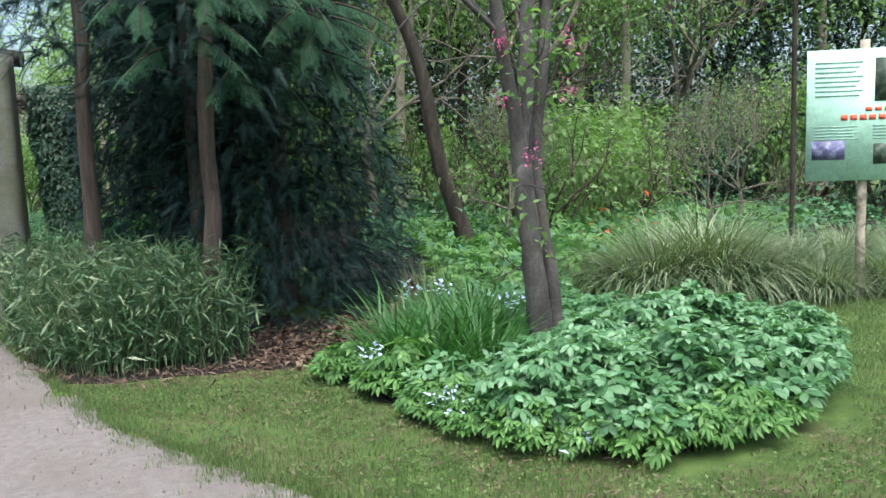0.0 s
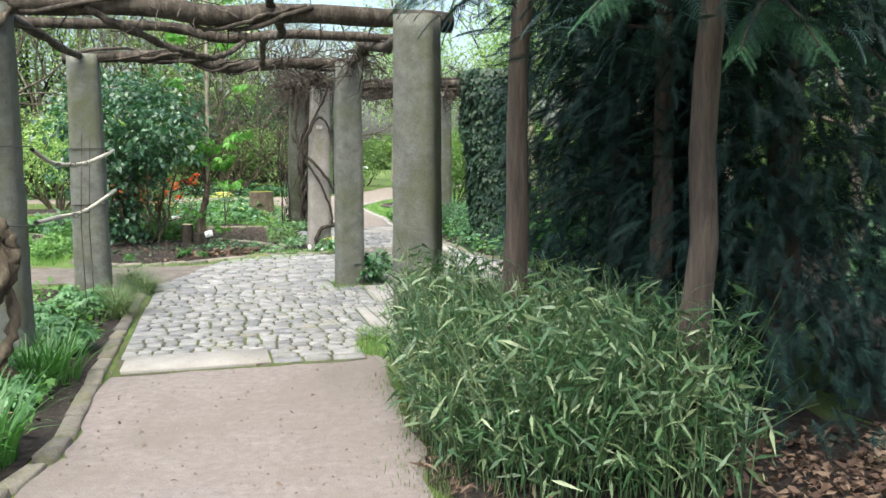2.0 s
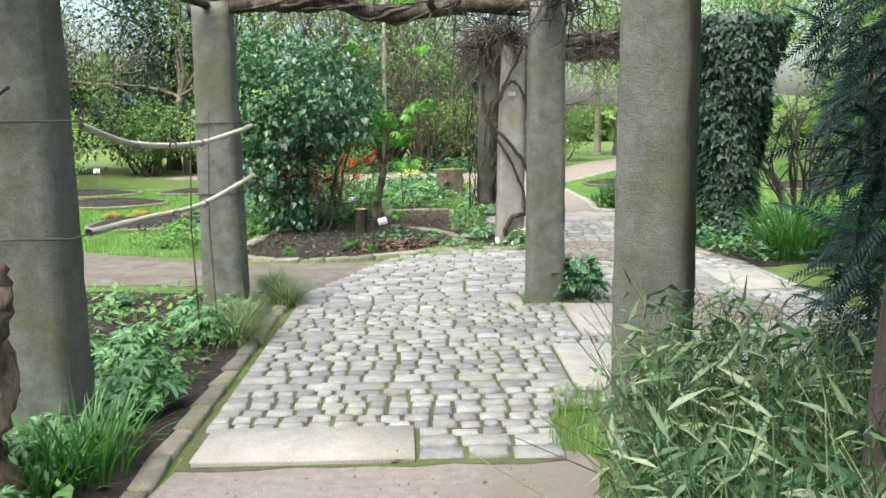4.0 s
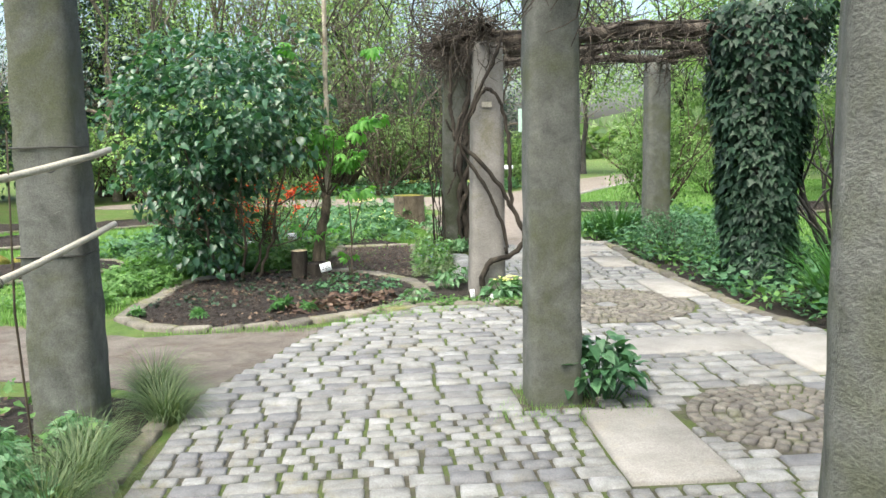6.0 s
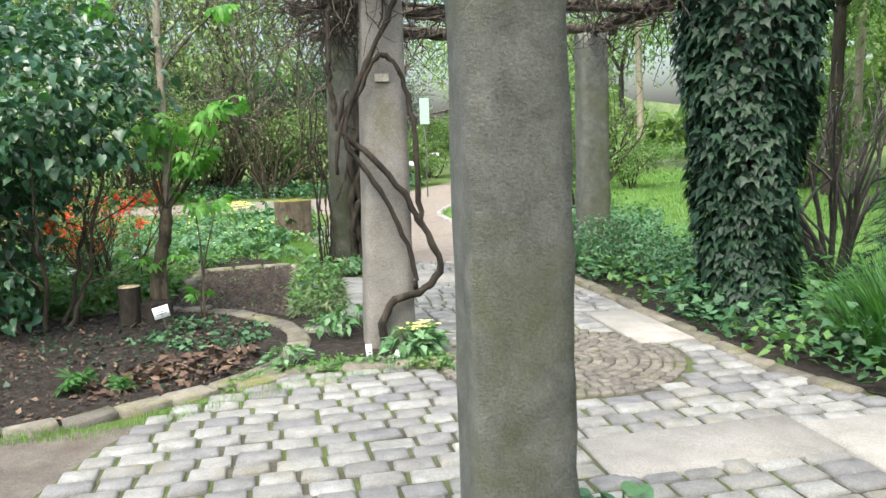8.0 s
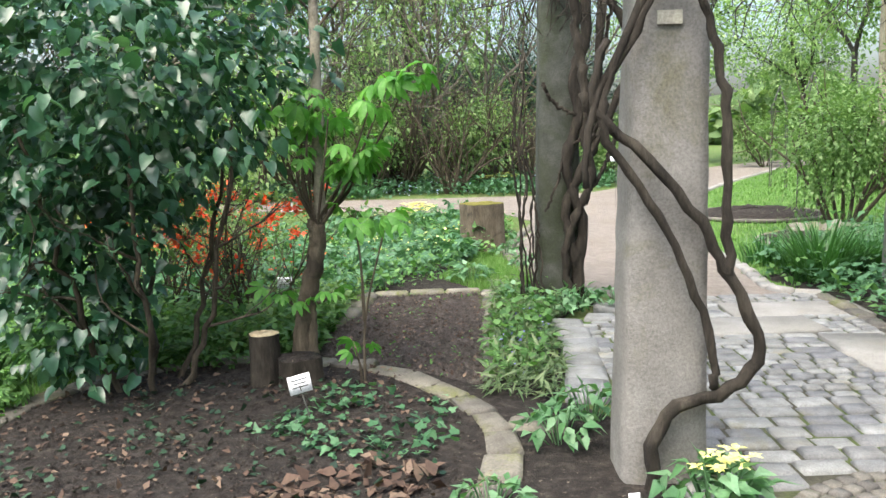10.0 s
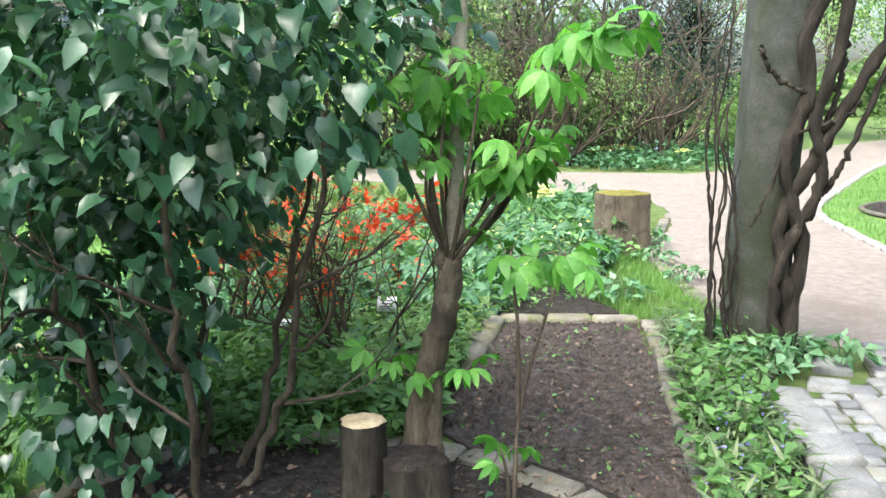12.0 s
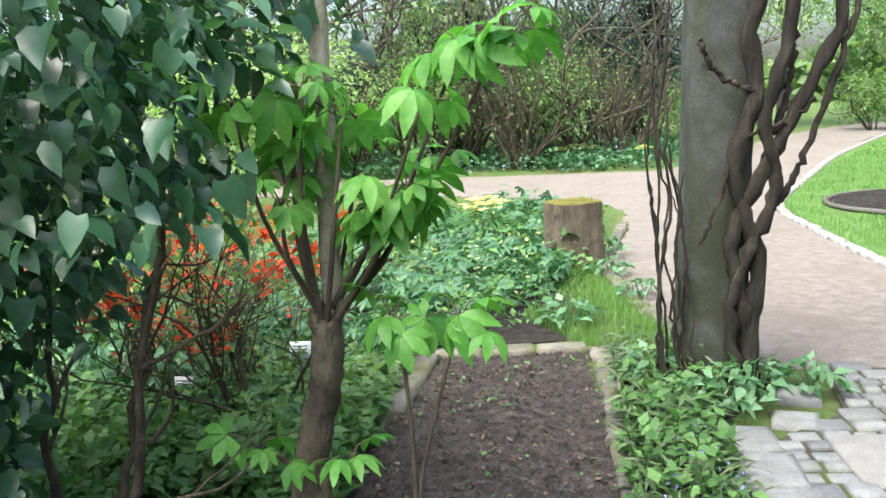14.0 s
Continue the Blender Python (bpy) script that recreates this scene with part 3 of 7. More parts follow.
# the shade on this column is painted by its darker stone
column("pergola_column", 0.06, 7.66, 2.75, 0.38, 0.34, M["shaded_column"], "granite pergola column with shade in its colour, wrapped in wisteria stems", 0.0, 1.1)
column("pergola_column", 3.05, 3.75, 2.7, 0.37, 0.33, M["column"], "granite pergola column hidden under dark ivy")


def beam(a, b, za, zb, r, seed, over=0.35, wraps=5, sag=0.05, label="rough log beam bound with old vine stems"):
    rng = R(seed)
    a3, b3 = np.array(loc(*a, za)), np.array(loc(*b, zb))
    d = unit(b3 - a3)
    a3, b3 = a3 - d * over, b3 + d * over
    mid = (a3 + b3) / 2 - np.array([0, 0, sag])
    ob = thing("pergola_beam", label, "beam", "pergola beams")
    g = Geo()
    line = spline([a3, a3 * 0.65 + b3 * 0.35 + rng.normal(0, 0.03, 3), mid + rng.normal(0, 0.03, 3), a3 * 0.3 + b3 * 0.7 + rng.normal(0, 0.03, 3), b3], 22)
    tube(g, line, r * (1 + rng.normal(0, 0.06, 22)), 10, 0.06, rng)
    part("log", g, M["vine_bark"], ob, smooth=True)
    side = unit(np.cross(d, [0, 0, 1.0]))
    for w in range(wraps):
        g = Geo()
        ph, turns, rr = rng.uniform(0, 6.3), rng.uniform(0.6, 2.2), rng.uniform(0.008, 0.021)
        t = np.linspace(rng.uniform(0, 0.2), rng.uniform(0.7, 1.0), 34)
        p = np.stack([np.interp(t, np.linspace(0, 1, 22), line[:, c]) for c in range(3)], -1)
        ang = ph + turns * 2 * np.pi * t
        off = (r + rr * 0.5 + 0.02 * np.sin(t * 17 + ph))[:, None] * (np.cos(ang)[:, None] * side + np.sin(ang)[:, None] * np.array([0, 0, 1.0]))
        tube(g, p + off + rng.normal(0, 0.006, (34, 3)), rr, 6, 0.08, rng)
        part("vine_stem", g, M["vine_bark"], ob, smooth=True)
    return ob, line


def twig_nest(pts, seed, n, length, spread, label="tangle of bare vine twigs on the pergola"):
    rng = R(seed)
    g = Geo()
    pts = np.asarray(pts)
    for _ in range(n):
        p = pts[rng.integers(len(pts))] + rng.normal(0, spread, 3)
        d = unit(rng.normal(0, 1, 3) * np.array([1, 1, 0.55]))
        q = [p]
        for s in range(5):
            d = unit(d + rng.normal(0, 0.45, 3) + np.array([0, 0, -0.08]))
            q.append(q[-1] + d * length * rng.uniform(0.12, 0.3))
        tube(g, q, np.linspace(rng.uniform(0.004, 0.009), 0.0025, 6), 4, cap=False)
    return tagged(part("vine_twigs", g, M["vine_bark"]), label, "vine", kind="stuff")


B1, l1 = beam((-2.98, -3.25), (0.05, -3.15), 2.62, 2.64, 0.08, 11, 0.35, 2, 0.0)
B1b, l1b = beam((-2.9, -2.1), (0.05, -1.9), 2.66, 2.66, 0.045, 12, 0.2, 0, 0.02)
B2, l2 = beam((-2.86, -0.1), (0.02, 0.0), 2.58, 2.62, 0.06, 13, 0.2, 5, 0.08)
B3, l3 = beam((0.05, -3.15), (0.02, 0.0), 2.60, 2.60, 0.045, 14, 0.1, 3, 0.0)
B4, l4 = beam((-2.98, -3.25), (-2.86, -0.1), 2.6, 2.6, 0.04, 15, 0.1, 0, 0.03)
B6, l6 = beam((0.07, 3.9), (3.05, 3.75), 2.66, 2.74, 0.075, 17, 0.5, 8, -0.02)
B7, l7 = beam((0.06, 7.66), (3.1, 7.36), 2.76, 2.74, 0.06, 18, 0.3, 6, 0.04)
B8, l8 = beam((0.07, 3.8), (0.06, 7.66), 2.72, 2.76, 0.06, 19, 0.3, 6, 0.03)
B9, l9 = beam((3.05, 3.75), (3.1, 7.36), 2.76, 2.76, 0.06, 20, 0.3, 5, 0.03)
B10, l10 = beam((-0.3, 5.6), (3.2, 5.8), 2.78, 2.78, 0.05, 21, 0.2, 5, 0.03)
twig_nest(np.concatenate([l2[14:], l3[12:]]), 31, 170, 0.5, 0.06)
twig_nest(np.concatenate([l6, l8[:14]]), 32, 480, 0.6, 0.09)
twig_nest(np.concatenate([l7, l9, l10]), 33, 320, 0.7, 0.10)
twig_nest(np.concatenate([l1, l1b]), 34, 60, 0.4, 0.06)
twig_nest([loc(0.0, 3.9, 2.72), loc(-0.2, 3.9, 2.7), loc(0.0, 5.0, 2.74), loc(-0.25, 4.4, 2.65)], 35, 300, 0.65, 0.09)


# ---- vines on the pergola ----
def vine(pts, r0, r1, seed, label="twisted brown wisteria stem on the pergola column", mat="dark_bark", n=40, extra=()):
    rng = R(seed)
    ob = thing("climbing_vine", label, "vine", "vines")
    for line, a, b in ((pts, r0, r1), *extra):
        g = Geo()
        p = spline(line, n) + rng.normal(0, 0.006, (n, 3))
        rad = np.linspace(a, b, n) * (1 + 0.10 * np.sin(np.arange(n) * 1.7 + seed) + rng.normal(0, 0.05, n))
        tube(g, p, rad * 0.88, 10, 0.13, rng)
        part("stem", g, M[mat], ob, smooth=True)
    return ob


def by(u0, v0, pts, dv=-0.24):
    return [loc(u0 + p[0] + 0.016 * p[1], v0 + (p[2] if len(p) > 2 else dv), p[1]) for p in pts]


VU, VV = 0.0, 3.80
vine(by(VU, VV, [(0.0, 0.0), (0.0, 0.22), (0.09, 0.37), (0.30, 0.43), (0.43, 0.57), (0.38, 0.78), (0.27, 0.96), (0.18, 1.14), (0.0, 1.37), (-0.2, 1.56), (-0.27, 1.68), (-0.22, 1.9)]), 0.036, 0.02, 41, "dark gnarled vine looping over the pale column",
     extra=[(by(VU, VV, [(0.29, 0.94), (0.28, 1.25), (0.27, 1.6), (0.22, 1.8), (0.19, 1.98), (0.08, 2.12), (-0.02, 2.08), (-0.14, 1.85), (-0.27, 1.62), (-0.30, 1.3)]), 0.024, 0.017),
            (by(VU, VV, [(0.24, 0.44), (0.24, 0.55), (0.14, 0.90), (-0.02, 1.22), (-0.22, 1.52), (-0.2, 1.75), (-0.05, 2.1), (0.12, 2.45), (0.2, 2.7)]), 0.021, 0.02),
            (by(VU, VV, [(-0.27, 1.62), (-0.32, 2.0), (-0.3, 2.5), (-0.2, 2.75)], -0.1), 0.025, 0.02)])
TU, TV = 0.06, 7.66
vine(by(TU, TV, [(0.19, 0.0), (0.15, 0.35), (0.08, 0.65), (0.06, 0.9), (0.17, 1.15), (0.30, 1.4), (0.44, 1.7), (0.58, 2.0), (0.55, 2.4), (0.3, 2.75)]), 0.052, 0.036, 42, "braided dark brown wisteria trunk round a column", "dark_bark", extra=[
    (by(TU, TV, [(0.16, 0.0), (0.18, 0.4), (0.20, 0.75), (0.10, 1.05), (0.06, 1.3), (0.16, 1.62), (0.12, 2.0), (0.22, 2.3), (0.2, 2.75)]), 0.055, 0.052),
    (by(TU, TV, [(0.10, 0.05), (0.05, 0.4), (0.10, 0.7), (0.22, 0.95), (0.27, 1.2), (0.20, 1.5), (0.3, 1.9), (0.35, 2.6)], -0.27), 0.04, 0.04),
    (by(TU, TV, [(-0.12, 0.85), (-0.02, 1.1), (0.05, 1.35), (0.16, 1.45), (0.34, 1.5), (0.46, 1.62)], -0.27), 0.013, 0.012),
    (by(TU, TV, [(-0.15, 1.95), (-0.08, 1.8), (0.05, 1.7), (0.16, 1.66)], -0.26), 0.016, 0.018),
    (by(TU, TV, [(0.28, 1.42), (0.35, 1.75), (0.36, 2.1), (0.44, 2.6)], -0.2), 0.022, 0.018),
    (by(TU, TV, [(0.24, 1.0), (0.34, 1.12), (0.46, 1.4), (0.6, 1.85), (0.75, 2.4)]), 0.022, 0.018)])
left = []
rng = R(45)
for k in range(9):
    u0 = -0.31 + 0.16 * k / 8
    top = rng.uniform(1.0, 2.7)
    zz = np.linspace(0.0, top, 7)
    left.append((by(TU, TV, [(u0 - 0.05 * math.sin(z * 1.4) + rng.normal(0, 0.025) - (0.05 if z > 1.3 else 0), z) for z in zz], -0.16 - 0.1 * (k % 3) / 2), rng.uniform(0.007, 0.017), rng.uniform(0.004, 0.008)))
vine(left[0][0], left[0][1], left[0][2], 46, "bundle of thin brown vine stems beside a column", "dark_bark", 30, extra=left[1:])
HU, HV = -3.02, -4.25
hel = []
for ph, rr, top in ((0.0, 0.058, 2.62), (2.1, 0.05, 2.6), (4.2, 0.045, 2.58)):
    pts = []
    for z in np.linspace(-0.02, 1.25, 11):
        a = ph + z * 4.4
        k = 0.15 if z > 0.2 else 0.2
        pts.append(loc(HU + k * math.cos(a) + 0.12 * math.sin(z * 2.5), HV + k * math.sin(a), z))
    for z, du, dv in ((1.6, -0.12, 0.12), (2.0, -0.06, 0.35), (2.35, 0.0, 0.7), (top, 0.05, 1.0)):
        a = ph + z * 1.5
        pts.append(loc(HU + du + 0.09 * math.cos(a), HV + dv + 0.09 * math.sin(a), z))
    hel.append((pts, rr, rr * 0.65))
hel.append(([loc(HU - 0.05, HV - 0.1, 1.2), loc(HU + 0.22, HV, 1.12), loc(HU + 0.27, HV, 0.85), loc(HU + 0.08, HV, 0.6), loc(HU - 0.2, HV - 0.05, 0.75)], 0.05, 0.045))
vine(hel[0][0], hel[0][1], hel[0][2], 43, "thick twisted brown wisteria trunk beside a column", "brown_bark", 60, extra=hel[1:])
for k, (a, b, c, d, r0) in enumerate((((-2.4, -3.3, 2.62), (-1.9, -3.0, 2.42), (-1.5, -2.6, 2.36), (-1.2, -1.9, 2.6), 0.035), ((-1.1, -3.4, 2.75), (-0.95, -2.8, 2.55), (-1.05, -2.0, 2.6), (-1.0, -0.6, 2.48), 0.04))):
    vine([loc(*a), loc(*b), loc(*c), loc(*d)], r0, r0 * 0.7, 50 + k, "bare vine bough hanging under the beams", "vine_bark")

# ---- rails, wires ----
rail = thing("cane_rail", "whitish cane rails lashed to granite columns with wire", "railing")
for za, zm, zb in ((1.60, 1.47, 1.60), (1.06, 1.02, 1.16)):
    g = Geo()
    rng = R(int(za * 100))
    tube(g, spline([loc(-2.80, -3.2, za), loc(-2.80, -2.4, zm + 0.02), loc(-2.74, -1.3, zm), loc(-2.66, -0.3, zb - 0.05), loc(-2.62, 0.12, zb)], 24), 0.019 * (1 + rng.normal(0, 0.06, 24)), 8, 0.04, rng)
    part("cane", g, M["cane"], rail, smooth=True)
    for v in (-2.6, -1.9, -1.2, -0.5, 0.0):
        g = Geo()
        c = np.array(loc(-2.73, v, zm + (zb - zm) * max(0, (v + 1.3) / 1.4) ** 2))
        a = np.linspace(0, 6.283, 9)
        tube(g, c + 0.023 * np.stack([np.cos(a) * math.cos(ANG), np.cos(a) * math.sin(ANG), np.sin(a)], -1), 0.006, 5)
        part("binding", g, M["wire"], rail)
for v, z in ((-1.45, 1.75), (-0.95, 1.7), (-0.05, 2.0), (0.12, 1.7)):
    g = Geo()
    tube(g, [loc(-2.74, v, 0.0), loc(-2.75, v - 0.06, z * 0.5), loc(-2.70, v - 0.1, z)], [0.006, 0.006, 0.004], 5)
    part("thin_cane", g, M["brown_bark"], rail)
for u, v, w, zs in ((-2.98, -3.25, 0.40, (1.06, 1.62)), (-2.86, -0.1, 0.345, (1.02, 1.62))):
    for z in zs:
        g = Geo()
        h = w / 2 + 0.004
        tube(g, [loc(u + a * h, v + b * h, z) for a, b in ((-1, -1), (1, -1), (1, 1), (-1, 1), (-1, -1), (1, -1))], 0.006, 5)
        tagged(part("binding_wire", g, M["wire"]), "dark wire bound round a granite column", "wire", "column wires")
g = Geo()
tube(g, [loc(-3.9, -3.5, 1.6), loc(-3.3, -3.46, 1.6), loc(-3.18, -3.46, 1.6), loc(-3.18, -3.46, 1.68), loc(-3.0, -3.5, 1.78)], 0.012, 6)
tagged(part("iron_bracket", g, M["wire"]), "thin dark iron bracket on a column", "bracket")
bm = bmesh.new()
bmesh.ops.create_cube(bm, size=1, matrix=Matrix.Translation(loc(0.08, 3.80 - 0.172, 1.98)) @ Matrix.Rotation(ANG, 4, "Z") @ Matrix.Diagonal((0.10, 0.012, 0.055, 1)))
tagged(part("number_plate", bm, M["cane"]), "small pale enamel plate on a column", "plate")


# ---- plants: builders ----
def plant(name, label, category, parts, at=(0, 0, 0), group="", turn=0):
    ob = thing(name, label, category, group, at, turn)
    for pn, g, mat, lab in parts:
        q = part(pn, g, M[mat], ob, lab)
        if pn in ("foliage", "blossom", "branchwork", "twigwork", "stalkwork", "stemwork", "boughwork", "young_foliage"):
            tagged(q, kind="stuff")
    return ob


def leaf_ball(rng, centre, radii, clusters, per, spread, shape, size, hollow=0.5, low=-1.0, hang=0.3):
    g = Geo()
    p, out, c = cloud(rng, centre, radii, clusters, per, spread, hollow, low)
    p = p[p[:, 2] > 0.02]
    out = out[:len(p)]
    up = unit(np.array([0, 0, 1.0]) + rng.normal(0, 0.45, (len(p), 3)))
    put_leaves(g, shape, p, out - np.array([0, 0, hang]), up, size * rng.uniform(0.6, 1.25, len(p)))
    return g, c


def tree(name, label, seed, h, r_trunk, crown_c, crown_r, clusters, per, spread, shape, size, bark, leaf, lean=(0, 0), fork=0.4, kids=3, depth=3, at=(0, 0, 0), category="tree", group="", hollow=0.35, low=-0.7, trunk_top=None):
    rng = R(seed)
    g = Geo()
    zt = h * fork if trunk_top is None else trunk_top
    top = np.array([lean[0] * zt, lean[1] * zt, zt])
    line = spline([(0, 0, -0.1), top * 0.35 + rng.normal(0, 0.04, 3) * (1, 1, 0), top * 0.7 + rng.normal(0, 0.06, 3) * (1, 1, 0), top], 14)
    flare = 1 + 0.5 * np.exp(-np.linspace(0, 8, 14))
    tube(g, line, np.linspace(r_trunk, r_trunk * 0.7, 14) * flare, 12, 0.05, rng)
    tips = []
    for k in range(kids + 1):
        d = unit(rng.normal(0, 0.5, 3) + np.array([lean[0], lean[1], 1.0]))
        limbs(rng, g, top, d, (h - zt) * 0.45, r_trunk * 0.55, depth, kids, 0.55, 0.3, 0.14, 7, tips)
    lg, _ = leaf_ball(rng, crown_c, crown_r, clusters, per, spread, shape, size, hollow, low)
    if tips:
        tp = np.repeat(np.array(tips), 6, 0) + rng.normal(0, spread, (len(tips) * 6, 3))
        put_leaves(lg, shape, tp, rand_dirs(len(tp), rng), unit(np.array([0, 0, 1.0]) + rng.normal(0, 0.4, (len(tp), 3))), size * rng.uniform(0.6, 1.2, len(tp)))
    return plant(name, label, category, [("trunk", g, bark, ""), ("crown", lg, leaf, "")], at, group)


def shrub(name, label, seed, r, h, clusters, per, spread, shape, size, leaf, bark="brown_bark", stems=9, at=(0, 0, 0), group="", base=0.12, hollow=0.3, flare=0.7, low=-1.0, category="shrub", extra=()):
    rng = R(seed)
    g = Geo()
    for k in range(stems):
        a = rng.uniform(0, 6.28)
        d = np.array([math.cos(a) * flare, math.sin(a) * flare, 1.0])
        limbs(rng, g, np.array([math.cos(a) * r * 0.12, math.sin(a) * r * 0.12, -0.03]), d, h * 0.5, 0.012 + 0.010 * h, 2, 2, 0.4, 0.35, 0.12, 6)
    lg, _ = leaf_ball(rng, (0, 0, h * (0.5 + base)), (r, r, h * (0.5 - base * 0.5)), clusters, per, spread, shape, size, hollow, low)
    return plant(name, label, category, [("branchwork", g, bark, ""), ("foliage", lg, leaf, ""), *extra], at, group)


def blade_clump(name, label, seed, r, n, length, lean, width, mat, at=(0, 0, 0), group="", category="grass", seg=5):
    rng = R(seed)
    g = Geo()
    q = np.sqrt(rng.uniform(0, 1, n)) * r
    a = rng.uniform(0, 6.28, n)
    az = a + rng.normal(0, 0.6, n)
    put_blades(g, np.stack([q * np.cos(a), q * np.sin(a), np.zeros(n) - 0.01], -1), az, length * rng.uniform(0.55, 1.1, n), lean * (0.35 + 0.75 * q / r) * rng.uniform(0.6, 1.2, n), width * rng.uniform(0.7, 1.2, n), rng, seg)
    ob = part(name, g, M[mat])
    ob.matrix_basis = pose(*at)
    return tagged(ob, label, category, group)


def herb(name, label, seed, r, h, n, shape, size, mat, at=(0, 0, 0), group="", flower=None, category="plant", nf=10, fsize=0.03, droop=0.1):
    """A leafy perennial: leaves held out on thin stalks."""
    rng = R(seed)
    lg, sg = Geo(), Geo()
    q, a = np.sqrt(rng.uniform(0, 1, n)) * r, rng.uniform(0, 6.28, n)
    z = h * (1 - 0.5 * (q / r) ** 2) * rng.uniform(0.55, 1.05, n)
    p = np.stack([q * np.cos(a), q * np.sin(a), z], -1)
    out = np.stack([np.cos(a), np.sin(a), rng.normal(-droop, 0.25, n)], -1) + rng.normal(0, 0.45, (n, 3))
    put_leaves(lg, shape, p, out, unit(np.array([0, 0, 1.0]) + rng.normal(0, 0.3, (n, 3))), size * rng.uniform(0.65, 1.2, n))
    for k in range(0, n, 3):
        tube(sg, [(p[k, 0] * 0.3, p[k, 1] * 0.3, -0.02), (p[k, 0] * 0.7, p[k, 1] * 0.7, z[k] * 0.6), p[k]], 0.004, 4, cap=False)
    parts = [("foliage", lg, mat, ""), ("stalkwork", sg, mat, "")]
    if flower:
        fg = Geo()
        fp = np.stack([rng.normal(0, r * 0.45, nf), rng.normal(0, r * 0.45, nf), h * rng.uniform(0.95, 1.25, nf)], -1)
        for k in range(5):
            ang = rng.uniform(0, 6.28, nf)
            put_leaves(fg, OVATE, fp, np.stack([np.cos(ang), np.sin(ang), np.full(nf, 0.25)], -1), np.array([0, 0, 1.0]) + np.zeros((nf, 3)), fsize * rng.uniform(0.7, 1.3, nf))
        parts.append(("blossom", fg, flower, "small open flowers"))
    return plant(name, label, category, parts, at, group)


def carpet(name, label, outline, n, seed, shape, size, mat, height=0.12, category="ground cover", clump=None):
    """Low leaves that cover the soil, in drifts."""
    rng = R(seed)
    p = fill_in(outline, n, rng)
    if clump:
        nz = np.array([noise.noise(Vector((x * clump, y * clump, seed))) for x, y in p])
        p = p[nz > rng.uniform(-0.45, 0.25, len(p))]
    z = np.abs(rng.normal(0.35, 0.35, len(p))) * height + 0.01
    d = rand_dirs(len(p), rng)
    d[:, 2] = rng.normal(0.1, 0.35, len(p))
    g = Geo()
    put_leaves(g, shape, np.column_stack([p, z]), d, unit(np.array([0, 0, 1.0]) + rng.normal(0, 0.35, (len(p), 3))), size * rng.uniform(0.5, 1.3, len(p)))
    return tagged(part(name, g, M[mat]), label, category, kind="stuff")


def copies(ob, places, seed, lo=0.8, hi=1.2):
    rng = R(seed)
    for p in places:
        s = rng.uniform(lo, hi)
        m = pose(p[0], p[1], p[2] if len(p) > 2 else 0, 0, 0, rng.uniform(0, 360)) @ Matrix.Diagonal((s, s, s * rng.uniform(0.9, 1.1), 1))
        c = copy_thing(ob, m)
        c.matrix_basis = m


# ---- the conifer group and dwarf bamboo ----
def conifer(seed, at, h, r, tr, n, low, label, lean=(0, 0)):
    rng = R(seed)
    g = Geo()
    line = np.array([(lean[0] * z, lean[1] * z, z) for z in np.linspace(-0.1, h, 16)]) + np.column_stack([rng.normal(0, 0.012, (16, 2)), np.zeros(16)])
    tube(g, line, np.linspace(tr, tr * 0.35, 16) * (1 + 0.4 * np.exp(-np.linspace(0, 9, 16))), 12, 0.05, rng)
    lg, tg = Geo(), Geo()
    z = low + (h - low) * rng.uniform(0, 1, n) ** 1.1
    k = np.clip((h - z) / (h - low), 0, 1) ** 0.6
    a = rng.uniform(0, 6.28, n)
    prof = r * k * (1 + 0.18 * np.sin(a * 3 + z * 2.2))
    q = prof * np.sqrt(rng.uniform(0.12, 1.0, n))
    p = np.stack([q * np.cos(a) + lean[0] * z, q * np.sin(a) + lean[1] * z, z - 0.12 * q], -1)
    d = np.stack([np.cos(a), np.sin(a), rng.normal(-0.35, 0.3, n)], -1) + rng.normal(0, 0.5, (n, 3))
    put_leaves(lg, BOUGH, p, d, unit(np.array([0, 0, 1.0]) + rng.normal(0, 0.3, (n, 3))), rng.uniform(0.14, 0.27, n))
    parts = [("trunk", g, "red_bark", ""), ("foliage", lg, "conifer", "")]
    nb = max(8, n // 350)
    bg = Geo()
    for i in range(nb):
        zz, aa = rng.uniform(low, h * 0.9), rng.uniform(0, 6.28)
        ln = r * 0.8 * (1 - zz / h * 0.6)
        s = np.array([lean[0] * zz, lean[1] * zz, zz])
        tube(bg, [s, s + np.array([math.cos(aa) * ln * 0.5, math.sin(aa) * ln * 0.5, 0.05]), s + np.array([math.cos(aa) * ln, math.sin(aa) * ln, -0.1])], [0.02, 0.014, 0.006], 5)
    parts.append(("boughwork", bg, "dark_bark", ""))
    return plant("conifer_tree", label, "tree", parts, at, "dark conifers")


conifer(61, (2.28, 7.12, 0), 6.2, 0.9, 0.075, 1700, 2.15, "slender conifer with bare reddish trunk and drooping dark sprays", (0.012, 0.0))
conifer(62, (1.45, 7.95, 0), 6.5, 0.6, 0.072, 1500, 2.45, "conifer with bare reddish trunk above the bamboo", (0.008, 0.0))
conifer(63, (2.41, 8.47, 0), 6.5, 0.85, 0.075, 2600, 1.9, "conifer with dark shaded trunk behind its neighbours", (0.0, 0.0))
conifer(64, (3.30, 8.75, 0), 7.0, 1.25, 0.12, 15000, 0.25, "dense dark green conifer with foliage down to the ground")
conifer(65, (2.35, 9.35, 0), 7.0, 0.95, 0.10, 11000, 0.2, "dark conifer in the deep shade of the group")
conifer(66, (3.0, 10.1, 0), 7.2, 1.1, 0.12, 6000, 0.3, "dark conifer at the back of the group")
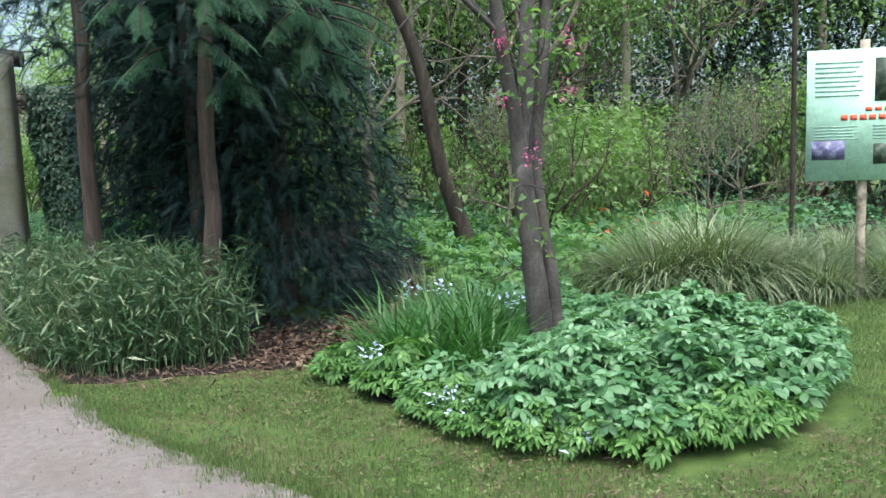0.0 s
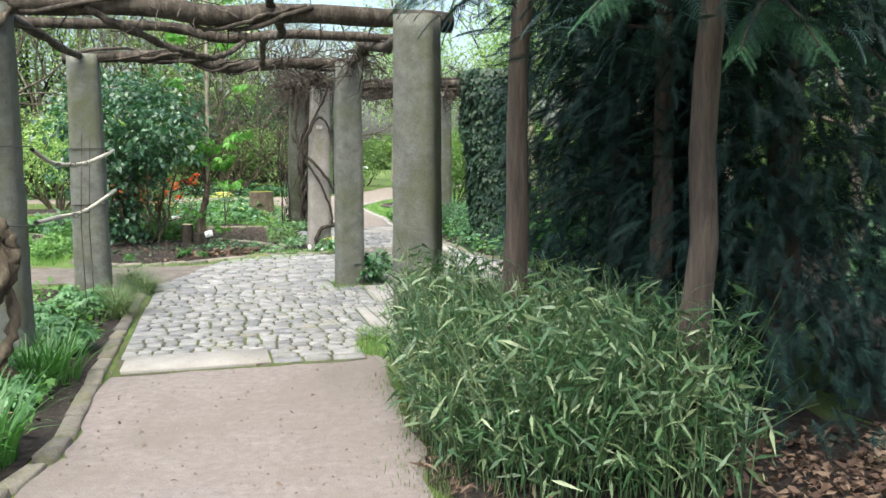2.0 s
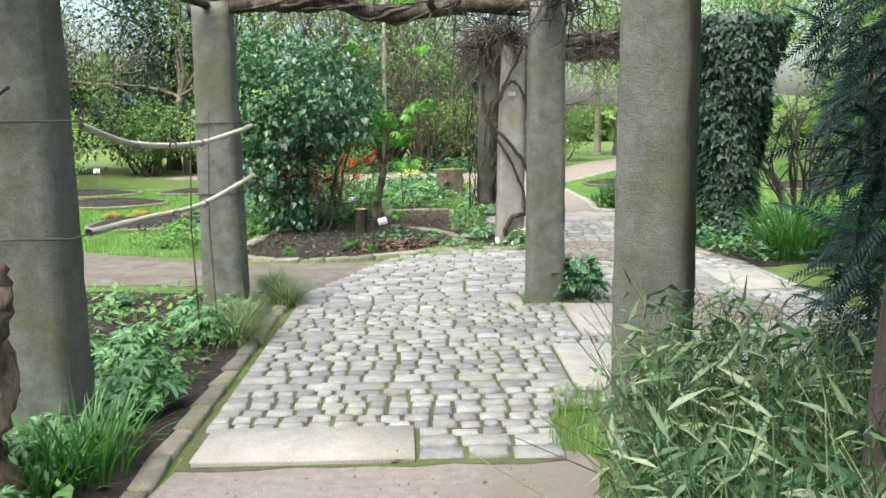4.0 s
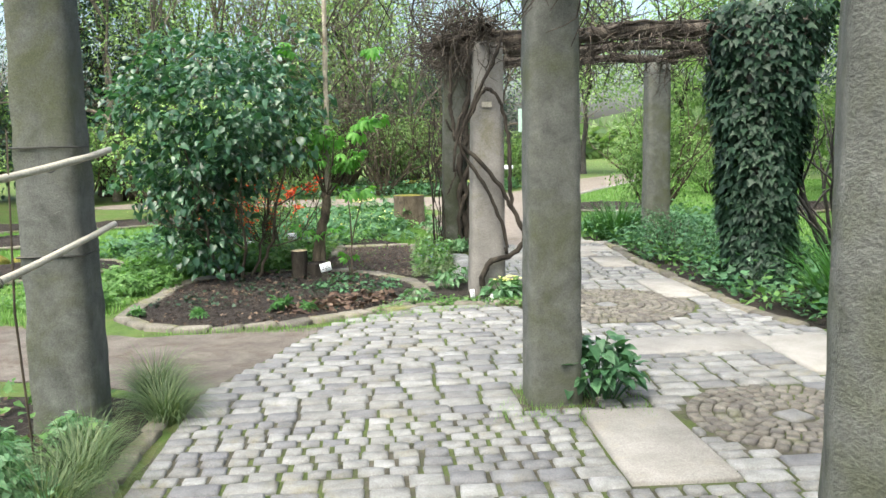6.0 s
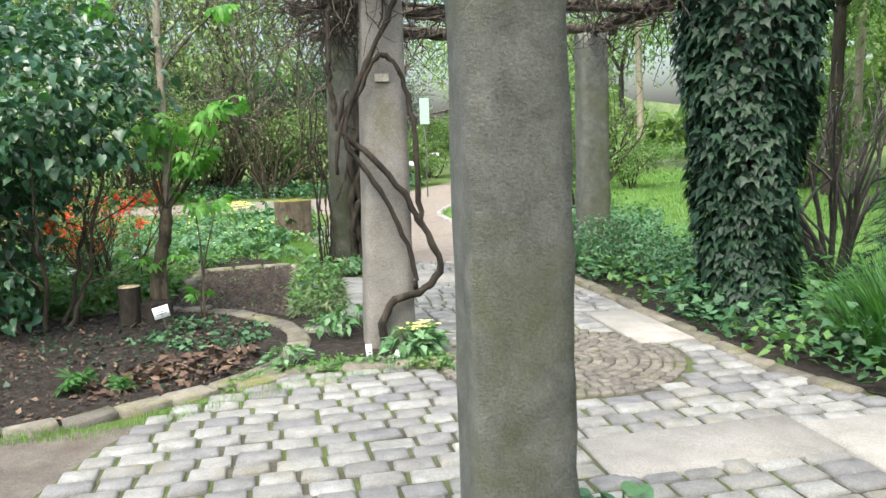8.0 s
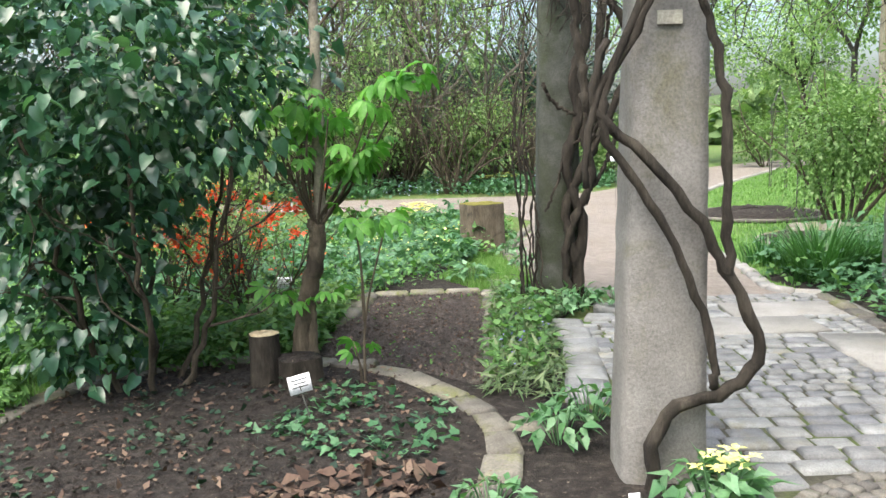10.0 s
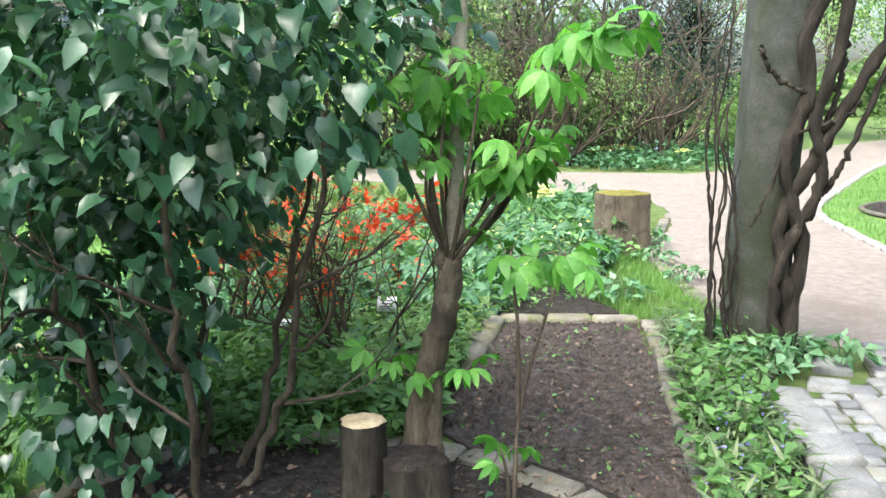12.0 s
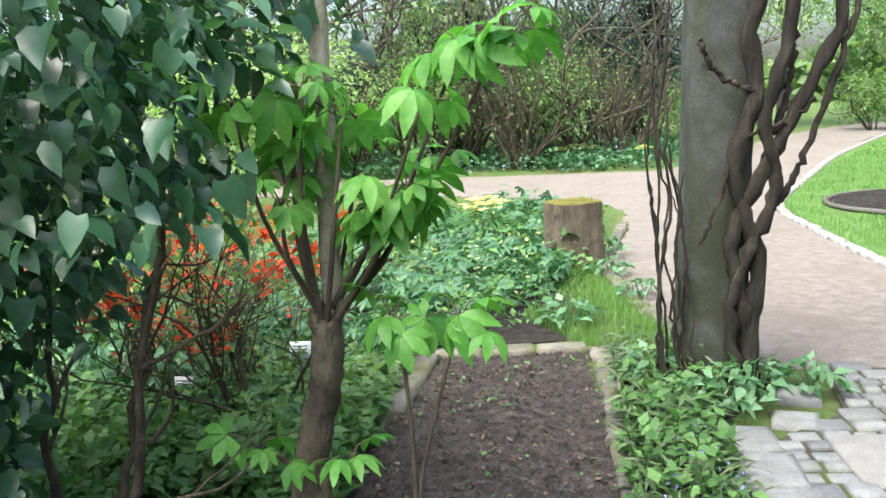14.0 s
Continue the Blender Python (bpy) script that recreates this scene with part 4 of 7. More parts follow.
# hanging sprays in front of the trunks, their lit look put into a lighter green
rng = R(67)
g, bg = Geo(), Geo()
for k in range(32):
    a0 = np.array([rng.uniform(1.5, 3.4), rng.uniform(6.65, 7.4), 0.0])
    a0[2] = rng.uniform(2.35, 3.2) - 0.2 * (a0[0] > 2.3)
    d = unit(np.array([rng.uniform(-0.6, 0.6), -1.0, -0.25]))
    pts = [a0 + d * t + np.array([0, 0, -0.28 * t * t]) for t in np.linspace(0, 0.7, 6)]
    tube(bg, pts, np.linspace(0.012, 0.004, 6), 5)
    for t in np.linspace(0.1, 1.0, 14):
        p = a0 + d * t * 0.7 + np.array([0, 0, -0.28 * (t * 0.7) ** 2])
        for s in (-1, 1):
            w = unit(d * 0.9 + s * np.array([-d[1], d[0], 0]) * 0.75 + np.array([0, 0, -0.45]))
            put_leaves(g, FEATHER, [p], [w], np.array([[0, 0, 1.0]]), [rng.uniform(0.17, 0.26) * (1.1 - 0.5 * t)])
plant("conifer_boughs", "lighter green conifer sprays, coloured as lit, hanging over the path edge", "tree", [("boughwork", bg, "dark_bark", ""), ("young_foliage", g, "conifer_tip", "")])

BAMBOO = [(0.72, 8.9), (0.80, 7.9), (1.08, 6.95), (1.45, 6.62), (2.1, 6.6), (2.4, 6.62), (2.45, 7.05), (2.15, 7.8), (1.6, 8.8), (1.0, 9.4)]
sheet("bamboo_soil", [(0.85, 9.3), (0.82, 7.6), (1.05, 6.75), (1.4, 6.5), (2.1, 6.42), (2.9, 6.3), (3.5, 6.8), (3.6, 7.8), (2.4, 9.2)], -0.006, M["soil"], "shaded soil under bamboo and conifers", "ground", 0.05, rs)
carpet("conifer_litter", "brown needles and dry leaves under the conifers", [(2.2, 6.45), (2.9, 6.3), (3.6, 6.8), (3.6, 7.8), (2.6, 7.6)], 900, 72, OVATE, 0.06, "dead_leaf", 0.03, "leaves")
rng = R(71)
st, lf = Geo(), Geo()
bp = fill_in(BAMBOO, 1350, rng)
for x, y in bp:
    h = rng.uniform(0.35, 0.98)
    d = rng.normal(0, 0.16, 2)
    pts = [(x, y, -0.02), (x + d[0] * 0.4, y + d[1] * 0.4, h * 0.6), (x + d[0] * 1.3, y + d[1] * 1.3, h)]
    tube(st, pts, [0.0035, 0.003, 0.0015], 3, cap=False)
n = 14
t = rng.uniform(0.2, 1.0, (len(bp), n))
base = np.repeat(bp, n, 0)
hh = np.repeat(rng.uniform(0.38, 0.98, len(bp)), n) * t.ravel()
off = rng.normal(0, 0.07, (len(bp) * n, 2))
az = rng.uniform(0, 6.28, len(bp) * n)
put_leaves(lf, LANCE, np.column_stack([base + off, hh]), np.stack([np.cos(az), np.sin(az), rng.normal(-0.2, 0.7, len(az))], -1), unit(np.array([0, 0, 1.0]) + rng.normal(0, 0.8, (len(az), 3))), rng.uniform(0.05, 0.16, len(az)))
plant("dwarf_bamboo", "dense thicket of dwarf bamboo with some pale leaves", "bamboo", [("stemwork", st, "bamboo", ""), ("foliage", lf, "bamboo", "")])

# ---- the bed by the lawn ----
BED = [(2.8, 5.9), (2.9, 5.0), (3.05, 4.3), (3.3, 3.8), (3.75, 3.5), (4.5, 3.5), (5.0, 3.8), (5.7, 4.5), (5.9, 5.2), (5.6, 6.2), (5.2, 7.2), (4.2, 7.3), (3.3, 6.6)]
sheet("bed_soil", BED, 0.002, M["soil"], "dark soil under the leafy bed", "flower bed", 0.04, rs)
h1 = herb("hellebore", "lush green leafy perennial with hand-shaped leaves", 81, 0.34, 0.44, 190, BROAD5, 0.088, "hellebore", (3.4, 4.1, 0), "leafy bed plants")
h2 = herb("leafy_perennial", "low bright green perennial with broad leaves", 82, 0.30, 0.33, 190, LOBED, 0.085, "hellebore", (3.2, 4.7, 0), "leafy bed plants")
h3 = herb("cut_leaf_perennial", "finely cut bright green perennial", 83, 0.28, 0.34, 120, FAN5, 0.11, "cover", (3.1, 5.2, 0), "leafy bed plants")
rng = R(84)
spots = fill_in([(3.35, 4.1), (3.45, 3.75), (3.8, 3.45), (4.6, 3.4), (5.2, 3.7), (5.9, 4.5), (5.9, 5.2), (4.7, 5.0), (3.6, 4.7)], 40, rng)
copies(h1, spots[:21], 85, 0.85, 1.15)
copies(h2, spots[21:], 86, 0.85, 1.2)
copies(h3, fill_in([(2.85, 5.8), (2.95, 4.7), (3.3, 4.2), (3.4, 4.6), (3.1, 5.2), (3.0, 5.8)], 14, rng), 87, 0.55, 0.85)
copies(h3, [(3.22, 3.92), (3.42, 3.68), (3.66, 3.5), (3.95, 3.44), (4.25, 3.44), (3.08, 4.25), (4.55, 3.5), (3.0, 4.6)], 89, 0.6, 0.8)
copies(h2, fill_in([(4.3, 5.4), (5.6, 5.3), (5.3, 6.8), (4.3, 6.8)], 14, rng), 88, 0.9, 1.3)
i1 = blade_clump("iris_clump", "arching fresh green strap leaves", 91, 0.24, 150, 0.80, 1.5, 0.027, "blade", (3.40, 5.30, 0), "strap-leaved clumps", "plant")
copies(i1, [(3.7, 5.55), (3.25, 5.65), (3.6, 5.05), (3.6, 5.95), (4.0, 5.95), (3.95, 5.6)], 92, 0.85, 1.1)
copies(i1, [(5.3, 4.0), (5.6, 4.4), (4.9, 3.7), (5.7, 4.8)], 95, 0.55, 0.75)
b1 = blade_clump("bluebell_clump", "upright blue-green bulb leaves", 93, 0.25, 110, 0.42, 0.5, 0.014, "tussock", (4.3, 6.6, 0), "bulb leaves", "plant")
copies(b1, [(4.0, 6.9), (4.6, 6.9), (4.9, 7.5), (4.4, 7.4), (5.2, 6.6), (3.9, 6.5), (5.6, 7.4), (5.9, 6.6)], 94, 0.8, 1.3)
for k, (x, y, z) in enumerate(((2.98, 4.45, 0.16), (3.05, 4.33, 0.12), (2.92, 5.25, 0.28), (3.55, 6.15, 0.5), (4.15, 5.6, 0.42), (3.35, 3.62, 0.1), (3.9, 6.3, 0.45))):
    rng = R(100 + k)
    g = Geo()
    p = np.array([x, y, z]) + rng.normal(0, 0.05, (26, 3)) * (1, 1, 0.6)
    put_leaves(g, OVATE, p, rand_dirs(26, rng, -0.2), np.array([0, 0, 1.0]) + rng.normal(0, 0.3, (26, 3)), rng.uniform(0.025, 0.06, 26))
    pf = thing("pale_flower", "starry pale blue-white flower heads on thin stalks", "flower", "pale flowers")
    tagged(part("petals", g, M["white_petal"], pf), "starry pale petals", kind="stuff")
    for q in p[:6]:
        g = Geo()
        tube(g, [(x, y, 0), (x, y, z * 0.5), q], 0.003, 4)
        part("stalk", g, M["blade"], pf)


# flowering tree in the bed
def trunk_line(g, pts, r0, r1, rng, n=16):
    tube(g, spline(pts, n), np.linspace(r0, r1, n) * (1 + rng.normal(0, 0.03, n)), 12, 0.04, rng)


rng = R(111)
jt = thing("flowering_tree", "grey-barked multi-stemmed tree with young leaves and magenta blossom", "tree", at=(4.14, 5.16, 0))
tips = []
for nm, pts, r0, r1 in (("trunk", [(0, 0, -0.1), (-0.03, 0, 0.4), (-0.10, 0, 1.0), (-0.14, 0.02, 1.45)], 0.088, 0.066), ("trunk", [(0.13, 0.03, -0.1), (0.13, 0.05, 0.5), (0.05, 0.08, 1.1), (0.02, 0.1, 1.5), (0.12, 0.12, 2.2), (0.2, 0.15, 3.2)], 0.052, 0.042),
                        ("limb", [(-0.14, 0.02, 1.4), (-0.2, 0.0, 1.8), (-0.33, -0.05, 2.3), (-0.45, -0.1, 3.2)], 0.06, 0.035), ("limb", [(-0.14, 0.02, 1.4), (-0.08, 0.05, 1.85), (-0.02, 0.1, 2.5), (0.05, 0.1, 3.4)], 0.06, 0.04)):
    g = Geo()
    trunk_line(g, pts, r0, r1, rng)
    if nm == "limb":
        for k in range(4):
            limbs(rng, g, pts[-1 - k % 2], (rng.normal(0, 0.5), rng.normal(0, 0.5), 0.7), 0.9, 0.022, 2, 3, 0.6, 0.2, 0.15, 5, tips)
    part(nm, g, M["grey_bark"], jt, smooth=True)
g = Geo()
for k in range(16):
    z = rng.uniform(0.7, 2.4)
    limbs(rng, g, (rng.normal(0, 0.05) - 0.05, rng.normal(0, 0.05), z), (rng.normal(0, 1), rng.normal(0, 1), 0.3), 0.35, 0.006, 1, 2, 0.6, 0.3, 0.2, 4, tips)
part("twigwork", g, M["grey_bark"], jt)
g = Geo()
tp = np.repeat(np.array(tips), 7, 0) + rng.normal(0, 0.07, (len(tips) * 7, 3))
put_leaves(g, HEART, tp, rand_dirs(len(tp), rng) - np.array([0, 0, 0.4]), np.array([0, 0, 1.0]) + rng.normal(0, 0.4, (len(tp), 3)), rng.uniform(0.035, 0.075, len(tp)))
part("foliage", g, M["spring"], jt, "young bright green leaves")
g = Geo()
for c in ((-0.14, -0.1, 1.5), (-0.36, -0.12, 2.25), (0.25, 0.0, 2.3), (-0.3, 0.0, 1.9), (0.3, 0.1, 1.95), (-0.5, -0.2, 2.7)):
    p = np.array(c) + rng.normal(0, 0.04, (40, 3))
    put_leaves(g, OVATE, p, rand_dirs(40, rng), np.array([0, 0, 1.0]) + rng.normal(0, 0.4, (40, 3)), rng.uniform(0.02, 0.035, 40))
part("blossom", g, M["pink_petal"], jt, "small magenta blossom clusters")

# sedges, sign
sd = blade_clump("sedge_clump", "large arching variegated sedge clump", 121, 0.36, 1000, 1.08, 2.05, 0.017, "sedge", (7.0, 6.75, 0), "sedge clumps")
copies(sd, [(6.65, 6.85), (7.15, 6.5), (7.4, 7.0)], 123, 1.05, 1.2)
copies(sd, [(7.95, 6.45), (7.95, 5.95), (8.75, 5.7), (8.5, 6.75), (9.6, 7.0), (7.7, 7.4), (9.2, 7.6), (10.4, 6.6), (10.6, 7.6)], 122, 0.6, 0.8)
sg = thing("information_board", "pale green printed information board on a wooden post", "sign")
SC, SN = np.array([8.30, 5.77]), math.radians(-38)
sx, sy = math.cos(SN), math.sin(SN)


def card(a, b, z0, z1, d, material, name, parent, label=""):
    """A thin upright plate on the board, between a and b across, d in front."""
    g = Geo()
    q = []
    for dd in (d, d - 0.004 if d > 0.02 else -0.012):
        for s, z in ((a, z0), (b, z0), (b, z1), (a, z1)):
            q.append((SC[0] + sx * s + sy * dd, SC[1] + sy * s - sx * dd, z))
    g.add(np.array(q), [np.array([(0, 1, 2, 3), (7, 6, 5, 4), (0, 4, 5, 1), (1, 5, 6, 2), (2, 6, 7, 3), (3, 7, 4, 0)])])
    return part(name, g, material, parent, label)


M["board"] = plain("mint_board", (0.40, 0.62, 0.50), 0.45)
M["print"] = plain("grey_print", (0.26, 0.40, 0.34), 0.6)
M["photo"] = surface("dark_photograph", (0.01, 0.02, 0.012), (0.04, 0.06, 0.04), (0.22, 0.25, 0.2), 9, 0.35, 0.0, 40)
M["violet_photo"] = surface("violet_photograph", (0.03, 0.03, 0.05), (0.10, 0.10, 0.2), (0.35, 0.35, 0.5), 12, 0.35, 0.0, 40)
M["red_print"] = plain("red_print", (0.62, 0.10, 0.06), 0.6)
panel = card(-0.55, 0.55, 1.150, 2.409, 0.02, M["board"], "panel", sg)
card(0.06, 0.34, 1.909, 2.317, 0.026, M["photo"], "photograph", sg)
card(-0.50, -0.20, 1.354, 1.539, 0.026, M["violet_photo"], "photograph", sg)
card(0.06, 0.42, 1.307, 1.502, 0.026, M["photo"], "photograph", sg)
for k in range(8):
    card(-0.48, -0.05 - 0.03 * (k % 3), 2.280 - 0.045 * k, 2.293 - 0.045 * k, 0.025, M["print"], "text_line", sg)
for k in range(5):
    card(-0.48, -0.08 - 0.04 * (k % 2), 1.668 - 0.03 * k, 1.679 - 0.03 * k, 0.025, M["print"], "text_line", sg)
    card(0.05, 0.48 - 0.04 * (k % 2), 1.668 - 0.03 * k, 1.679 - 0.03 * k, 0.025, M["print"], "text_line", sg)
for k in range(9):
    card(-0.24 + 0.085 * k, -0.18 + 0.085 * k, 1.733, 1.784, 0.026, M["red_print"], "letter_bar", sg)
for k in range(6):
    card(-0.02 + 0.085 * k, 0.04 + 0.085 * k, 1.817, 1.854, 0.026, M["red_print"], "letter_bar", sg)
g = Geo()
rng = R(130)
tube(g, [(SC[0] + 0.03, SC[1] + 0.06, z) for z in np.linspace(-0.1, 2.5, 8)], 0.045, 10, 0.03, rng)
part("post", g, M["pale_bark"], sg, "weathered wooden post", smooth=True)

g = Geo()
tube(g, [(9.3, 7.5, z) for z in np.linspace(-0.1, 4.5, 8)], 0.03, 8, 0.03, R(131))
tagged(part("slim_pole", g, M["dark_bark"]), "slim dark upright pole among the sedges", "pole")
# woodland floor between the conifers and the sedges
WOODFLOOR = [(3.2, 7.2), (5.3, 7.4), (6.4, 7.2), (9, 8.3), (14, 8.8), (20, 12), (22, 24), (8, 24), (5.0, 16), (4.2, 10)]
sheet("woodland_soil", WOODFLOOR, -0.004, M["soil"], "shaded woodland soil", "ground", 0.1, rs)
carpet("leaf_litter", "brown fallen leaves under the conifers", [(2.3, 6.3), (2.9, 6.0), (3.9, 6.7), (5.4, 8.4), (5.2, 9.8), (4.0, 8.2), (2.8, 6.9)], 1900, 141, OVATE, 0.07, "dead_leaf", 0.03, "leaves")
carpet("woodland_plants", "mixed green woodland plants under the trees", [(4.6, 7.6), (6.2, 7.6), (9, 8.6), (14, 9.2), (18, 13), (16, 20), (8, 18), (5.3, 12), (5.6, 9.6)], 16000, 142, OVATE, 0.15, "azure", 0.5, clump=0.9)
carpet("woodland_herbs", "fresh green herbs on the woodland floor", [(4.4, 7.2), (6.4, 7.3), (9, 8.6), (13, 10), (12, 15), (7, 14), (5.6, 10)], 9000, 143, FAN5, 0.15, "cover", 0.4, clump=1.3)
carpet("red_tulips", "a few red tulips on the woodland floor", [(8.0, 9.2), (9.2, 9.4), (9.0, 10.4), (7.9, 10.2)], 40, 145, OVATE, 0.09, "red_petal", 0.75, "flowers")
# lawn edge plants left and right of the conifers
carpet("bamboo_edge_litter", "dry leaves and moss along the path edge", [(0.75, 8.6), (0.95, 7.0), (1.4, 6.3), (2.6, 6.1), (2.7, 6.6), (1.5, 6.7), (1.0, 7.6)], 500, 144, LANCE, 0.10, "dead_leaf", 0.02, "leaves")

# ---- woodland trees ----
t2 = tree("woodland_tree", "leaning dark-barked tree with light spring leaves", 151, 8.0, 0.115, (-1.4, 0.6, 6.2), (2.4, 2.4, 2.2), 150, 22, 0.4, OVATE, 0.11, "dark_bark", "spring", (-0.27, 0.13), 0.5, at=(6.6, 10.6, 0), group="woodland trees")
tA = tree("woodland_tree", "tall slim tree with airy yellow-green foliage", 152, 9.5, 0.13, (0, 0, 5.6), (2.4, 2.4, 3.6), 240, 22, 0.45, OVATE, 0.14, "pale_bark", "spring", (0.02, 0.02), 0.5, at=(13.6, 16.0, 0), group="woodland trees")
tB = tree("woodland_tree", "broad tree with mid-green spring crown", 153, 10.0, 0.17, (0, 0, 6.0), (3.2, 3.2, 3.6), 320, 24, 0.5, OVATE, 0.16, "dark_bark", "woods", (0.05, -0.03), 0.4, at=(11.5, 20.5, 0), group="woodland trees")
tC = tree("evergreen_tree", "dense dark evergreen tree", 154, 8.0, 0.16, (0, 0, 4.0), (2.3, 2.3, 3.9), 420, 24, 0.38, OVATE, 0.14, "dark_bark", "dark_woods", (0, 0), 0.4, at=(17.5, 17.0, 0), group="woodland trees")
tD = tree("bare_tree", "thin tree with mostly bare twiggy branches", 155, 8.0, 0.11, (0, 0, 5.5), (2.2, 2.2, 2.6), 60, 12, 0.4, OVATE, 0.09, "twig_bark", "spring", (0.06, 0.02), 0.3, kids=4, depth=3, at=(10.2, 15.2, 0), group="woodland trees")
s1 = shrub("woodland_shrub", "loose spring-green shrub under the woodland trees", 156, 1.2, 2.2, 150, 16, 0.22, OVATE, 0.11, "spring", at=(10.5, 12.2, 0), group="woodland shrubs")
s2 = shrub("evergreen_shrub", "dark glossy evergreen shrub", 157, 1.3, 2.2, 200, 18, 0.22, OVATE, 0.12, "dark_woods", at=(14.0, 13.8, 0), group="woodland shrubs")
s3 = shrub("woodland_shrub", "mid-green leafy shrub at the wood edge", 158, 1.4, 2.6, 180, 18, 0.25, OVATE, 0.12, "woods", at=(7.6, 17.5, 0), group="woodland shrubs")
s4 = shrub("twiggy_shrub", "bare brownish twiggy shrub just budding", 159, 1.3, 2.4, 50, 7, 0.25, OVATE, 0.07, "woods", "brown_bark", 20, at=(16.8, 13.6, 0), group="woodland shrubs")
copies(tA, [(9.2, 19.0), (16.0, 21.0), (7.0, 21.5), (19.5, 15.5), (21.0, 22.0), (8.5, 33.0), (-2.5, 50.0), (4.5, 43.0)], 161, 0.85, 1.25)
copies(tB, [(15.0, 25.0), (20.5, 18.5), (6.5, 29.0), (23.0, 13.0), (10.5, 28.0), (-28.0, 20.0), (-26.0, 14.0), (3.5, 57.0), (13.0, 40.0)], 162, 0.85, 1.3)
copies(tC, [(12.5, 24.5), (18.5, 24.0), (22.0, 16.5), (-17.5, 34.5), (-20.5, 24.0), (9.0, 44.0), (-22.0, 17.0)], 163, 0.8, 1.25)
copies(tD, [(7.2, 15.8), (12.2, 17.8), (15.2, 16.2), (-8.2, 35.5), (-10.8, 35.0), (-12.8, 34.0), (-6.4, 39.5), (-15.5, 32.0), (-17.0, 24.0), (-9.6, 36.6), (-7.0, 37.2), (-12.0, 36.0), (-14.2, 33.6), (-5.0, 40.5)], 164, 0.8, 1.2)
copies(tC, [(-5.2, 42.5), (-7.6, 44.0), (-9.8, 42.6), (-12.2, 43.4), (-14.8, 41.6), (-17.4, 40.0), (-20.0, 37.0), (-6.4, 46.0), (-11.0, 46.0)], 170, 0.5, 0.68)
copies(tC, [(-22.5, 33.0), (-24.0, 28.0), (-25.0, 23.5), (-21.5, 30.0), (-26.0, 31.5), (-23.5, 25.5)], 172, 0.85, 1.15)
copies(s2, [(-5.6, 40.6), (-8.2, 40.2), (-10.8, 40.4), (-13.4, 39.4), (-16.0, 37.8), (-18.6, 35.4), (-20.6, 31.5), (-21.5, 27.0)], 171, 1.0, 1.4)
copies(tD, [(9.4, 9.0), (7.2, 10.6), (11.2, 10.2)], 169, 0.22, 0.34)
copies(s1, [(8.4, 11.6), (12.0, 14.2), (9.0, 16.2), (15.4, 13.0), (-9.5, 33.8), (-15.8, 30.4), (-17.5, 21.5)], 165, 0.8, 1.3)
copies(s2, [(11.2, 16.6), (16.4, 15.0), (12.6, 18.6), (16.6, 11.2), (19.0, 12.6), (-14.8, 34.2), (-17.0, 31.6), (-18.6, 23.0), (-19.0, 19.0), (-18.5, 15.5)], 166, 0.85, 1.4)
copies(s3, [(9.6, 21.8), (13.6, 20.8), (17.8, 19.8), (-6.8, 34.6), (-13.4, 32.2), (-18.0, 25.2), (-17.4, 17.4), (-16.0, 12.5), (6.4, 34.0), (-3.4, 42.5), (9.4, 36.5)], 167, 0.8, 1.3)
copies(s4, [(-7.2, 33.9), (-8.8, 34.6), (-11.2, 33.4), (-6.0, 37.2), (-14.2, 31.4), (-5.2, 35.6), (-9.8, 35.8), (-12.2, 34.8), (-7.9, 36.2), (-15.4, 32.6), (-16.4, 25.4), (-6.6, 35.2)], 168, 0.9, 1.4)


# ---- lilac bed ----
rng = R(201)
lil = thing("lilac_shrub", "large many-stemmed shrub with dark green heart-shaped leaves", "shrub", at=(-4.38, 17.36, 0))
g = Geo()
for k in range(6):
    a = k * 1.05 + rng.uniform(-0.2, 0.2)
    b = np.array([math.cos(a) * 0.22, math.sin(a) * 0.18, -0.03])
    line = [b, b + np.array([math.cos(a) * 0.2, math.sin(a) * 0.2, 0.45]), b + np.array([math.cos(a) * 0.34, math.sin(a) * 0.32, 1.0]), b + np.array([math.cos(a) * 0.44, math.sin(a) * 0.44, 1.7])]
    g1 = Geo()
    p = spline(line, 14) + rng.normal(0, 0.02, (14, 3))
    tube(g1, p, np.linspace(0.022, 0.010, 14), 8, 0.08, rng)
    for j in range(3):
        limbs(rng, g1, p[4 + 2 * j], (math.cos(a) + rng.normal(0, 0.6), math.sin(a) + rng.normal(0, 0.6), 0.5), 0.36, 0.011, 2, 2, 0.5, 0.25, 0.16, 5)
    part("stem", g1, M["brown_bark"], lil, smooth=True)
lg = Geo()
for c, rr, n, hol in (((-0.1, 0.0, 2.05), (1.3, 1.2, 1.0), 520, 0.45), ((-0.45, -0.15, 1.2), (0.95, 0.75, 0.65), 160, 0.35), ((-0.3, -0.25, 0.5), (0.55, 0.4, 0.38), 55, 0.3)):
    p, out, _ = cloud(rng, c, rr, n, 10, 0.085, hol)
    keep = (p[:, 2] > 0.1) & ~((p[:, 0] * 0.87 + p[:, 1] * 0.49 > 0.36) & (p[:, 2] < 1.35) & (rng.random(len(p)) < 0.7))
    p, out = p[keep], out[keep]
    put_leaves(lg, HEART, p, out + rng.normal(0, 0.35, (len(p), 3)) - np.array([0, 0, 0.55]), unit(out * 0.6 + np.array([0, 0, 1.0]) + rng.normal(0, 0.5, (len(p), 3))), 0.045 + 0.085 * rng.random(len(p)) ** 1.3)
part("foliage", lg, M["lilac"], lil)

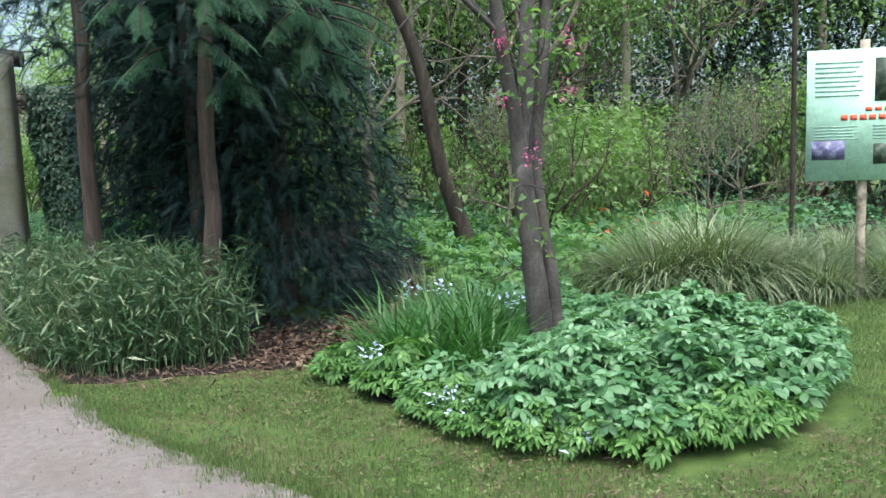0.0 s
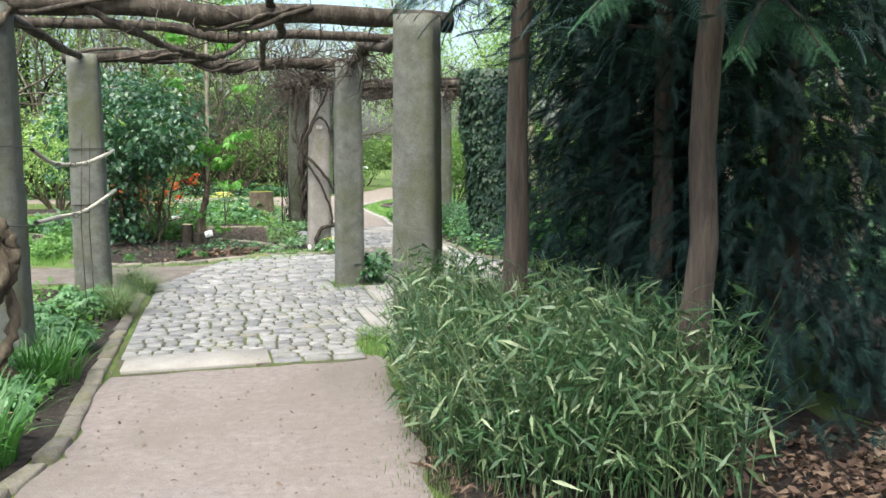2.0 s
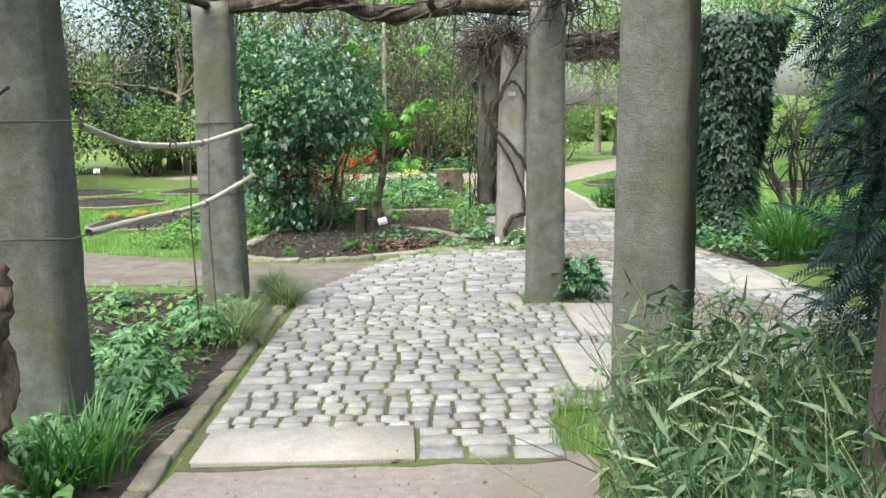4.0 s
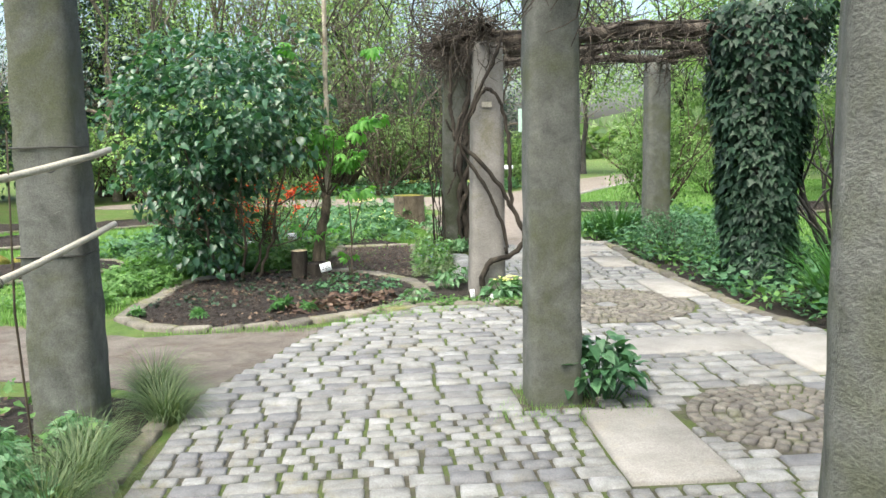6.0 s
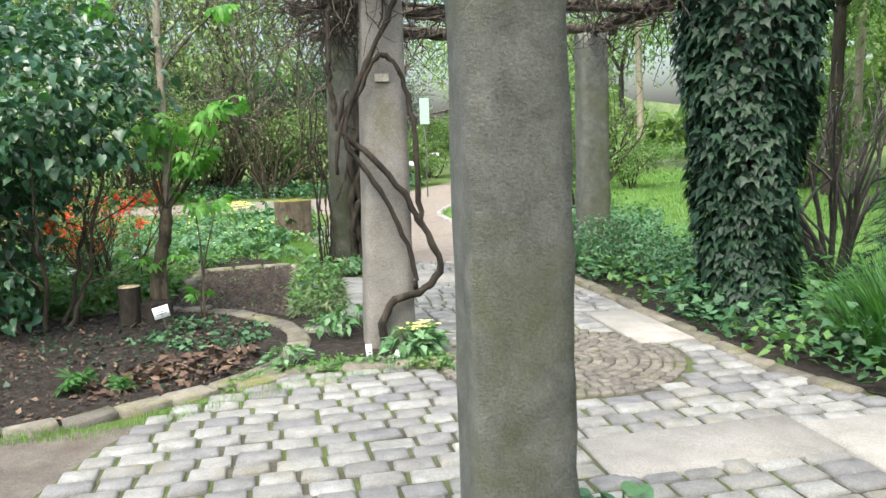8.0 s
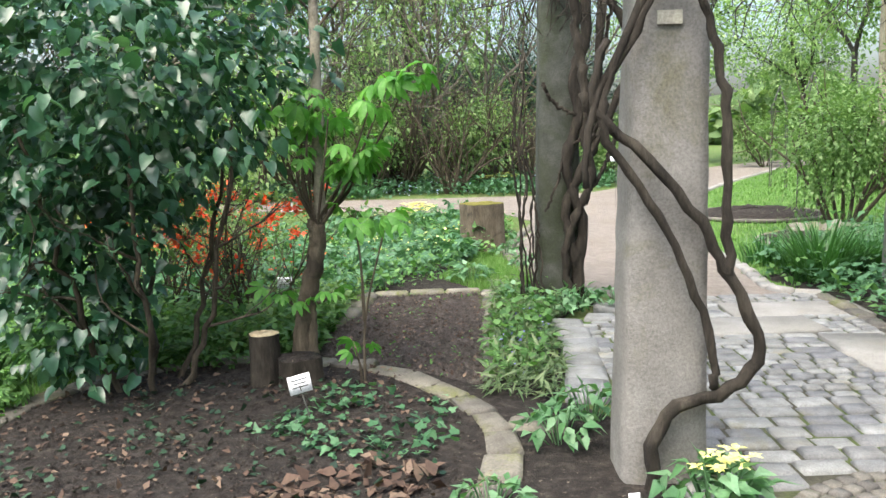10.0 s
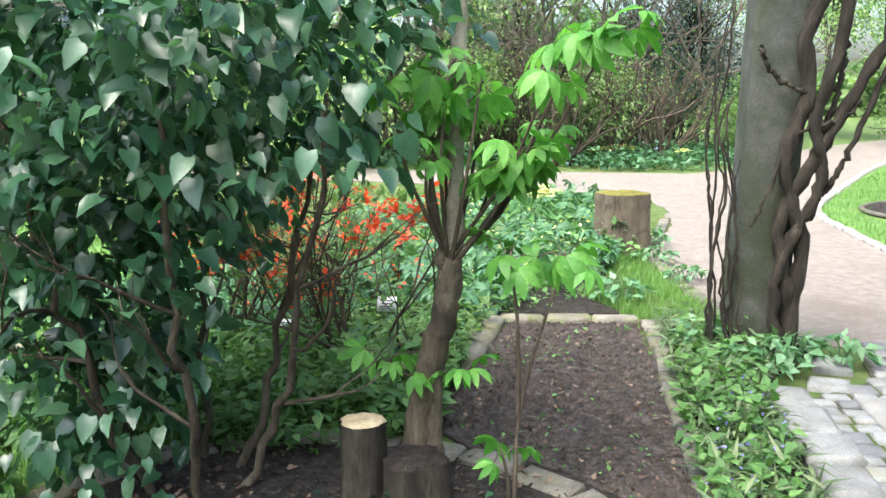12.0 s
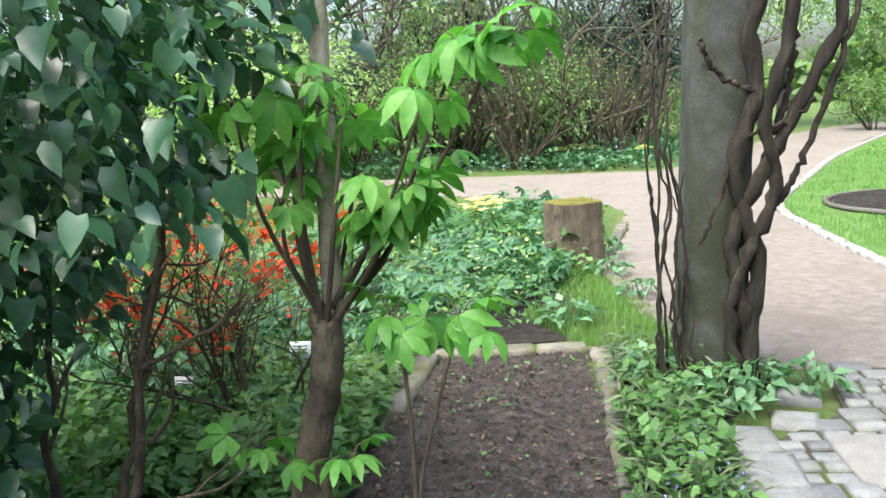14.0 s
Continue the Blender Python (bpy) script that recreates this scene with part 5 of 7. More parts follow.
rng = R(211)
az = thing("azalea_shrub", "orange-red flowering azalea with loose twigs", "shrub", at=(-4.42, 18.85, 0))
g = Geo()
tips = []
for k in range(9):
    limbs(rng, g, (rng.normal(0, 0.06), rng.normal(0, 0.06), -0.03), (rng.normal(0, 0.4), rng.normal(0, 0.4), 1), 0.68, 0.014, 2, 3, 0.5, 0.3, 0.12, 5, tips)
part("twigwork", g, M["brown_bark"], az)
fg, lg = Geo(), Geo()
for q in tips:
    q = q + rng.normal(0, 0.04, 3)
    n = rng.integers(10, 26)
    p = q + rng.normal(0, 0.035, (n, 3))
    if rng.random() < 0.26:
        put_leaves(fg, OVATE, p, rand_dirs(n, rng, -0.3), np.array([0, 0, 1.0]) + rng.normal(0, 0.4, (n, 3)), rng.uniform(0.05, 0.085, n))
    p = q + rng.normal(0, 0.08, (7, 3))
    put_leaves(lg, OVATE, p, rand_dirs(7, rng, -0.2), np.array([0, 0, 1.0]) + rng.normal(0, 0.4, (7, 3)), rng.uniform(0.04, 0.08, 7))
part("blossom", fg, M["red_petal"], az, "orange-red flower trusses")
part("foliage", lg, M["spring"], az)
copies(az, [(-5.5, 20.1), (-4.9, 19.5, -0.1), (-5.3, 18.8), (-6.2, 20.9)], 212, 0.55, 0.9)

# young buckeye on its old root, with a sawn stump beside it
rng = R(221)
bk = thing("buckeye_tree", "young buckeye with drooping bright green hand-shaped leaves", "tree", at=(-3.43, 17.76, 0))
g = Geo()
for pts, r0, r1 in (([(-0.07, -0.03, -0.05), (-0.05, -0.01, 0.22), (0.0, 0.0, 0.5), (0.06, 0.0, 0.72), (0.09, 0.0, 0.88), (0.10, 0.0, 1.0)], 0.062, 0.052), ([(0.03, 0.02, -0.05), (0.01, 0.01, 0.25), (0.02, 0.0, 0.48), (0.05, 0.0, 0.66)], 0.045, 0.035)):
    p = spline(pts, 26) + rng.normal(0, 0.004, (26, 3))
    tube(g, p, np.linspace(r0, r1, 26) * (1 + rng.normal(0, 0.025, 26)), 14, 0.07, rng)
for k in range(5):
    a = rng.uniform(0, 6.28)
    c = np.array([0.10 + 0.035 * math.cos(a), 0.035 * math.sin(a), rng.uniform(0.88, 1.0)])
    tube(g, [c - np.array([0, 0, 0.05]), c, c + np.array([0.012 * math.cos(a), 0.012 * math.sin(a), 0.045])], [0.02, 0.036, 0.012], 8, 0.15, rng)
part("trunk", g, M["tan_bark"], bk)
g = Geo()
p = spline([(0.09, 0.05, 0.9), (0.10, 0.06, 1.3), (0.12, 0.05, 2.0), (0.15, 0.03, 3.2), (0.18, 0.03, 4.6)], 40) + rng.normal(0, 0.003, (40, 3))
tube(g, p, np.linspace(0.04, 0.026, 40) * (1 + rng.normal(0, 0.04, 40)), 12, 0.05, rng)
part("upper_trunk", g, M["pale_bark"], bk, "pale bare upper stem")
bg, lg = Geo(), Geo()
ends = []
for k in range(16):
    a = k * 2.4 + rng.normal(0, 0.3)
    ln = rng.uniform(0.10, 0.42)
    z1 = rng.uniform(1.34, 1.94) - 0.45 * max(0, ln - 0.2)
    s = np.array([0.10 + 0.03 * math.cos(a), 0.03 * math.sin(a), rng.uniform(0.92, 1.05)])
    e = np.array([0.20 + math.cos(a) * ln, math.sin(a) * ln * 0.8, z1])
    m = s * 0.5 + e * 0.5 + np.array([math.cos(a), math.sin(a), 0]) * 0.05
    tube(bg, spline([s, m, e], 9), np.linspace(0.010, 0.005, 9), 6, 0.06, rng)
    ends.append((e, 5))
for s, m, e, n in (((0.12, -0.02, 0.98), (0.36, 0.0, 1.32), (0.60, 0.04, 1.86), 8), ((0.12, 0.0, 0.98), (0.40, 0.06, 1.34), (0.74, 0.08, 1.90), 8), ((0.14, 0.0, 1.0), (0.28, 0.03, 1.2), (0.40, 0.04, 1.45), 7), ((0.42, -0.1, 0.0), (0.44, -0.08, 0.45), (0.60, -0.05, 1.06), 8), ((0.43, -0.09, 0.4), (0.42, -0.08, 0.75), (0.38, -0.06, 1.05), 6), ((-0.02, 0.0, 0.42), (-0.1, -0.06, 0.5), (-0.14, -0.1, 0.56), 5), ((0.10, -0.05, 0.5), (0.16, -0.1, 0.52), (0.2, -0.13, 0.55), 4), ((0.4, -0.1, 0.0), (0.40, -0.12, 0.12), (0.38, -0.14, 0.25), 3),
                   ((0.13, 0.04, 2.2), (0.4, 0.1, 2.5), (0.7, 0.1, 2.75), 9), ((0.13, 0.04, 2.3), (-0.15, 0.0, 2.6), (-0.4, 0.05, 2.8), 9), ((0.15, 0.03, 3.0), (0.4, -0.1, 3.3), (0.6, -0.2, 3.4), 9), ((0.15, 0.03, 3.2), (-0.1, 0.1, 3.5), (-0.4, 0.2, 3.6), 9), ((0.17, 0.03, 3.8), (0.3, 0.2, 4.1), (0.5, 0.3, 4.3), 10)):
    s, m, e = np.array(s), np.array(m), np.array(e)
    tube(bg, spline([s, m, e], 10), np.linspace(0.010, 0.005, 10), 6, 0.06, rng)
    ends.append((e, n))
for e, n in ends:
    a = rng.uniform(0, 6.28) + np.arange(n) * 2.4
    d = np.stack([np.cos(a), np.sin(a), rng.uniform(-0.5, 0.7, n)], -1)
    p = e + d * rng.uniform(0.04, 0.12, n)[:, None]
    for q in p:
        tube(bg, [e - np.array([0, 0, 0.02]), (e + q) / 2 + np.array([0, 0, 0.015]), q], 0.0028, 4, cap=False)
    for j in range(n):
        put_leaves(lg, (HANG5, HANG5, OPEN5, BROAD5)[int(rng.integers(4))], p[j:j + 1], [d[j] * (1, 1, 0.3) + np.array([0, 0, rng.uniform(-0.9, 0.1)])], [unit(np.array([0, 0, 1.0]) + rng.normal(0, 0.45, 3))], [rng.uniform(0.075, 0.145)])
part("branchwork", bg, M["brown_bark"], bk)
part("foliage", lg, M["buckeye"], bk)


def stump(name, label, at, r, h, seed, top_mat, bark="brown_bark", sides=22, square=0.0):
    rng = R(seed)
    ob = thing(name, label, "stump", at=at)
    g = Geo()
    n = 9
    a = np.linspace(0, 6.2832, sides, endpoint=False)
    prof = 1 + rng.normal(0, 0.04, sides) + square * np.cos(4 * a)
    vs = []
    for i in range(n):
        z = -0.05 + (h + 0.05) * i / (n - 1)
        k = r * prof * (1 + 0.22 * math.exp(-6 * i / n) + rng.normal(0, 0.015, sides))
        vs.append(np.stack([k * np.cos(a), k * np.sin(a), np.full(sides, z)], -1))
    i, j = np.meshgrid(np.arange(n - 1), np.arange(sides), indexing="ij")
    g.add(np.concatenate(vs), [np.stack([i * sides + j, i * sides + (j + 1) % sides, (i + 1) * sides + (j + 1) % sides, (i + 1) * sides + j], -1).reshape(-1, 4)])
    part("bark", g, M[bark], ob)
    g = Geo()
    ring = [vs[-1]]
    for q, dz in ((0.97, 0.006), (0.6, 0.012), (0.25, 0.010)):
        ring.append(np.column_stack([vs[-1][:, :2] * q, np.full(sides, h + dz) + rng.normal(0, 0.003, sides)]))
    i, j = np.meshgrid(np.arange(3), np.arange(sides), indexing="ij")
    v = np.concatenate(ring + [np.array([[0, 0, h + 0.01]])])
    k = np.arange(sides)
    g.add(v, [np.stack([i * sides + j, i * sides + (j + 1) % sides, (i + 1) * sides + (j + 1) % sides, (i + 1) * sides + j], -1).reshape(-1, 4), np.stack([3 * sides + k, 3 * sides + (k + 1) % sides, np.full(sides, 4 * sides)], -1)])
    part("top", g, M[top_mat], ob, "cut face")
    return ob


stump("sawn_stump", "small sawn stump with a pale cut face", (-3.63, 17.52, 0), 0.09, 0.33, 231, "cut_wood", "dark_bark")
stump("root_stump", "dark rotten root stock at the foot of the buckeye", (-3.44, 17.60, 0), 0.145, 0.17, 232, "soil", "dark_bark", 26, 0.13)
stump("mossy_log", "square old log stump with yellow moss on top", (-3.75, 23.55, 0), 0.26, 0.62, 233, "moss", "tan_bark", 24, 0.09)


def plant_label(x, y, z, w, h, turn, tilt, label="small white plant label on a thin stake", mat="white"):
    ob = thing("plant_label", label, "label", "plant labels", (x, y, 0), turn)
    g = Geo()
    g.add(np.array([(-w / 2, 0, z), (w / 2, 0, z), (w / 2, math.sin(radians(tilt)) * h, z + math.cos(radians(tilt)) * h), (-w / 2, math.sin(radians(tilt)) * h, z + math.cos(radians(tilt)) * h)] +
                   [(-w / 2, 0.004, z), (w / 2, 0.004, z), (w / 2, 0.004 + math.sin(radians(tilt)) * h, z + math.cos(radians(tilt)) * h), (-w / 2, 0.004 + math.sin(radians(tilt)) * h, z + math.cos(radians(tilt)) * h)]),
          [np.array([(0, 1, 2, 3), (7, 6, 5, 4), (0, 4, 5, 1), (1, 5, 6, 2), (2, 6, 7, 3), (3, 7, 4, 0)])])
    part("plate", g, M[mat], ob)
    for k in range(3):
        g = Geo()
        zz = z + h * (0.72 - 0.2 * k) * math.cos(radians(tilt))
        yy = h * (0.72 - 0.2 * k) * math.sin(radians(tilt)) - 0.003
        ww = w * (0.36 - 0.08 * (k % 2))
        g.add(np.array([(-ww, yy, zz), (ww, yy, zz), (ww, yy, zz + 0.006), (-ww, yy, zz + 0.006)]), [np.array([(0, 1, 2, 3)])])
        part("text_line", g, M["wire"], ob)
    g = Geo()
    tube(g, [(0, 0.008, -0.05), (0, 0.008, z + h * 0.4)], 0.004, 5)
    part("stake", g, M["wire"], ob)
    return ob


lb0 = plant_label(-3.0, 16.88, 0.19, 0.125, 0.10, 20, 25)
lb0.matrix_basis = lb0.matrix_basis @ pose(0, 0, 0, 0, -14, 0)
plant_label(-4.5, 19.45, 0.24, 0.13, 0.10, 15, 20)
plant_label(-4.9, 18.87, 0.20, 0.11, 0.09, 10, 25)
plant_label(-9.6, 19.3, 0.75, 0.12, 0.09, 20, 20)
plant_label(-1.05, 16.02, 0.02, 0.05, 0.11, -20, 50, "white plastic plant tag stuck in the soil")
plant_label(-1.22, 16.06, 0.02, 0.045, 0.12, 25, 15, "grey plastic plant tag stuck in the soil")
plant_label(-2.6, 29.6, 0.9, 0.25, 0.18, 10, 60, "small bluish information plate on a stake")
plant_label(-2.9, 38.5, 0.9, 0.3, 0.2, 10, 60, "small bluish information plate on a stake")

sheet("gap_soil", [(-3.5, 18.4), (-3.3, 17.95), (-2.5, 17.5), (-1.9, 16.6), (-1.7, 17.3), (-2.1, 17.75), (-2.6, 18.2)], -0.003, M["soil"], "soil between the edging stones", "flower bed", 0.02, rs)
VBED = [(-1.80, 15.95), (-1.5, 16.0), (-0.95, 16.02), (-0.78, 16.4), (-0.88, 17.0), (-1.4, 17.3), (-1.65, 17.5), (-2.15, 17.62), (-2.02, 17.3), (-1.80, 16.7)]
sheet("soil_patch", VBED, 0.003, M["soil"], "dark soil round the pale column", "flower bed", 0.02, rs)
carpet("lilac_bed_leaves", "brown dry leaves scattered on the soil", ROUND_BED, 1500, 241, OVATE, 0.045, "dead_leaf", 0.02, "leaves", clump=1.2)
carpet("lilac_bed_ivy", "low ivy and seedlings on the bed", [(-4.5, 15.3), (-3.6, 15.4), (-2.4, 15.5), (-2.05, 16.3), (-2.3, 17.1), (-3.2, 17.6), (-4.2, 17.3)], 900, 242, IVY, 0.045, "ivy", 0.06, clump=1.1)
carpet("dry_leaf_drift", "drift of curled brown leaves in the bed", [(-2.95, 15.25), (-2.35, 15.5), (-2.1, 15.9), (-2.1, 16.4), (-2.5, 16.5), (-2.9, 15.9)], 300, 236, OVATE, 0.085, "dead_leaf", 0.05, "leaves")
carpet("bed_seedlings", "ivy and green seedlings on the bed", [(-3.3, 16.7), (-2.4, 16.3), (-2.08, 16.7), (-2.4, 17.35), (-3.1, 17.6)], 380, 237, IVY, 0.055, "azure", 0.08, clump=1.8)
carpet("kerb_weeds", "green weeds growing over the mossy kerb", [(-2.15, 15.4), (-1.7, 15.72), (-1.2, 15.82), (-0.55, 15.88), (-0.55, 16.1), (-1.2, 16.08), (-1.78, 15.98)], 1500, 238, OVATE, 0.045, "cover", 0.07, "weeds", clump=3.2)
carpet("soil_crumbs", "pale chips and small weeds on raked soil", STRIP_BED, 900, 243, OVATE, 0.032, "dead_leaf", 0.012, "leaves")
carpet("soil_weeds", "small weeds on raked soil", STRIP_BED, 220, 244, OVATE, 0.04, "cover", 0.03, "weeds", clump=1.5)
BORDER = [(-2.2, 17.6), (-1.78, 17.5), (-1.83, 18.1), (-1.96, 18.8), (-2.15, 19.5), (-2.0, 20.0), (-1.85, 20.5), (-2.3, 20.95), (-2.95, 20.72), (-2.75, 19.95), (-2.5, 18.9)]
sheet("border_soil", BORDER, 0.001, M["soil"], "soil of the narrow border", "flower bed", 0.02, rs)
carpet("border_cover", "bright green ground cover with small flowers", [(-2.3, 17.9), (-1.95, 17.7), (-1.95, 18.5), (-2.15, 19.4), (-2.2, 20.2), (-2.7, 20.6), (-2.72, 19.9), (-2.5, 18.8)], 2000, 245, OVATE, 0.075, "cover", 0.17, clump=3.0)
carpet("border_grass", "thin grass and fine leaves in the border", BORDER, 3000, 256, LANCE, 0.13, "tussock", 0.12)
carpet("lungwort_flowers", "small violet flowers above the ground cover", [(-2.3, 18.0), (-2.0, 17.8), (-2.0, 18.7), (-2.3, 19.5)], 80, 246, OVATE, 0.025, "blue_petal", 0.3, "flowers")
sheet("border_bed_soil", [(-7.4, 19.0), (-5.2, 18.8), (-4.15, 18.7), (-4.12, 20.3), (-3.3, 20.95), (-3.2, 21.9), (-3.6, 23.2), (-3.9, 26.0), (-5.5, 27.3), (-7.3, 24.5)], -0.001, M["soil"], "dark soil under the spring border", "flower bed", 0.05, rs)
carpet("lilac_foot_green", "fresh green herbs at the foot of the lilac", [(-4.9, 17.5), (-4.0, 17.75), (-3.7, 18.0), (-3.95, 18.9), (-4.8, 18.9)], 3400, 259, OVATE, 0.075, "cover", 0.24, clump=1.6)
carpet("tulip_bed_cover", "fresh green border plants behind the lilac", [(-7.5, 18.9), (-5.2, 18.7), (-4.1, 18.6), (-4.1, 20.3), (-3.2, 20.9), (-3.1, 21.9), (-3.5, 23.2), (-3.8, 26.0), (-5.5, 27.4), (-7.4, 24.5)], 12500, 247, OVATE, 0.08, "cover", 0.26, clump=0.8)
carpet("tulip_bed_dark", "darker border foliage behind the lilac", [(-7.5, 18.9), (-5.2, 18.7), (-4.1, 18.8), (-4.1, 20.3), (-3.6, 22.4), (-4.0, 26.0), (-5.5, 27.2), (-7.2, 24.5)], 6500, 248, FAN5, 0.12, "azure", 0.3, clump=1.2)
carpet("tulip_flowers", "orange-red tulip flowers in the border", [(-7.2, 19.5), (-5.4, 19.3), (-4.6, 20.2), (-5.0, 22.4), (-6.8, 22.2)], 420, 249, OVATE, 0.06, "red_petal", 0.6, "flowers", clump=0.7)
carpet("pale_flowers", "pale yellow and white spring flowers in the border", [(-6.5, 21.6), (-4.3, 21.2), (-3.7, 22.6), (-4.2, 25.0), (-6.2, 25.2)], 480, 250, OVATE, 0.05, "yellow_petal", 0.4, "flowers", clump=0.8)
carpet("lilac_north_cover", "leafy plants under the lilac", [(-5.8, 16.9), (-4.95, 17.6), (-4.2, 18.05), (-3.6, 18.15), (-3.85, 19.2), (-4.5, 19.2), (-5.9, 18.6)], 7500, 251, OVATE, 0.085, "cover", 0.28, clump=1.0)
carpet("buckeye_cover", "bright green weeds behind the buckeye", [(-4.3, 18.1), (-3.65, 18.2), (-3.8, 18.9), (-4.05, 20.2), (-4.8, 19.4)], 4200, 257, OVATE, 0.075, "spring", 0.22, clump=1.6)
carpet("lilac_west_cover", "fine leafy weeds beside the lilac bed", [(-6.2, 15.2), (-4.85, 15.0), (-4.7, 16.6), (-5.4, 17.2), (-6.4, 16.8)], 2600, 252, OVATE, 0.055, "cover", 0.24, clump=1.4)
copies(h3, [(-5.0, 15.35), (-5.25, 15.75), (-5.1, 16.2), (-5.5, 16.6), (-5.05, 16.75), (-5.7, 15.9), (-5.6, 15.3), (-6.0, 16.4), (-5.2, 17.4), (-5.6, 17.5)], 258, 0.5, 0.8)
iv1 = herb("border_plant", "broad-leaved green plant at the column's foot", 261, 0.20, 0.2, 50, OVATE, 0.105, "hellebore", (-2.12, 19.82, 0), "border plants")
copies(iv1, [(-2.0, 20.02), (-2.55, 20.2), (-2.3, 19.85), (-2.42, 20.45), (-1.65, 16.9), (-1.55, 17.25), (-0.92, 16.25), (-1.70, 20.2), (-1.80, 16.05), (-2.9, 22.2), (-3.3, 23.0), (-3.3, 21.3), (-3.5, 23.9), (-4.3, 24.2)], 262, 0.7, 1.15)
cw = herb("cowslip", "small pale yellow cowslip beside the vine", 263, 0.12, 0.2, 24, OVATE, 0.12, "hellebore", (-0.93, 16.22, 0), "cowslips", "yellow_petal", nf=9, fsize=0.04)
copies(cw, [(-0.85, 16.4)], 264)
fern = herb("seedling_plant", "young plant with a whorl of narrow leaves", 265, 0.09, 0.13, 14, FAN7, 0.10, "blade", (-3.0, 15.45, 0), "seedlings")
copies(fern, [(-2.75, 15.5), (-3.7, 15.1), (-4.3, 15.0)], 266, 0.6, 0.95)

# ---- column foot plants, left bed, right bed ----
ph = herb("foot_plant", "dark green leafy plant at the foot of a column", 271, 0.24, 0.40, 150, HEART, 0.10, "azure", loc(0.30, -0.06), "column foot plants")
gt = blade_clump("grass_tussock", "grey-green fine grass tussock", 272, 0.10, 420, 0.42, 1.9, 0.006, "tussock", (-2.42, 12.3, 0), "tussocks")
copies(gt, [(-2.62, 12.55), (-2.2, 10.95), (-2.32, 11.3), (-2.75, 12.75), (-2.5, 11.7)], 273, 0.7, 1.1)
gb = blade_clump("lily_leaves", "bright green strap leaves by the kerb", 274, 0.22, 150, 0.55, 1.1, 0.02, "blade", loc(-2.75, -5.35), "strap-leaved clumps", "plant")
copies(gb, [loc(-2.95, -5.9), (-1.35, 6.6), loc(-3.2, -5.3), loc(-2.78, -4.0), loc(-2.66, -3.75), (-1.5, 6.0), (-1.4, 5.3)], 275, 0.6, 1.05)
lb = herb("left_bed_herb", "leafy green herb in the path-side bed", 276, 0.22, 0.28, 70, FAN5, 0.12, "hellebore", loc(-2.72, -2.9), "path-side herbs")
rng = R(277)
copies(lb, [loc(-2.7 - abs(rng.normal(0, 0.25)), v) for v in np.linspace(-4.4, -0.4, 18)] + [loc(-3.4 - rng.uniform(0, 2.2), v) for v in np.linspace(-5, 0.0, 12)], 278, 0.4, 0.85)
carpet("left_bed_cover", "low mixed plants and litter in the path-side bed", [(x - 0.25, y) for x, y in LEFT_EDGE if y > 3] + [loc(u, v)[:2] for u, v in ((-4.2, 0.5), (-5.8, 0.2))] + [(-5.0, 3.0)], 8500, 279, OVATE, 0.075, "cover", 0.13, clump=1.1)
carpet("left_bed_litter", "brown dry leaves in the path-side bed", [(x - 0.25, y) for x, y in LEFT_EDGE if y > 3] + [loc(-4.2, 0.5)[:2], (-3.2, 3.0)], 1000, 280, OVATE, 0.06, "dead_leaf", 0.02, "leaves")
RIGHT_BED = [loc(u, v)[:2] for u, v in ((2.62, 1.6), (2.35, 2.3), (2.32, 5.2), (2.42, 7.4), (2.2, 8.6), (3.6, 9.2), (4.6, 8.0), (4.8, 4.0), (4.4, 1.9))]
sheet("right_bed_soil", RIGHT_BED, 0.0, M["soil"], "planted soil along the paved walk", "flower bed", 0.03, rs)
carpet("right_bed_cover", "ivy and low shrubs along the paved walk", RIGHT_BED, 7000, 281, IVY, 0.085, "azure", 0.3, clump=0.9)
carpet("right_bed_green", "fresh leaves among the ivy", RIGHT_BED, 3500, 282, OVATE, 0.09, "cover", 0.28, clump=1.1)
dl = blade_clump("daylily_clump", "large fresh green daylily clump", 283, 0.34, 380, 0.85, 1.15, 0.024, "blade", loc(3.25, 2.2), "daylilies", "plant")
copies(dl, [loc(3.7, 2.6), loc(3.9, 1.9), loc(2.75, 8.3), loc(3.35, 8.5)], 284, 0.65, 0.95)
lowb = shrub("low_shrub", "low grey-green spreading shrub", 285, 0.55, 0.55, 70, 16, 0.09, OVATE, 0.05, "azure", at=loc(2.85, 6.1), group="low shrubs", stems=6)
copies(lowb, [loc(3.3, 5.3), loc(3.1, 6.9)], 286, 0.8, 1.1)
bare = shrub("twiggy_bush", "upright twiggy bush with few young leaves", 287, 0.5, 2.0, 26, 6, 0.14, OVATE, 0.05, "spring", "grey_bark", 14, at=loc(4.3, 4.4), flare=0.25)
conifer(288, (3.35, 17.3, 0), 2.6, 0.85, 0.05, 1500, 0.2, "small dark spreading conifer beside the daylilies")
fs = shrub("vase_shrub", "airy vase-shaped shrub with fresh yellow-green leaves", 289, 1.0, 2.2, 380, 20, 0.16, OVATE, 0.07, "spring", "brown_bark", 10, at=(0.95, 26.0, 0), base=0.10, flare=0.45)
carpet("shrub_foot_cover", "green perennials round the vase shrub", [(-0.5, 22.6), (0.2, 21.6), (1.8, 22.3), (2.2, 24.8), (1.4, 25.6), (0.2, 23.6)], 3200, 290, OVATE, 0.12, "azure", 0.3, clump=0.8)
hb = blade_clump("bulb_leaves", "broad green bulb leaves", 291, 0.25, 90, 0.42, 0.8, 0.03, "blade", (0.0, 22.3, 0), "bulb leaves", "plant")
copies(hb, [(0.5, 22.2), (-0.3, 22.8), (0.9, 22.6)], 292, 0.8, 1.1)

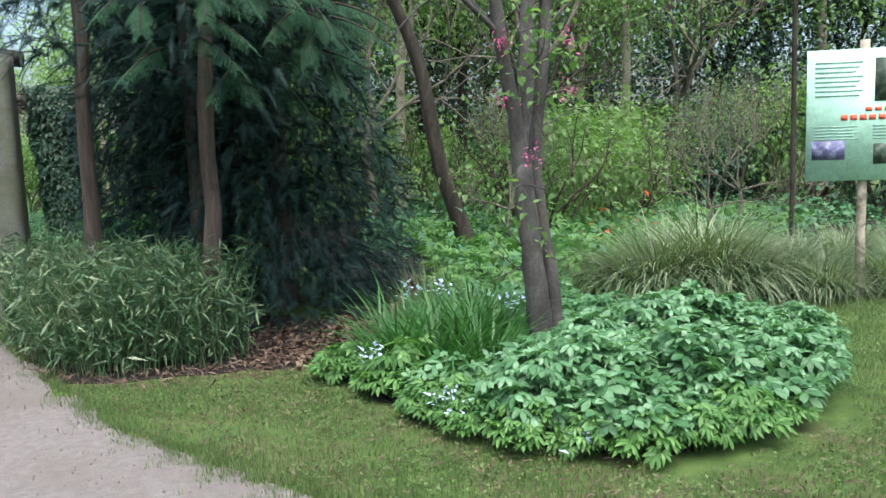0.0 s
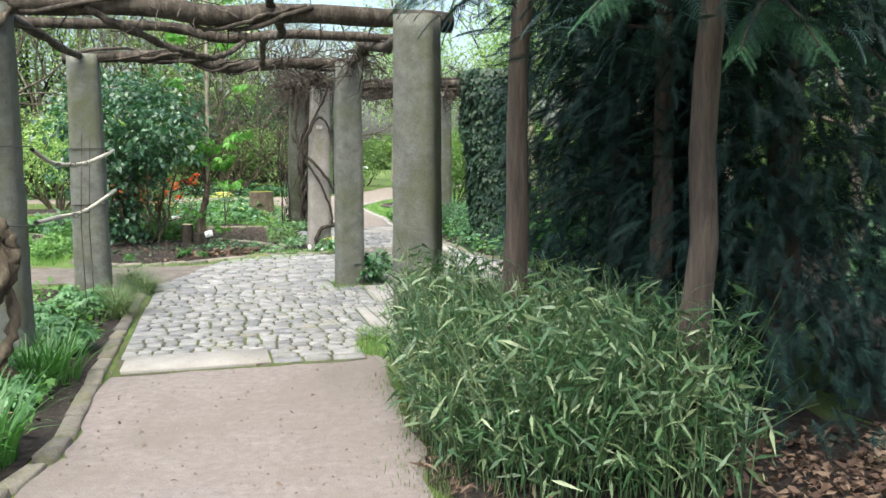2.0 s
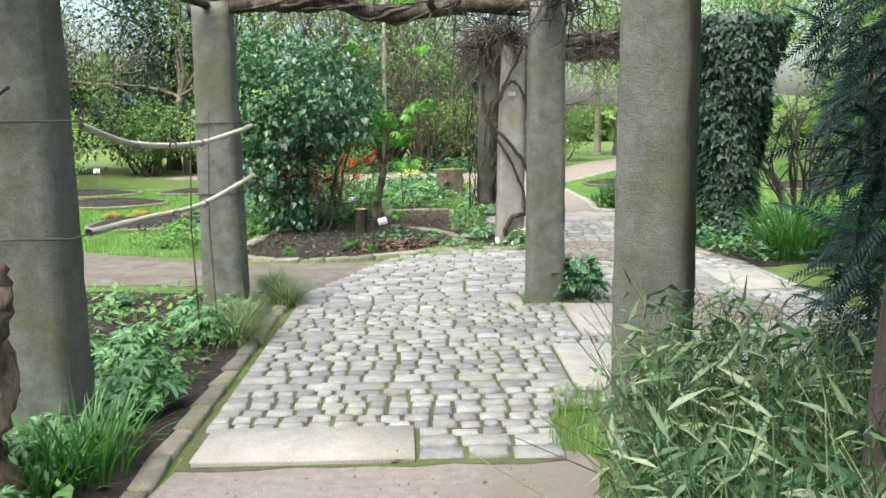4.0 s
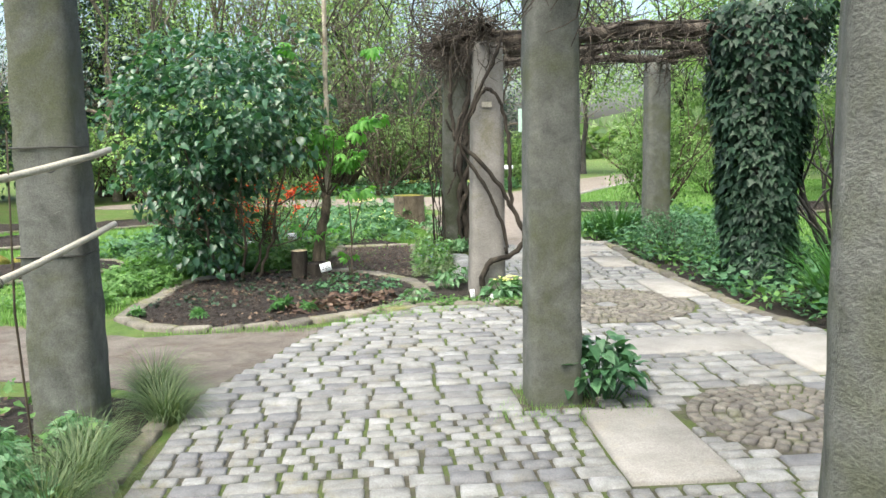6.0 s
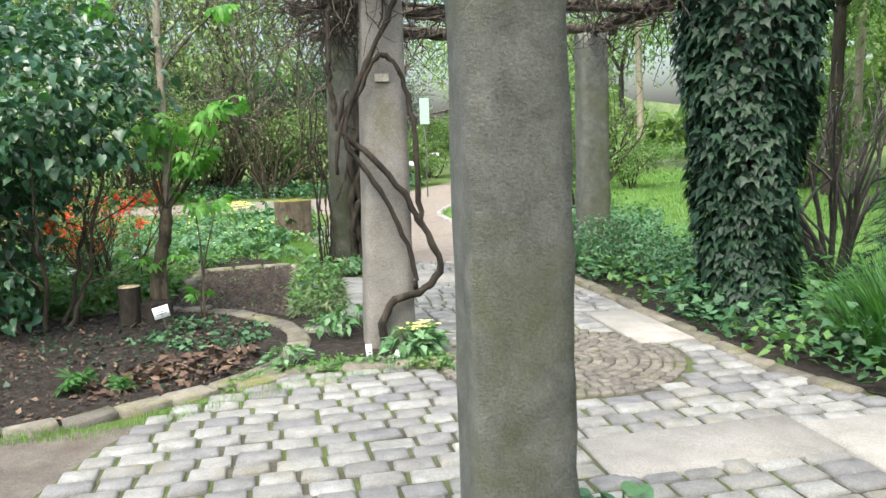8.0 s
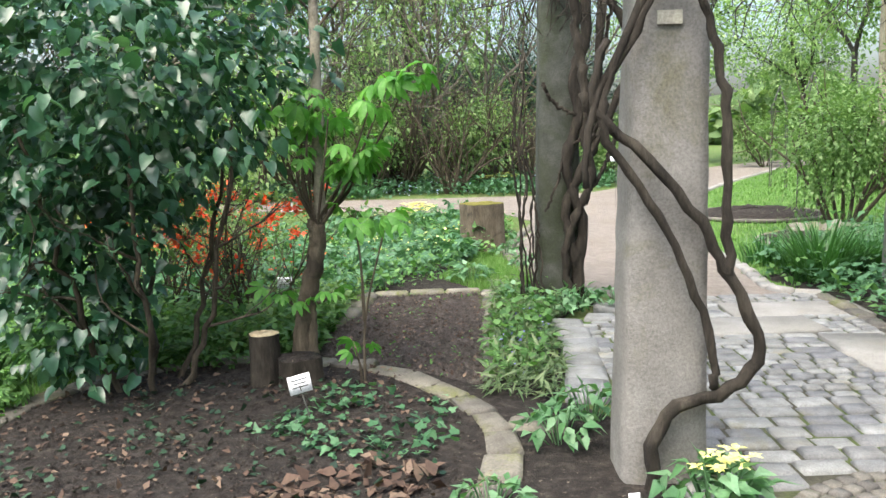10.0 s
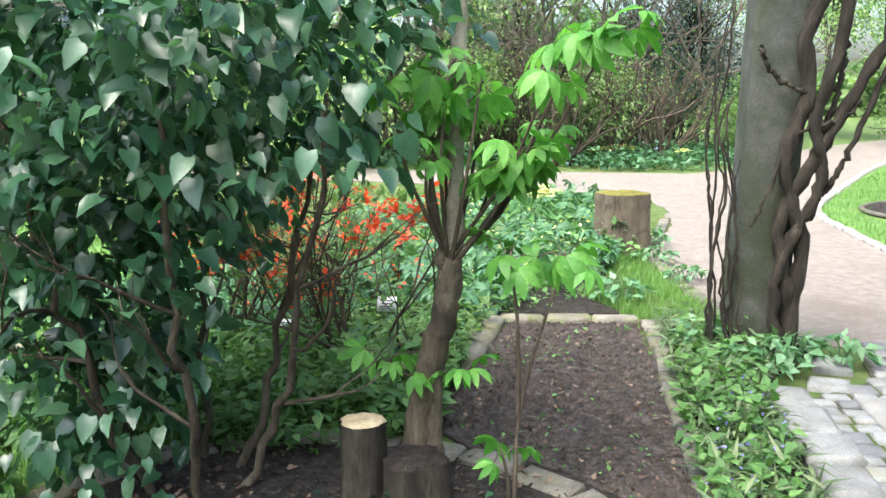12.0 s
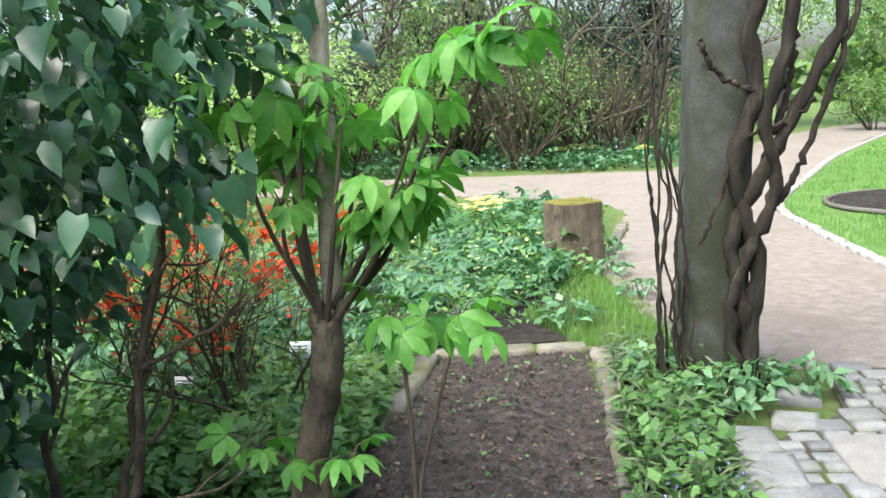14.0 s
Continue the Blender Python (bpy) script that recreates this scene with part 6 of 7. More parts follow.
# ivy on its column
rng = R(301)
iv = thing("ivy_plant", "dense dark ivy sleeve round a column", "climber", at=loc(3.05, 3.75))
g, sg = Geo(), Geo()
n = 10500
z = rng.uniform(0.0, 2.95, n)
a = rng.uniform(0, 6.28, n)
prof = (0.31 + 0.27 * (z / 2.9) ** 1.2 + 0.10 * np.exp(-z * 4)) * (1 + 0.16 * np.sin(a * 2 + z * 2.1) * np.cos(z * 3.3 + a)) * rng.uniform(0.82, 1.08, n)
p = np.stack([prof * np.cos(a), prof * np.sin(a), z], -1)
out = np.stack([np.cos(a) * 0.55, np.sin(a) * 0.55, np.full(n, -0.85)], -1) + rng.normal(0, 0.3, (n, 3))
put_leaves(g, IVY, p, out, np.stack([np.cos(a), np.sin(a), np.full(n, 0.4)], -1) + rng.normal(0, 0.25, (n, 3)), rng.uniform(0.055, 0.115, n))
for k in range(14):
    aa = k * 0.45
    tube(sg, [(math.cos(aa + t * 0.3) * (0.24 + 0.03 * math.sin(t * 3 + k)), math.sin(aa + t * 0.3) * (0.24 + 0.03 * math.sin(t * 3 + k)), t) for t in np.linspace(-0.05, 2.7, 10)], np.linspace(0.02, 0.008, 10), 5)
part("foliage", g, M["ivy"], iv)
part("stemwork", sg, M["dark_bark"], iv)

# ---- lawn beds and far garden ----
def ring_bed(name, label, x, y, r, ry, seed, rim="edging", fill="soil"):
    rng = R(seed)
    ob = thing(name, label, "flower bed", "lawn beds", (x, y, 0), rng.uniform(0, 60))
    a = np.linspace(0, 6.2832, 48, endpoint=False)
    g = Geo()
    rings = [np.stack([r * q * np.cos(a), ry * q * np.sin(a), np.full(48, zz)], -1) for q, zz in ((1.0, -0.03), (0.99, 0.05), (0.6, 0.12), (0.05, 0.14))]
    i, j = np.meshgrid(np.arange(3), np.arange(48), indexing="ij")
    g.add(np.concatenate(rings) + rng.normal(0, 0.008, (192, 3)), [np.stack([i * 48 + j, i * 48 + (j + 1) % 48, (i + 1) * 48 + (j + 1) % 48, (i + 1) * 48 + j], -1).reshape(-1, 4)])
    part("soil", g, M[fill], ob)
    g = Geo()
    aa = np.linspace(0, 6.2832, 49)
    tube(g, np.stack([r * 1.03 * np.cos(aa), ry * 1.03 * np.sin(aa), np.full(49, 0.03)], -1), 0.035, 6, 0.12, rng, cap=False)
    part("rim", g, M[rim], ob)
    return ob


ring_bed("lawn_bed", "oval lawn bed of dark soil with stone rim", -0.1, 27.9, 1.05, 1.1, 311)
ring_bed("lawn_bed", "oval soil bed in the lawn", -10.3, 20.6, 1.1, 0.9, 312)
ring_bed("lawn_bed", "raised oval bed in the lawn", -9.9, 23.9, 1.2, 0.6, 313)
ring_bed("lawn_bed", "flat round bed in the lawn", -7.3, 17.6, 1.0, 0.85, 314)
ring_bed("lawn_bed", "flat round bed far in the lawn", -12.5, 22.6, 1.3, 0.8, 315)
ring_bed("lawn_bed", "flat oval bed beyond the walk", 4.2, 27.5, 1.4, 0.8, 316)
ring_bed("lawn_bed", "rock-edged alpine bed in the lawn", 0.55, 24.7, 0.95, 0.75, 317)


def boulder(x, y, r, seed, mat="moss", label="rounded mossy rock in a bed"):
    bm = bmesh.new()
    bmesh.ops.create_icosphere(bm, subdivisions=3, radius=r)
    for v in bm.verts:
        v.co *= 1 + 0.35 * noise.noise(v.co * (1.5 / r) + Vector((seed, 0, 0)))
        v.co.z *= 0.6
    ob = part("rock", bm, M[mat])
    ob.location = (x, y, r * 0.25)
    return tagged(ob, label, "rock", "bed rocks")


for k, (x, y, r) in enumerate(((-7.9, 18.2, 0.22), (-7.6, 18.5, 0.2), (-8.2, 18.6, 0.2), (-7.3, 18.3, 0.16), (-8.5, 18.2, 0.17))):
    boulder(x, y, r, k)
for k, (x, y, r) in enumerate(((0.35, 24.9, 0.26), (0.75, 24.75, 0.3), (0.1, 24.6, 0.14), (0.95, 24.45, 0.17), (0.5, 24.35, 0.12))):
    boulder(x, y, r, 20 + k, "edging", "pale weathered rock in an alpine bed")
yf = herb("daffodil_clump", "clump of pale yellow daffodils", 321, 0.32, 0.38, 60, LANCE, 0.3, "blade", (-6.0, 34.6, 0), "daffodils", "yellow_petal", nf=40, fsize=0.07)
copies(yf, [(-5.8, 34.9), (-4.6, 34.7), (-6.4, 34.2), (-4.9, 24.2)], 322, 0.8, 1.2)
rb = shrub("red_leaf_shrub", "small reddish young-leaved shrub", 323, 0.5, 1.4, 50, 12, 0.12, OVATE, 0.07, "dead_leaf", at=(-9.2, 35.4, 0), stems=8)
carpet("far_border", "mixed border plants across the garden path", [(-14, 30.8), (-9, 32.0), (-5.1, 32.8), (-3.9, 33.6), (-3.0, 36.5), (-4.0, 40), (-8, 37), (-14, 35)], 14000, 324, OVATE, 0.15, "azure", 0.4, clump=0.6)
carpet("far_flowers", "scattered white flowers in the far border", [(-9, 32.3), (-5.1, 33.0), (-4.0, 34.4), (-5, 35.6), (-9, 34.5)], 260, 325, OVATE, 0.06, "white_petal", 0.5, "flowers", clump=0.6)
carpet("bright_border", "bright yellow-green flower borders far across the lawn", [(3.0, 52), (6, 50), (12, 51), (18, 56), (6, 58)], 6000, 326, OVATE, 0.3, "spring", 0.6, clump=0.4)
hedge = shrub("clipped_bush", "rounded light green bush on the far lawn", 327, 1.0, 1.5, 160, 16, 0.14, OVATE, 0.10, "spring", at=(2.8, 33.0, 0), group="far bushes", stems=6)
copies(hedge, [(6.5, 31.0), (1.2, 45.0), (9.5, 28.0), (-3.6, 37.5), (7.8, 22.5), (12.0, 30.5)], 328, 0.8, 1.4)


def trellis(x, y, seed):
    ob = thing("obelisk_trellis", "thin dark metal rose obelisk in the lawn", "trellis", "obelisks", (x, y, 0), seed * 17)
    for k in range(4):
        a = k * 1.5708
        g = Geo()
        tube(g, [(0.25 * math.cos(a), 0.25 * math.sin(a), -0.03), (0.22 * math.cos(a), 0.22 * math.sin(a), 1.9), (0, 0, 2.4)], 0.012, 5)
        part("leg", g, M["wire"], ob)
    for z in (0.6, 1.2, 1.8):
        g = Geo()
        tube(g, [(0.24 * math.cos(b), 0.24 * math.sin(b), z) for b in np.linspace(0, 6.2832, 13)], 0.008, 5, cap=False)
        part("hoop", g, M["wire"], ob)


trellis(0.85, 28.9, 1)
trellis(0.75, 34.4, 2)
trellis(3.4, 37.5, 3)
M["sign_green"] = plain("pale_green_banner", (0.34, 0.46, 0.40), 0.6)
far = thing("garden_banner", "pale green upright banner sign by the far path", "sign", at=(-2.5, 32.1, 0))
bm = bmesh.new()
bmesh.ops.create_cube(bm, size=1, matrix=Matrix.Translation((0, 0, 2.2)) @ Matrix.Diagonal((0.24, 0.03, 0.66, 1)))
part("panel", bm, M["sign_green"], far)
g = Geo()
tube(g, [(0, 0.04, -0.1), (0, 0.04, 2.5)], 0.02, 6)
part("pole", g, M["wire"], far)

M["airy"] = leafy("pale_spring_leaf", (0.17, 0.29, 0.07), (0.29, 0.42, 0.12), (0.45, 0.56, 0.20), 0.6, 0.55)
sp = tree("spring_tree", "tall tree with airy pale yellow-green spring leaves", 333, 10.0, 0.14, (0, 0, 5.8), (3.0, 3.0, 3.6), 300, 22, 0.5, OVATE, 0.17, "grey_bark", "airy", (0.03, 0.0), 0.35, at=(-9.5, 37.0, 0), group="spring trees")
copies(sp, [(-15.0, 35.0), (-18.5, 24.5), (-1.5, 49.0), (4.5, 48.0), (9.5, 37.0)], 334, 0.8, 1.15)
su = shrub("spring_bush", "loose bush of pale yellow-green young leaves", 335, 1.3, 2.6, 170, 16, 0.25, OVATE, 0.11, "airy", at=(-10.0, 26.0, 0), group="spring bushes", stems=8)
copies(su, [(-11.5, 31.0), (-14.5, 24.0), (-10.0, 34.5)], 336, 0.8, 1.2)

# distant woods that close the view, and its soft backdrop
rng = R(331)
n = 52000
a = rng.uniform(0, 6.2832, n)
rad = rng.uniform(58, 70, n)
top = 4.2 + 2.0 * np.sin(a * 7) + 2 * np.sin(a * 17 + 1) + 1.2 * np.sin(a * 39)
z = top * rng.uniform(0.0, 1, n) ** 0.8 + 0.3
p = np.stack([rad * np.cos(a), 14 + rad * np.sin(a), z], -1)
g = Geo()
put_leaves(g, OVATE, p, rand_dirs(n, rng), np.array([0, 0, 1.0]) + rng.normal(0, 0.6, (n, 3)), rng.uniform(0.7, 1.6, n))
tagged(part("far_woods", g, M["woods"]), "distant mixed green woodland edge", "woods", kind="stuff")
M["backdrop"] = surface("distant_woods", (0.04, 0.07, 0.03), (0.09, 0.13, 0.06), (0.16, 0.21, 0.09), 0.25, 1.0, 0.3, 2.0)
g = Geo()
a = np.linspace(0, 6.2832, 97)[:-1]
hh = 4.6 + 1.2 * np.sin(a * 7) + 1.2 * np.sin(a * 17 + 1)
g.add(np.concatenate([np.stack([74 * np.cos(a), 14 + 74 * np.sin(a), np.full(96, -1.0)], -1), np.stack([76 * np.cos(a), 14 + 76 * np.sin(a), hh], -1)]), [np.stack([np.arange(96), np.arange(96) + 96, (np.arange(96) + 1) % 96 + 96, (np.arange(96) + 1) % 96], -1)])
tagged(part("backdrop", g, M["backdrop"]), "dim distant woodland", "woods", kind="structure")

# ---- turf ----
def turf(name, label, outline, n, seed, length, holes=(), width=0.006, mat="grass", clump=1.5):
    rng = R(seed)
    p = fill_in(outline, n, rng)
    for hl in holes:
        p = p[~inside(p, hl)]
    nz = np.array([noise.noise(Vector((x * clump, y * clump, 3.0))) for x, y in p])
    p = p[nz > rng.uniform(-0.6, 0.1, len(p))]
    g = Geo()
    put_blades(g, np.column_stack([p, np.full(len(p), -0.013)]), rng.uniform(0, 6.28, len(p)), length * rng.uniform(0.4, 1.2, len(p)), rng.uniform(0.1, 1.0, len(p)), width, rng, 2)
    return tagged(part(name, g, M[mat]), label, "grass", kind="stuff")


sheet("lawn", [(-1.85, 27.65), (-1.45, 25.5), (-0.72, 22.8), (-0.42, 21.2), (1.2, 20.9), (3.5, 17.5), (9, 19), (12, 28), (8, 40), (1.5, 43), (-0.5, 36), (-1.45, 30.6)], -0.007, M["lawn"], "bright spring lawn beyond the walk", "lawn", 0.05, rs)
sheet("lawn", [(-15, 15), (-6.5, 14.6), (-4.9, 15.0), (-4.9, 17.2), (-4.4, 18.6), (-7, 23), (-13, 25)], -0.007, M["lawn"], "bright spring lawn by the side path", "lawn", 0.05, rs)
HOLES = (NEAR_PATH, PAVING, EARTH, ROUND_BED, STRIP_BED, FAR_PATH, LEFT_BED, RIGHT_BED, VBED, BORDER)
turf("front_turf", "short mossy grass with thin patches", [(1.1, 6.6), (1.6, 4.6), (2.3, 3.2), (3.2, 1.8), (6.5, 2.4), (9.5, 4.6), (9.0, 6.2), (6.4, 6.1), (6.2, 4.8), (5.0, 3.2), (3.6, 3.1), (2.8, 4.6), (2.6, 6.2)], 60000, 341, 0.05, HOLES, 0.005, "dull_grass")
turf("west_turf", "bright short lawn grass", [(-15, 15), (-6.5, 14.4), (-4.6, 14.6), (-4.9, 17.2), (-4.2, 19), (-7, 23), (-13, 25)], 60000, 342, 0.09, HOLES, 0.014)
turf("east_turf", "bright short lawn grass beyond the walk", [(-1.8, 27.6), (-0.4, 21.2), (1.2, 20.9), (3.5, 17.5), (9, 19), (12, 28), (8, 40), (1.5, 43), (-1.4, 30.6)], 70000, 343, 0.09, HOLES, 0.016)
turf("strip_turf", "rough grass between bed and path", [(-3.1, 20.8), (-2.3, 20.95), (-2.8, 21.85), (-3.3, 23.2), (-3.7, 23.2), (-3.7, 21.4)], 8000, 344, 0.09, HOLES, 0.008)
turf("column_moss_grass", "grass tufts between the paving and columns", [loc(u, v)[:2] for u, v in ((-0.45, -0.45), (0.5, -0.55), (0.6, 0.2), (-0.2, 0.25))], 1500, 345, 0.07, (), 0.005)
turf("kerb_grass", "grass growing in the joints along the bed", [(-3.9, 14.35), (-2.5, 14.85), (-1.9, 15.5), (-0.9, 16.1), (-0.8, 15.95), (-1.7, 15.3), (-2.4, 14.65)], 2600, 346, 0.07, (), 0.005)
turf("path_edge_grass", "grass at the foot of the granite column", [loc(u, v)[:2] for u, v in ((-0.5, -3.6), (0.1, -3.8), (0.5, -3.3), (0.5, -2.7), (-0.35, -2.7))], 1600, 347, 0.12, (), 0.007)

rng = R(348)
edge = spline([(0.62, 8.9), (1.02, 6.8), (1.25, 5.7), (1.55, 4.9), (1.80, 4.3), (2.15, 3.7), (2.7, 2.9), (3.3, 1.6)], 80)
k = rng.uniform(0, 79, 9000)
p = np.stack([np.interp(k, np.arange(80), edge[:, c]) for c in range(2)], -1) + np.outer(rng.normal(0.03, 0.08, 9000) * (1 + 0.6 * np.sin(k * 0.9)), (0.9, 0.43))
g = Geo()
put_blades(g, np.column_stack([p, np.full(9000, -0.005)]), rng.uniform(0, 6.28, 9000), 0.045 * rng.uniform(0.4, 1.2, 9000), rng.uniform(0.1, 1.1, 9000), 0.005, rng, 2)
tagged(part("path_fringe", g, M["dull_grass"]), "thin grass creeping over the path edge", "grass", kind="stuff")
carpet("lawn_moss", "low moss and clover leaves in the thin grass", [(1.3, 6.2), (1.7, 4.8), (2.3, 3.6), (3.0, 2.4), (6.5, 2.4), (9.0, 4.8), (8.6, 6.0), (6.4, 6.0), (6.2, 4.8), (5.0, 3.3), (3.6, 3.2), (2.9, 4.6), (2.6, 6.1)], 26000, 350, OVATE, 0.022, "dull_grass", 0.02, "ground cover", clump=2.2)
carpet("lawn_bits", "brown bits and dry stalks in the thin grass", [(1.2, 6.4), (1.7, 4.8), (2.3, 3.6), (3.0, 2.4), (6.5, 2.4), (5.0, 3.3), (3.6, 3.2), (2.9, 4.6), (2.6, 6.1)], 2600, 351, LANCE, 0.06, "dead_leaf", 0.012, "litter", clump=1.0)
carpet("fringe_litter", "fallen needles and bits along the path edge", [(0.7, 8.4), (1.0, 6.8), (1.5, 5.0), (2.1, 3.7), (2.8, 2.6), (4.2, 2.4), (3.2, 4.2), (2.9, 6.2), (1.6, 6.7)], 2600, 349, LANCE, 0.05, "dead_leaf", 0.008, "litter", clump=1.4)

# ---- edging stones and setts, piece by piece ----
def block(lx, ly, lz, rng, round_=0.12):
    """A stone with rounded, uneven upper edges."""
    x, y = lx / 2, ly / 2
    m = min(lx, ly) * round_
    j = lambda s: rng.normal(0, s)
    base = [(-x, -y), (x, -y), (x, y), (-x, y)]
    v = [(a, b, -0.03) for a, b in base]
    v += [(a + j(0.006), b + j(0.006), lz * 0.55) for a, b in base]
    v += [(a - math.copysign(m, a) + j(0.006), b - math.copysign(m, b) + j(0.006), lz + j(0.003)) for a, b in base]
    f = []
    for r0 in (0, 4):
        f += [(r0 + k, r0 + (k + 1) % 4, r0 + 4 + (k + 1) % 4, r0 + 4 + k) for k in range(4)]
    f.append((8, 9, 10, 11))
    return np.array(v), np.array(f)


def stone_row(name, label, line, length, width, height, seed, mat="edging", step=1.02):
    """Edging stones laid along a line, each its own piece."""
    rng = R(seed)
    line = np.asarray(line)
    seg = np.linalg.norm(np.diff(line, axis=0), axis=1)
    cum = np.concatenate([[0], np.cumsum(seg)])
    ob = tagged(new(name), label, "edging", kind="structure")
    pool = []
    for k in range(5):
        v, f = block(length * rng.uniform(0.85, 1.0), width * rng.uniform(0.85, 1.1), height * rng.uniform(0.8, 1.15), rng)
        me = mesh_np("edging_stone", v, [f])
        me.materials.append(M[mat])
        pool.append(me)
    s = length / 2
    while s < cum[-1]:
        x, y = np.interp(s, cum, line[:, 0]), np.interp(s, cum, line[:, 1])
        x2, y2 = np.interp(s + 0.05, cum, line[:, 0]), np.interp(s + 0.05, cum, line[:, 1])
        q = new("stone", pool[rng.integers(5)])
        q.parent = ob
        q.matrix_basis = pose(x, y, rng.normal(0, 0.004), rng.normal(0, 1.5), rng.normal(0, 1.5), math.degrees(math.atan2(y2 - y, x2 - x)) + rng.normal(0, 2.5))
        s += length * step
    return ob


stone_row("path_kerb", "worn low stone kerb along the gravel path", [(x - 0.07, y) for x, y in LEFT_EDGE if y > -2], 0.36, 0.11, 0.03, 401)
stone_row("lilac_bed_edging", "curved mossy stone edging of the lilac bed", np.array(ROUND_BED + ROUND_BED[:1]), 0.30, 0.18, 0.028, 402)
stone_row("strip_edging_east", "stone edging of the soil strip", [(-2.24, 17.9), (-2.58, 19.2), (-2.75, 19.95), (-2.95, 20.66)], 0.22, 0.13, 0.03, 403)
stone_row("strip_edging_west", "stone edging of the soil strip", [(-3.84, 18.25), (-3.91, 18.9), (-3.91, 19.45), (-4.05, 20.25)], 0.34, 0.2, 0.05, 404)
stone_row("strip_edging_north", "mossy stone edging of the soil strip", [(-4.02, 20.36), (-3.08, 20.74)], 0.34, 0.14, 0.045, 405)
stone_row("column_bed_kerb", "mossy kerb stones in front of the pale column", [(-1.98, 15.5), (-1.7, 15.83), (-1.2, 15.93), (-0.6, 15.98)], 0.36, 0.15, 0.05, 406)
stone_row("walk_edging", "granite edging stones of the paved walk", [(-1.60, 17.55), (-1.68, 18.1), (-1.82, 18.8), (-2.04, 19.55)], 0.34, 0.24, 0.04, 407, "sett")
stone_row("walk_edging", "broken granite stones at the column foot", [(-1.92, 19.72), (-1.6, 19.74)], 0.26, 0.2, 0.04, 408, "sett")
stone_row("walk_edging", "broken granite stones at the column foot", [(-1.88, 20.05), (-1.55, 20.1)], 0.24, 0.17, 0.04, 412, "sett")
stone_row("column_bed_step", "flat stone in the soil beside the pale column", [(-1.98, 17.08), (-1.6, 17.12)], 0.36, 0.16, 0.03, 413)
stone_row("garden_path_edging", "small pale stones edging the far lawn", [tuple(p) for p in spline([(1.5, 43.5), (-0.42, 36.0), (-1.38, 30.6), (-1.77, 27.65), (-1.36, 25.48), (-0.63, 22.77), (-0.34, 21.2), (0.1, 20.95)], 60)], 0.26, 0.14, 0.035, 409, "slab")
stone_row("garden_path_border", "small stones edging the path by the log", [tuple(p) for p in spline([(-2.36, 21.05), (-2.83, 21.85), (-3.38, 23.4), (-3.64, 26.0)], 24)], 0.22, 0.12, 0.04, 410)
stone_row("right_walk_kerb", "low stone kerb between walk and ivy bed", [loc(u, v)[:2] for u, v in ((2.45, 1.6), (2.28, 2.3), (2.25, 5.2), (2.36, 7.3))], 0.32, 0.13, 0.05, 411)

# flat slabs
SLABS = [(-1.68, -3.49, 1.06, 0.44), (0.08, -2.15, 0.52, 1.05), (0.36, -0.86, 0.52, 1.05), (1.27, 1.13, 1.14, 0.50), (2.14, 0.76, 0.58, 1.05), (1.14, 6.40, 1.5, 0.53), (1.93, 6.94, 1.1, 0.5), (2.0, 3.6, 0.42, 1.1), (1.95, 5.6, 0.45, 0.9)]
pav = bpy.data.objects["pavement"]
rng = R(421)
for u, v, w, d in SLABS:
    q, f = block(w, d, 0.030, rng, 0.02)
    ob = part("slab", Geo().add(q, [f]), M["slab"], pav)
    x, y, _ = loc(u, v)
    ob.matrix_basis = pose(x, y, 0, rng.normal(0, 0.3), rng.normal(0, 0.3), math.degrees(ANG) + rng.normal(0, 0.6))
rosettes = [(1.28, -0.55, 0.62), (1.12, 2.85, 0.85)]


def free(u, v, pad=0.04):
    for su, sv, w, d in SLABS:
        if abs(u - su) < w / 2 + pad and abs(v - sv) < d / 2 + pad:
            return False
    for su, sv, r in rosettes:
        if math.hypot(u - su, v - sv) < r + pad:
            return False
    for su, sv in ((0.02, 0.0), (0.05, -3.15), (0.07, 3.8), (0.06, 7.66)):
        if abs(u - su) < 0.22 and abs(v - sv) < 0.22:
            return False
    return bool(inside(np.array([loc(u, v)[:2]]), PAVING)[0])


setts = []
v, row = -3.68, 0
while v < 7.72:
    cyc = row % 10
    band = cyc in (0, 9) or v < -3.5 or v > 7.4 or 5.85 < v < 6.13
    small = not band and (v < -0.2 or v > 4.6)
    depth = 0.15 if not small else 0.11
    us = np.arange(-2.4, 2.6, 0.02)
    ok = np.array([free(u, v + depth * 0.5, 0.0) for u in us])
    cuts = np.flatnonzero(np.diff(np.concatenate([[0], ok.astype(int), [0]])))
    for i0, i1 in zip(cuts[::2], cuts[1::2]):
        lo, hi = us[i0], us[i1 - 1] + 0.01
        w0 = 0.135 if small else (0.165 if lo > 0.6 and not band else 0.22)
        n = max(1, round((hi - lo) / w0))
        ws = rng.uniform(0.75, 1.25, n)
        ws *= (hi - lo) / ws.sum()
        u = lo
        for w in ws:
            if w > 0.06:
                setts.append((u + w / 2, v + depth / 2 + rng.normal(0, 0.004), w - 0.024, depth - 0.024, rng.normal(0, 1.2)))
            u += w
    v += depth
    row += 1
for su, sv, r in rosettes:
    setts.append((su, sv, 0.16, 0.16, 20.0))
    q = 0.17
    while q < r - 0.02:
        n = int(2 * math.pi * q / 0.08)
        for k in range(n):
            a = 2 * math.pi * k / n + q * 3
            uu, vv = su + q * math.cos(a), sv + q * math.sin(a)
            if inside(np.array([loc(uu, vv)[:2]]), PAVING)[0]:
                setts.append((uu, vv, 0.068, 0.068, math.degrees(a)))
        q += 0.077
order = sorted(range(len(setts)), key=lambda i: abs(setts[i][0] + 0.75) * 0.8 + abs(setts[i][1] + 0.4) * 0.6)
near, rest, cob = set(order[:290]), Geo(), Geo()
pool = []
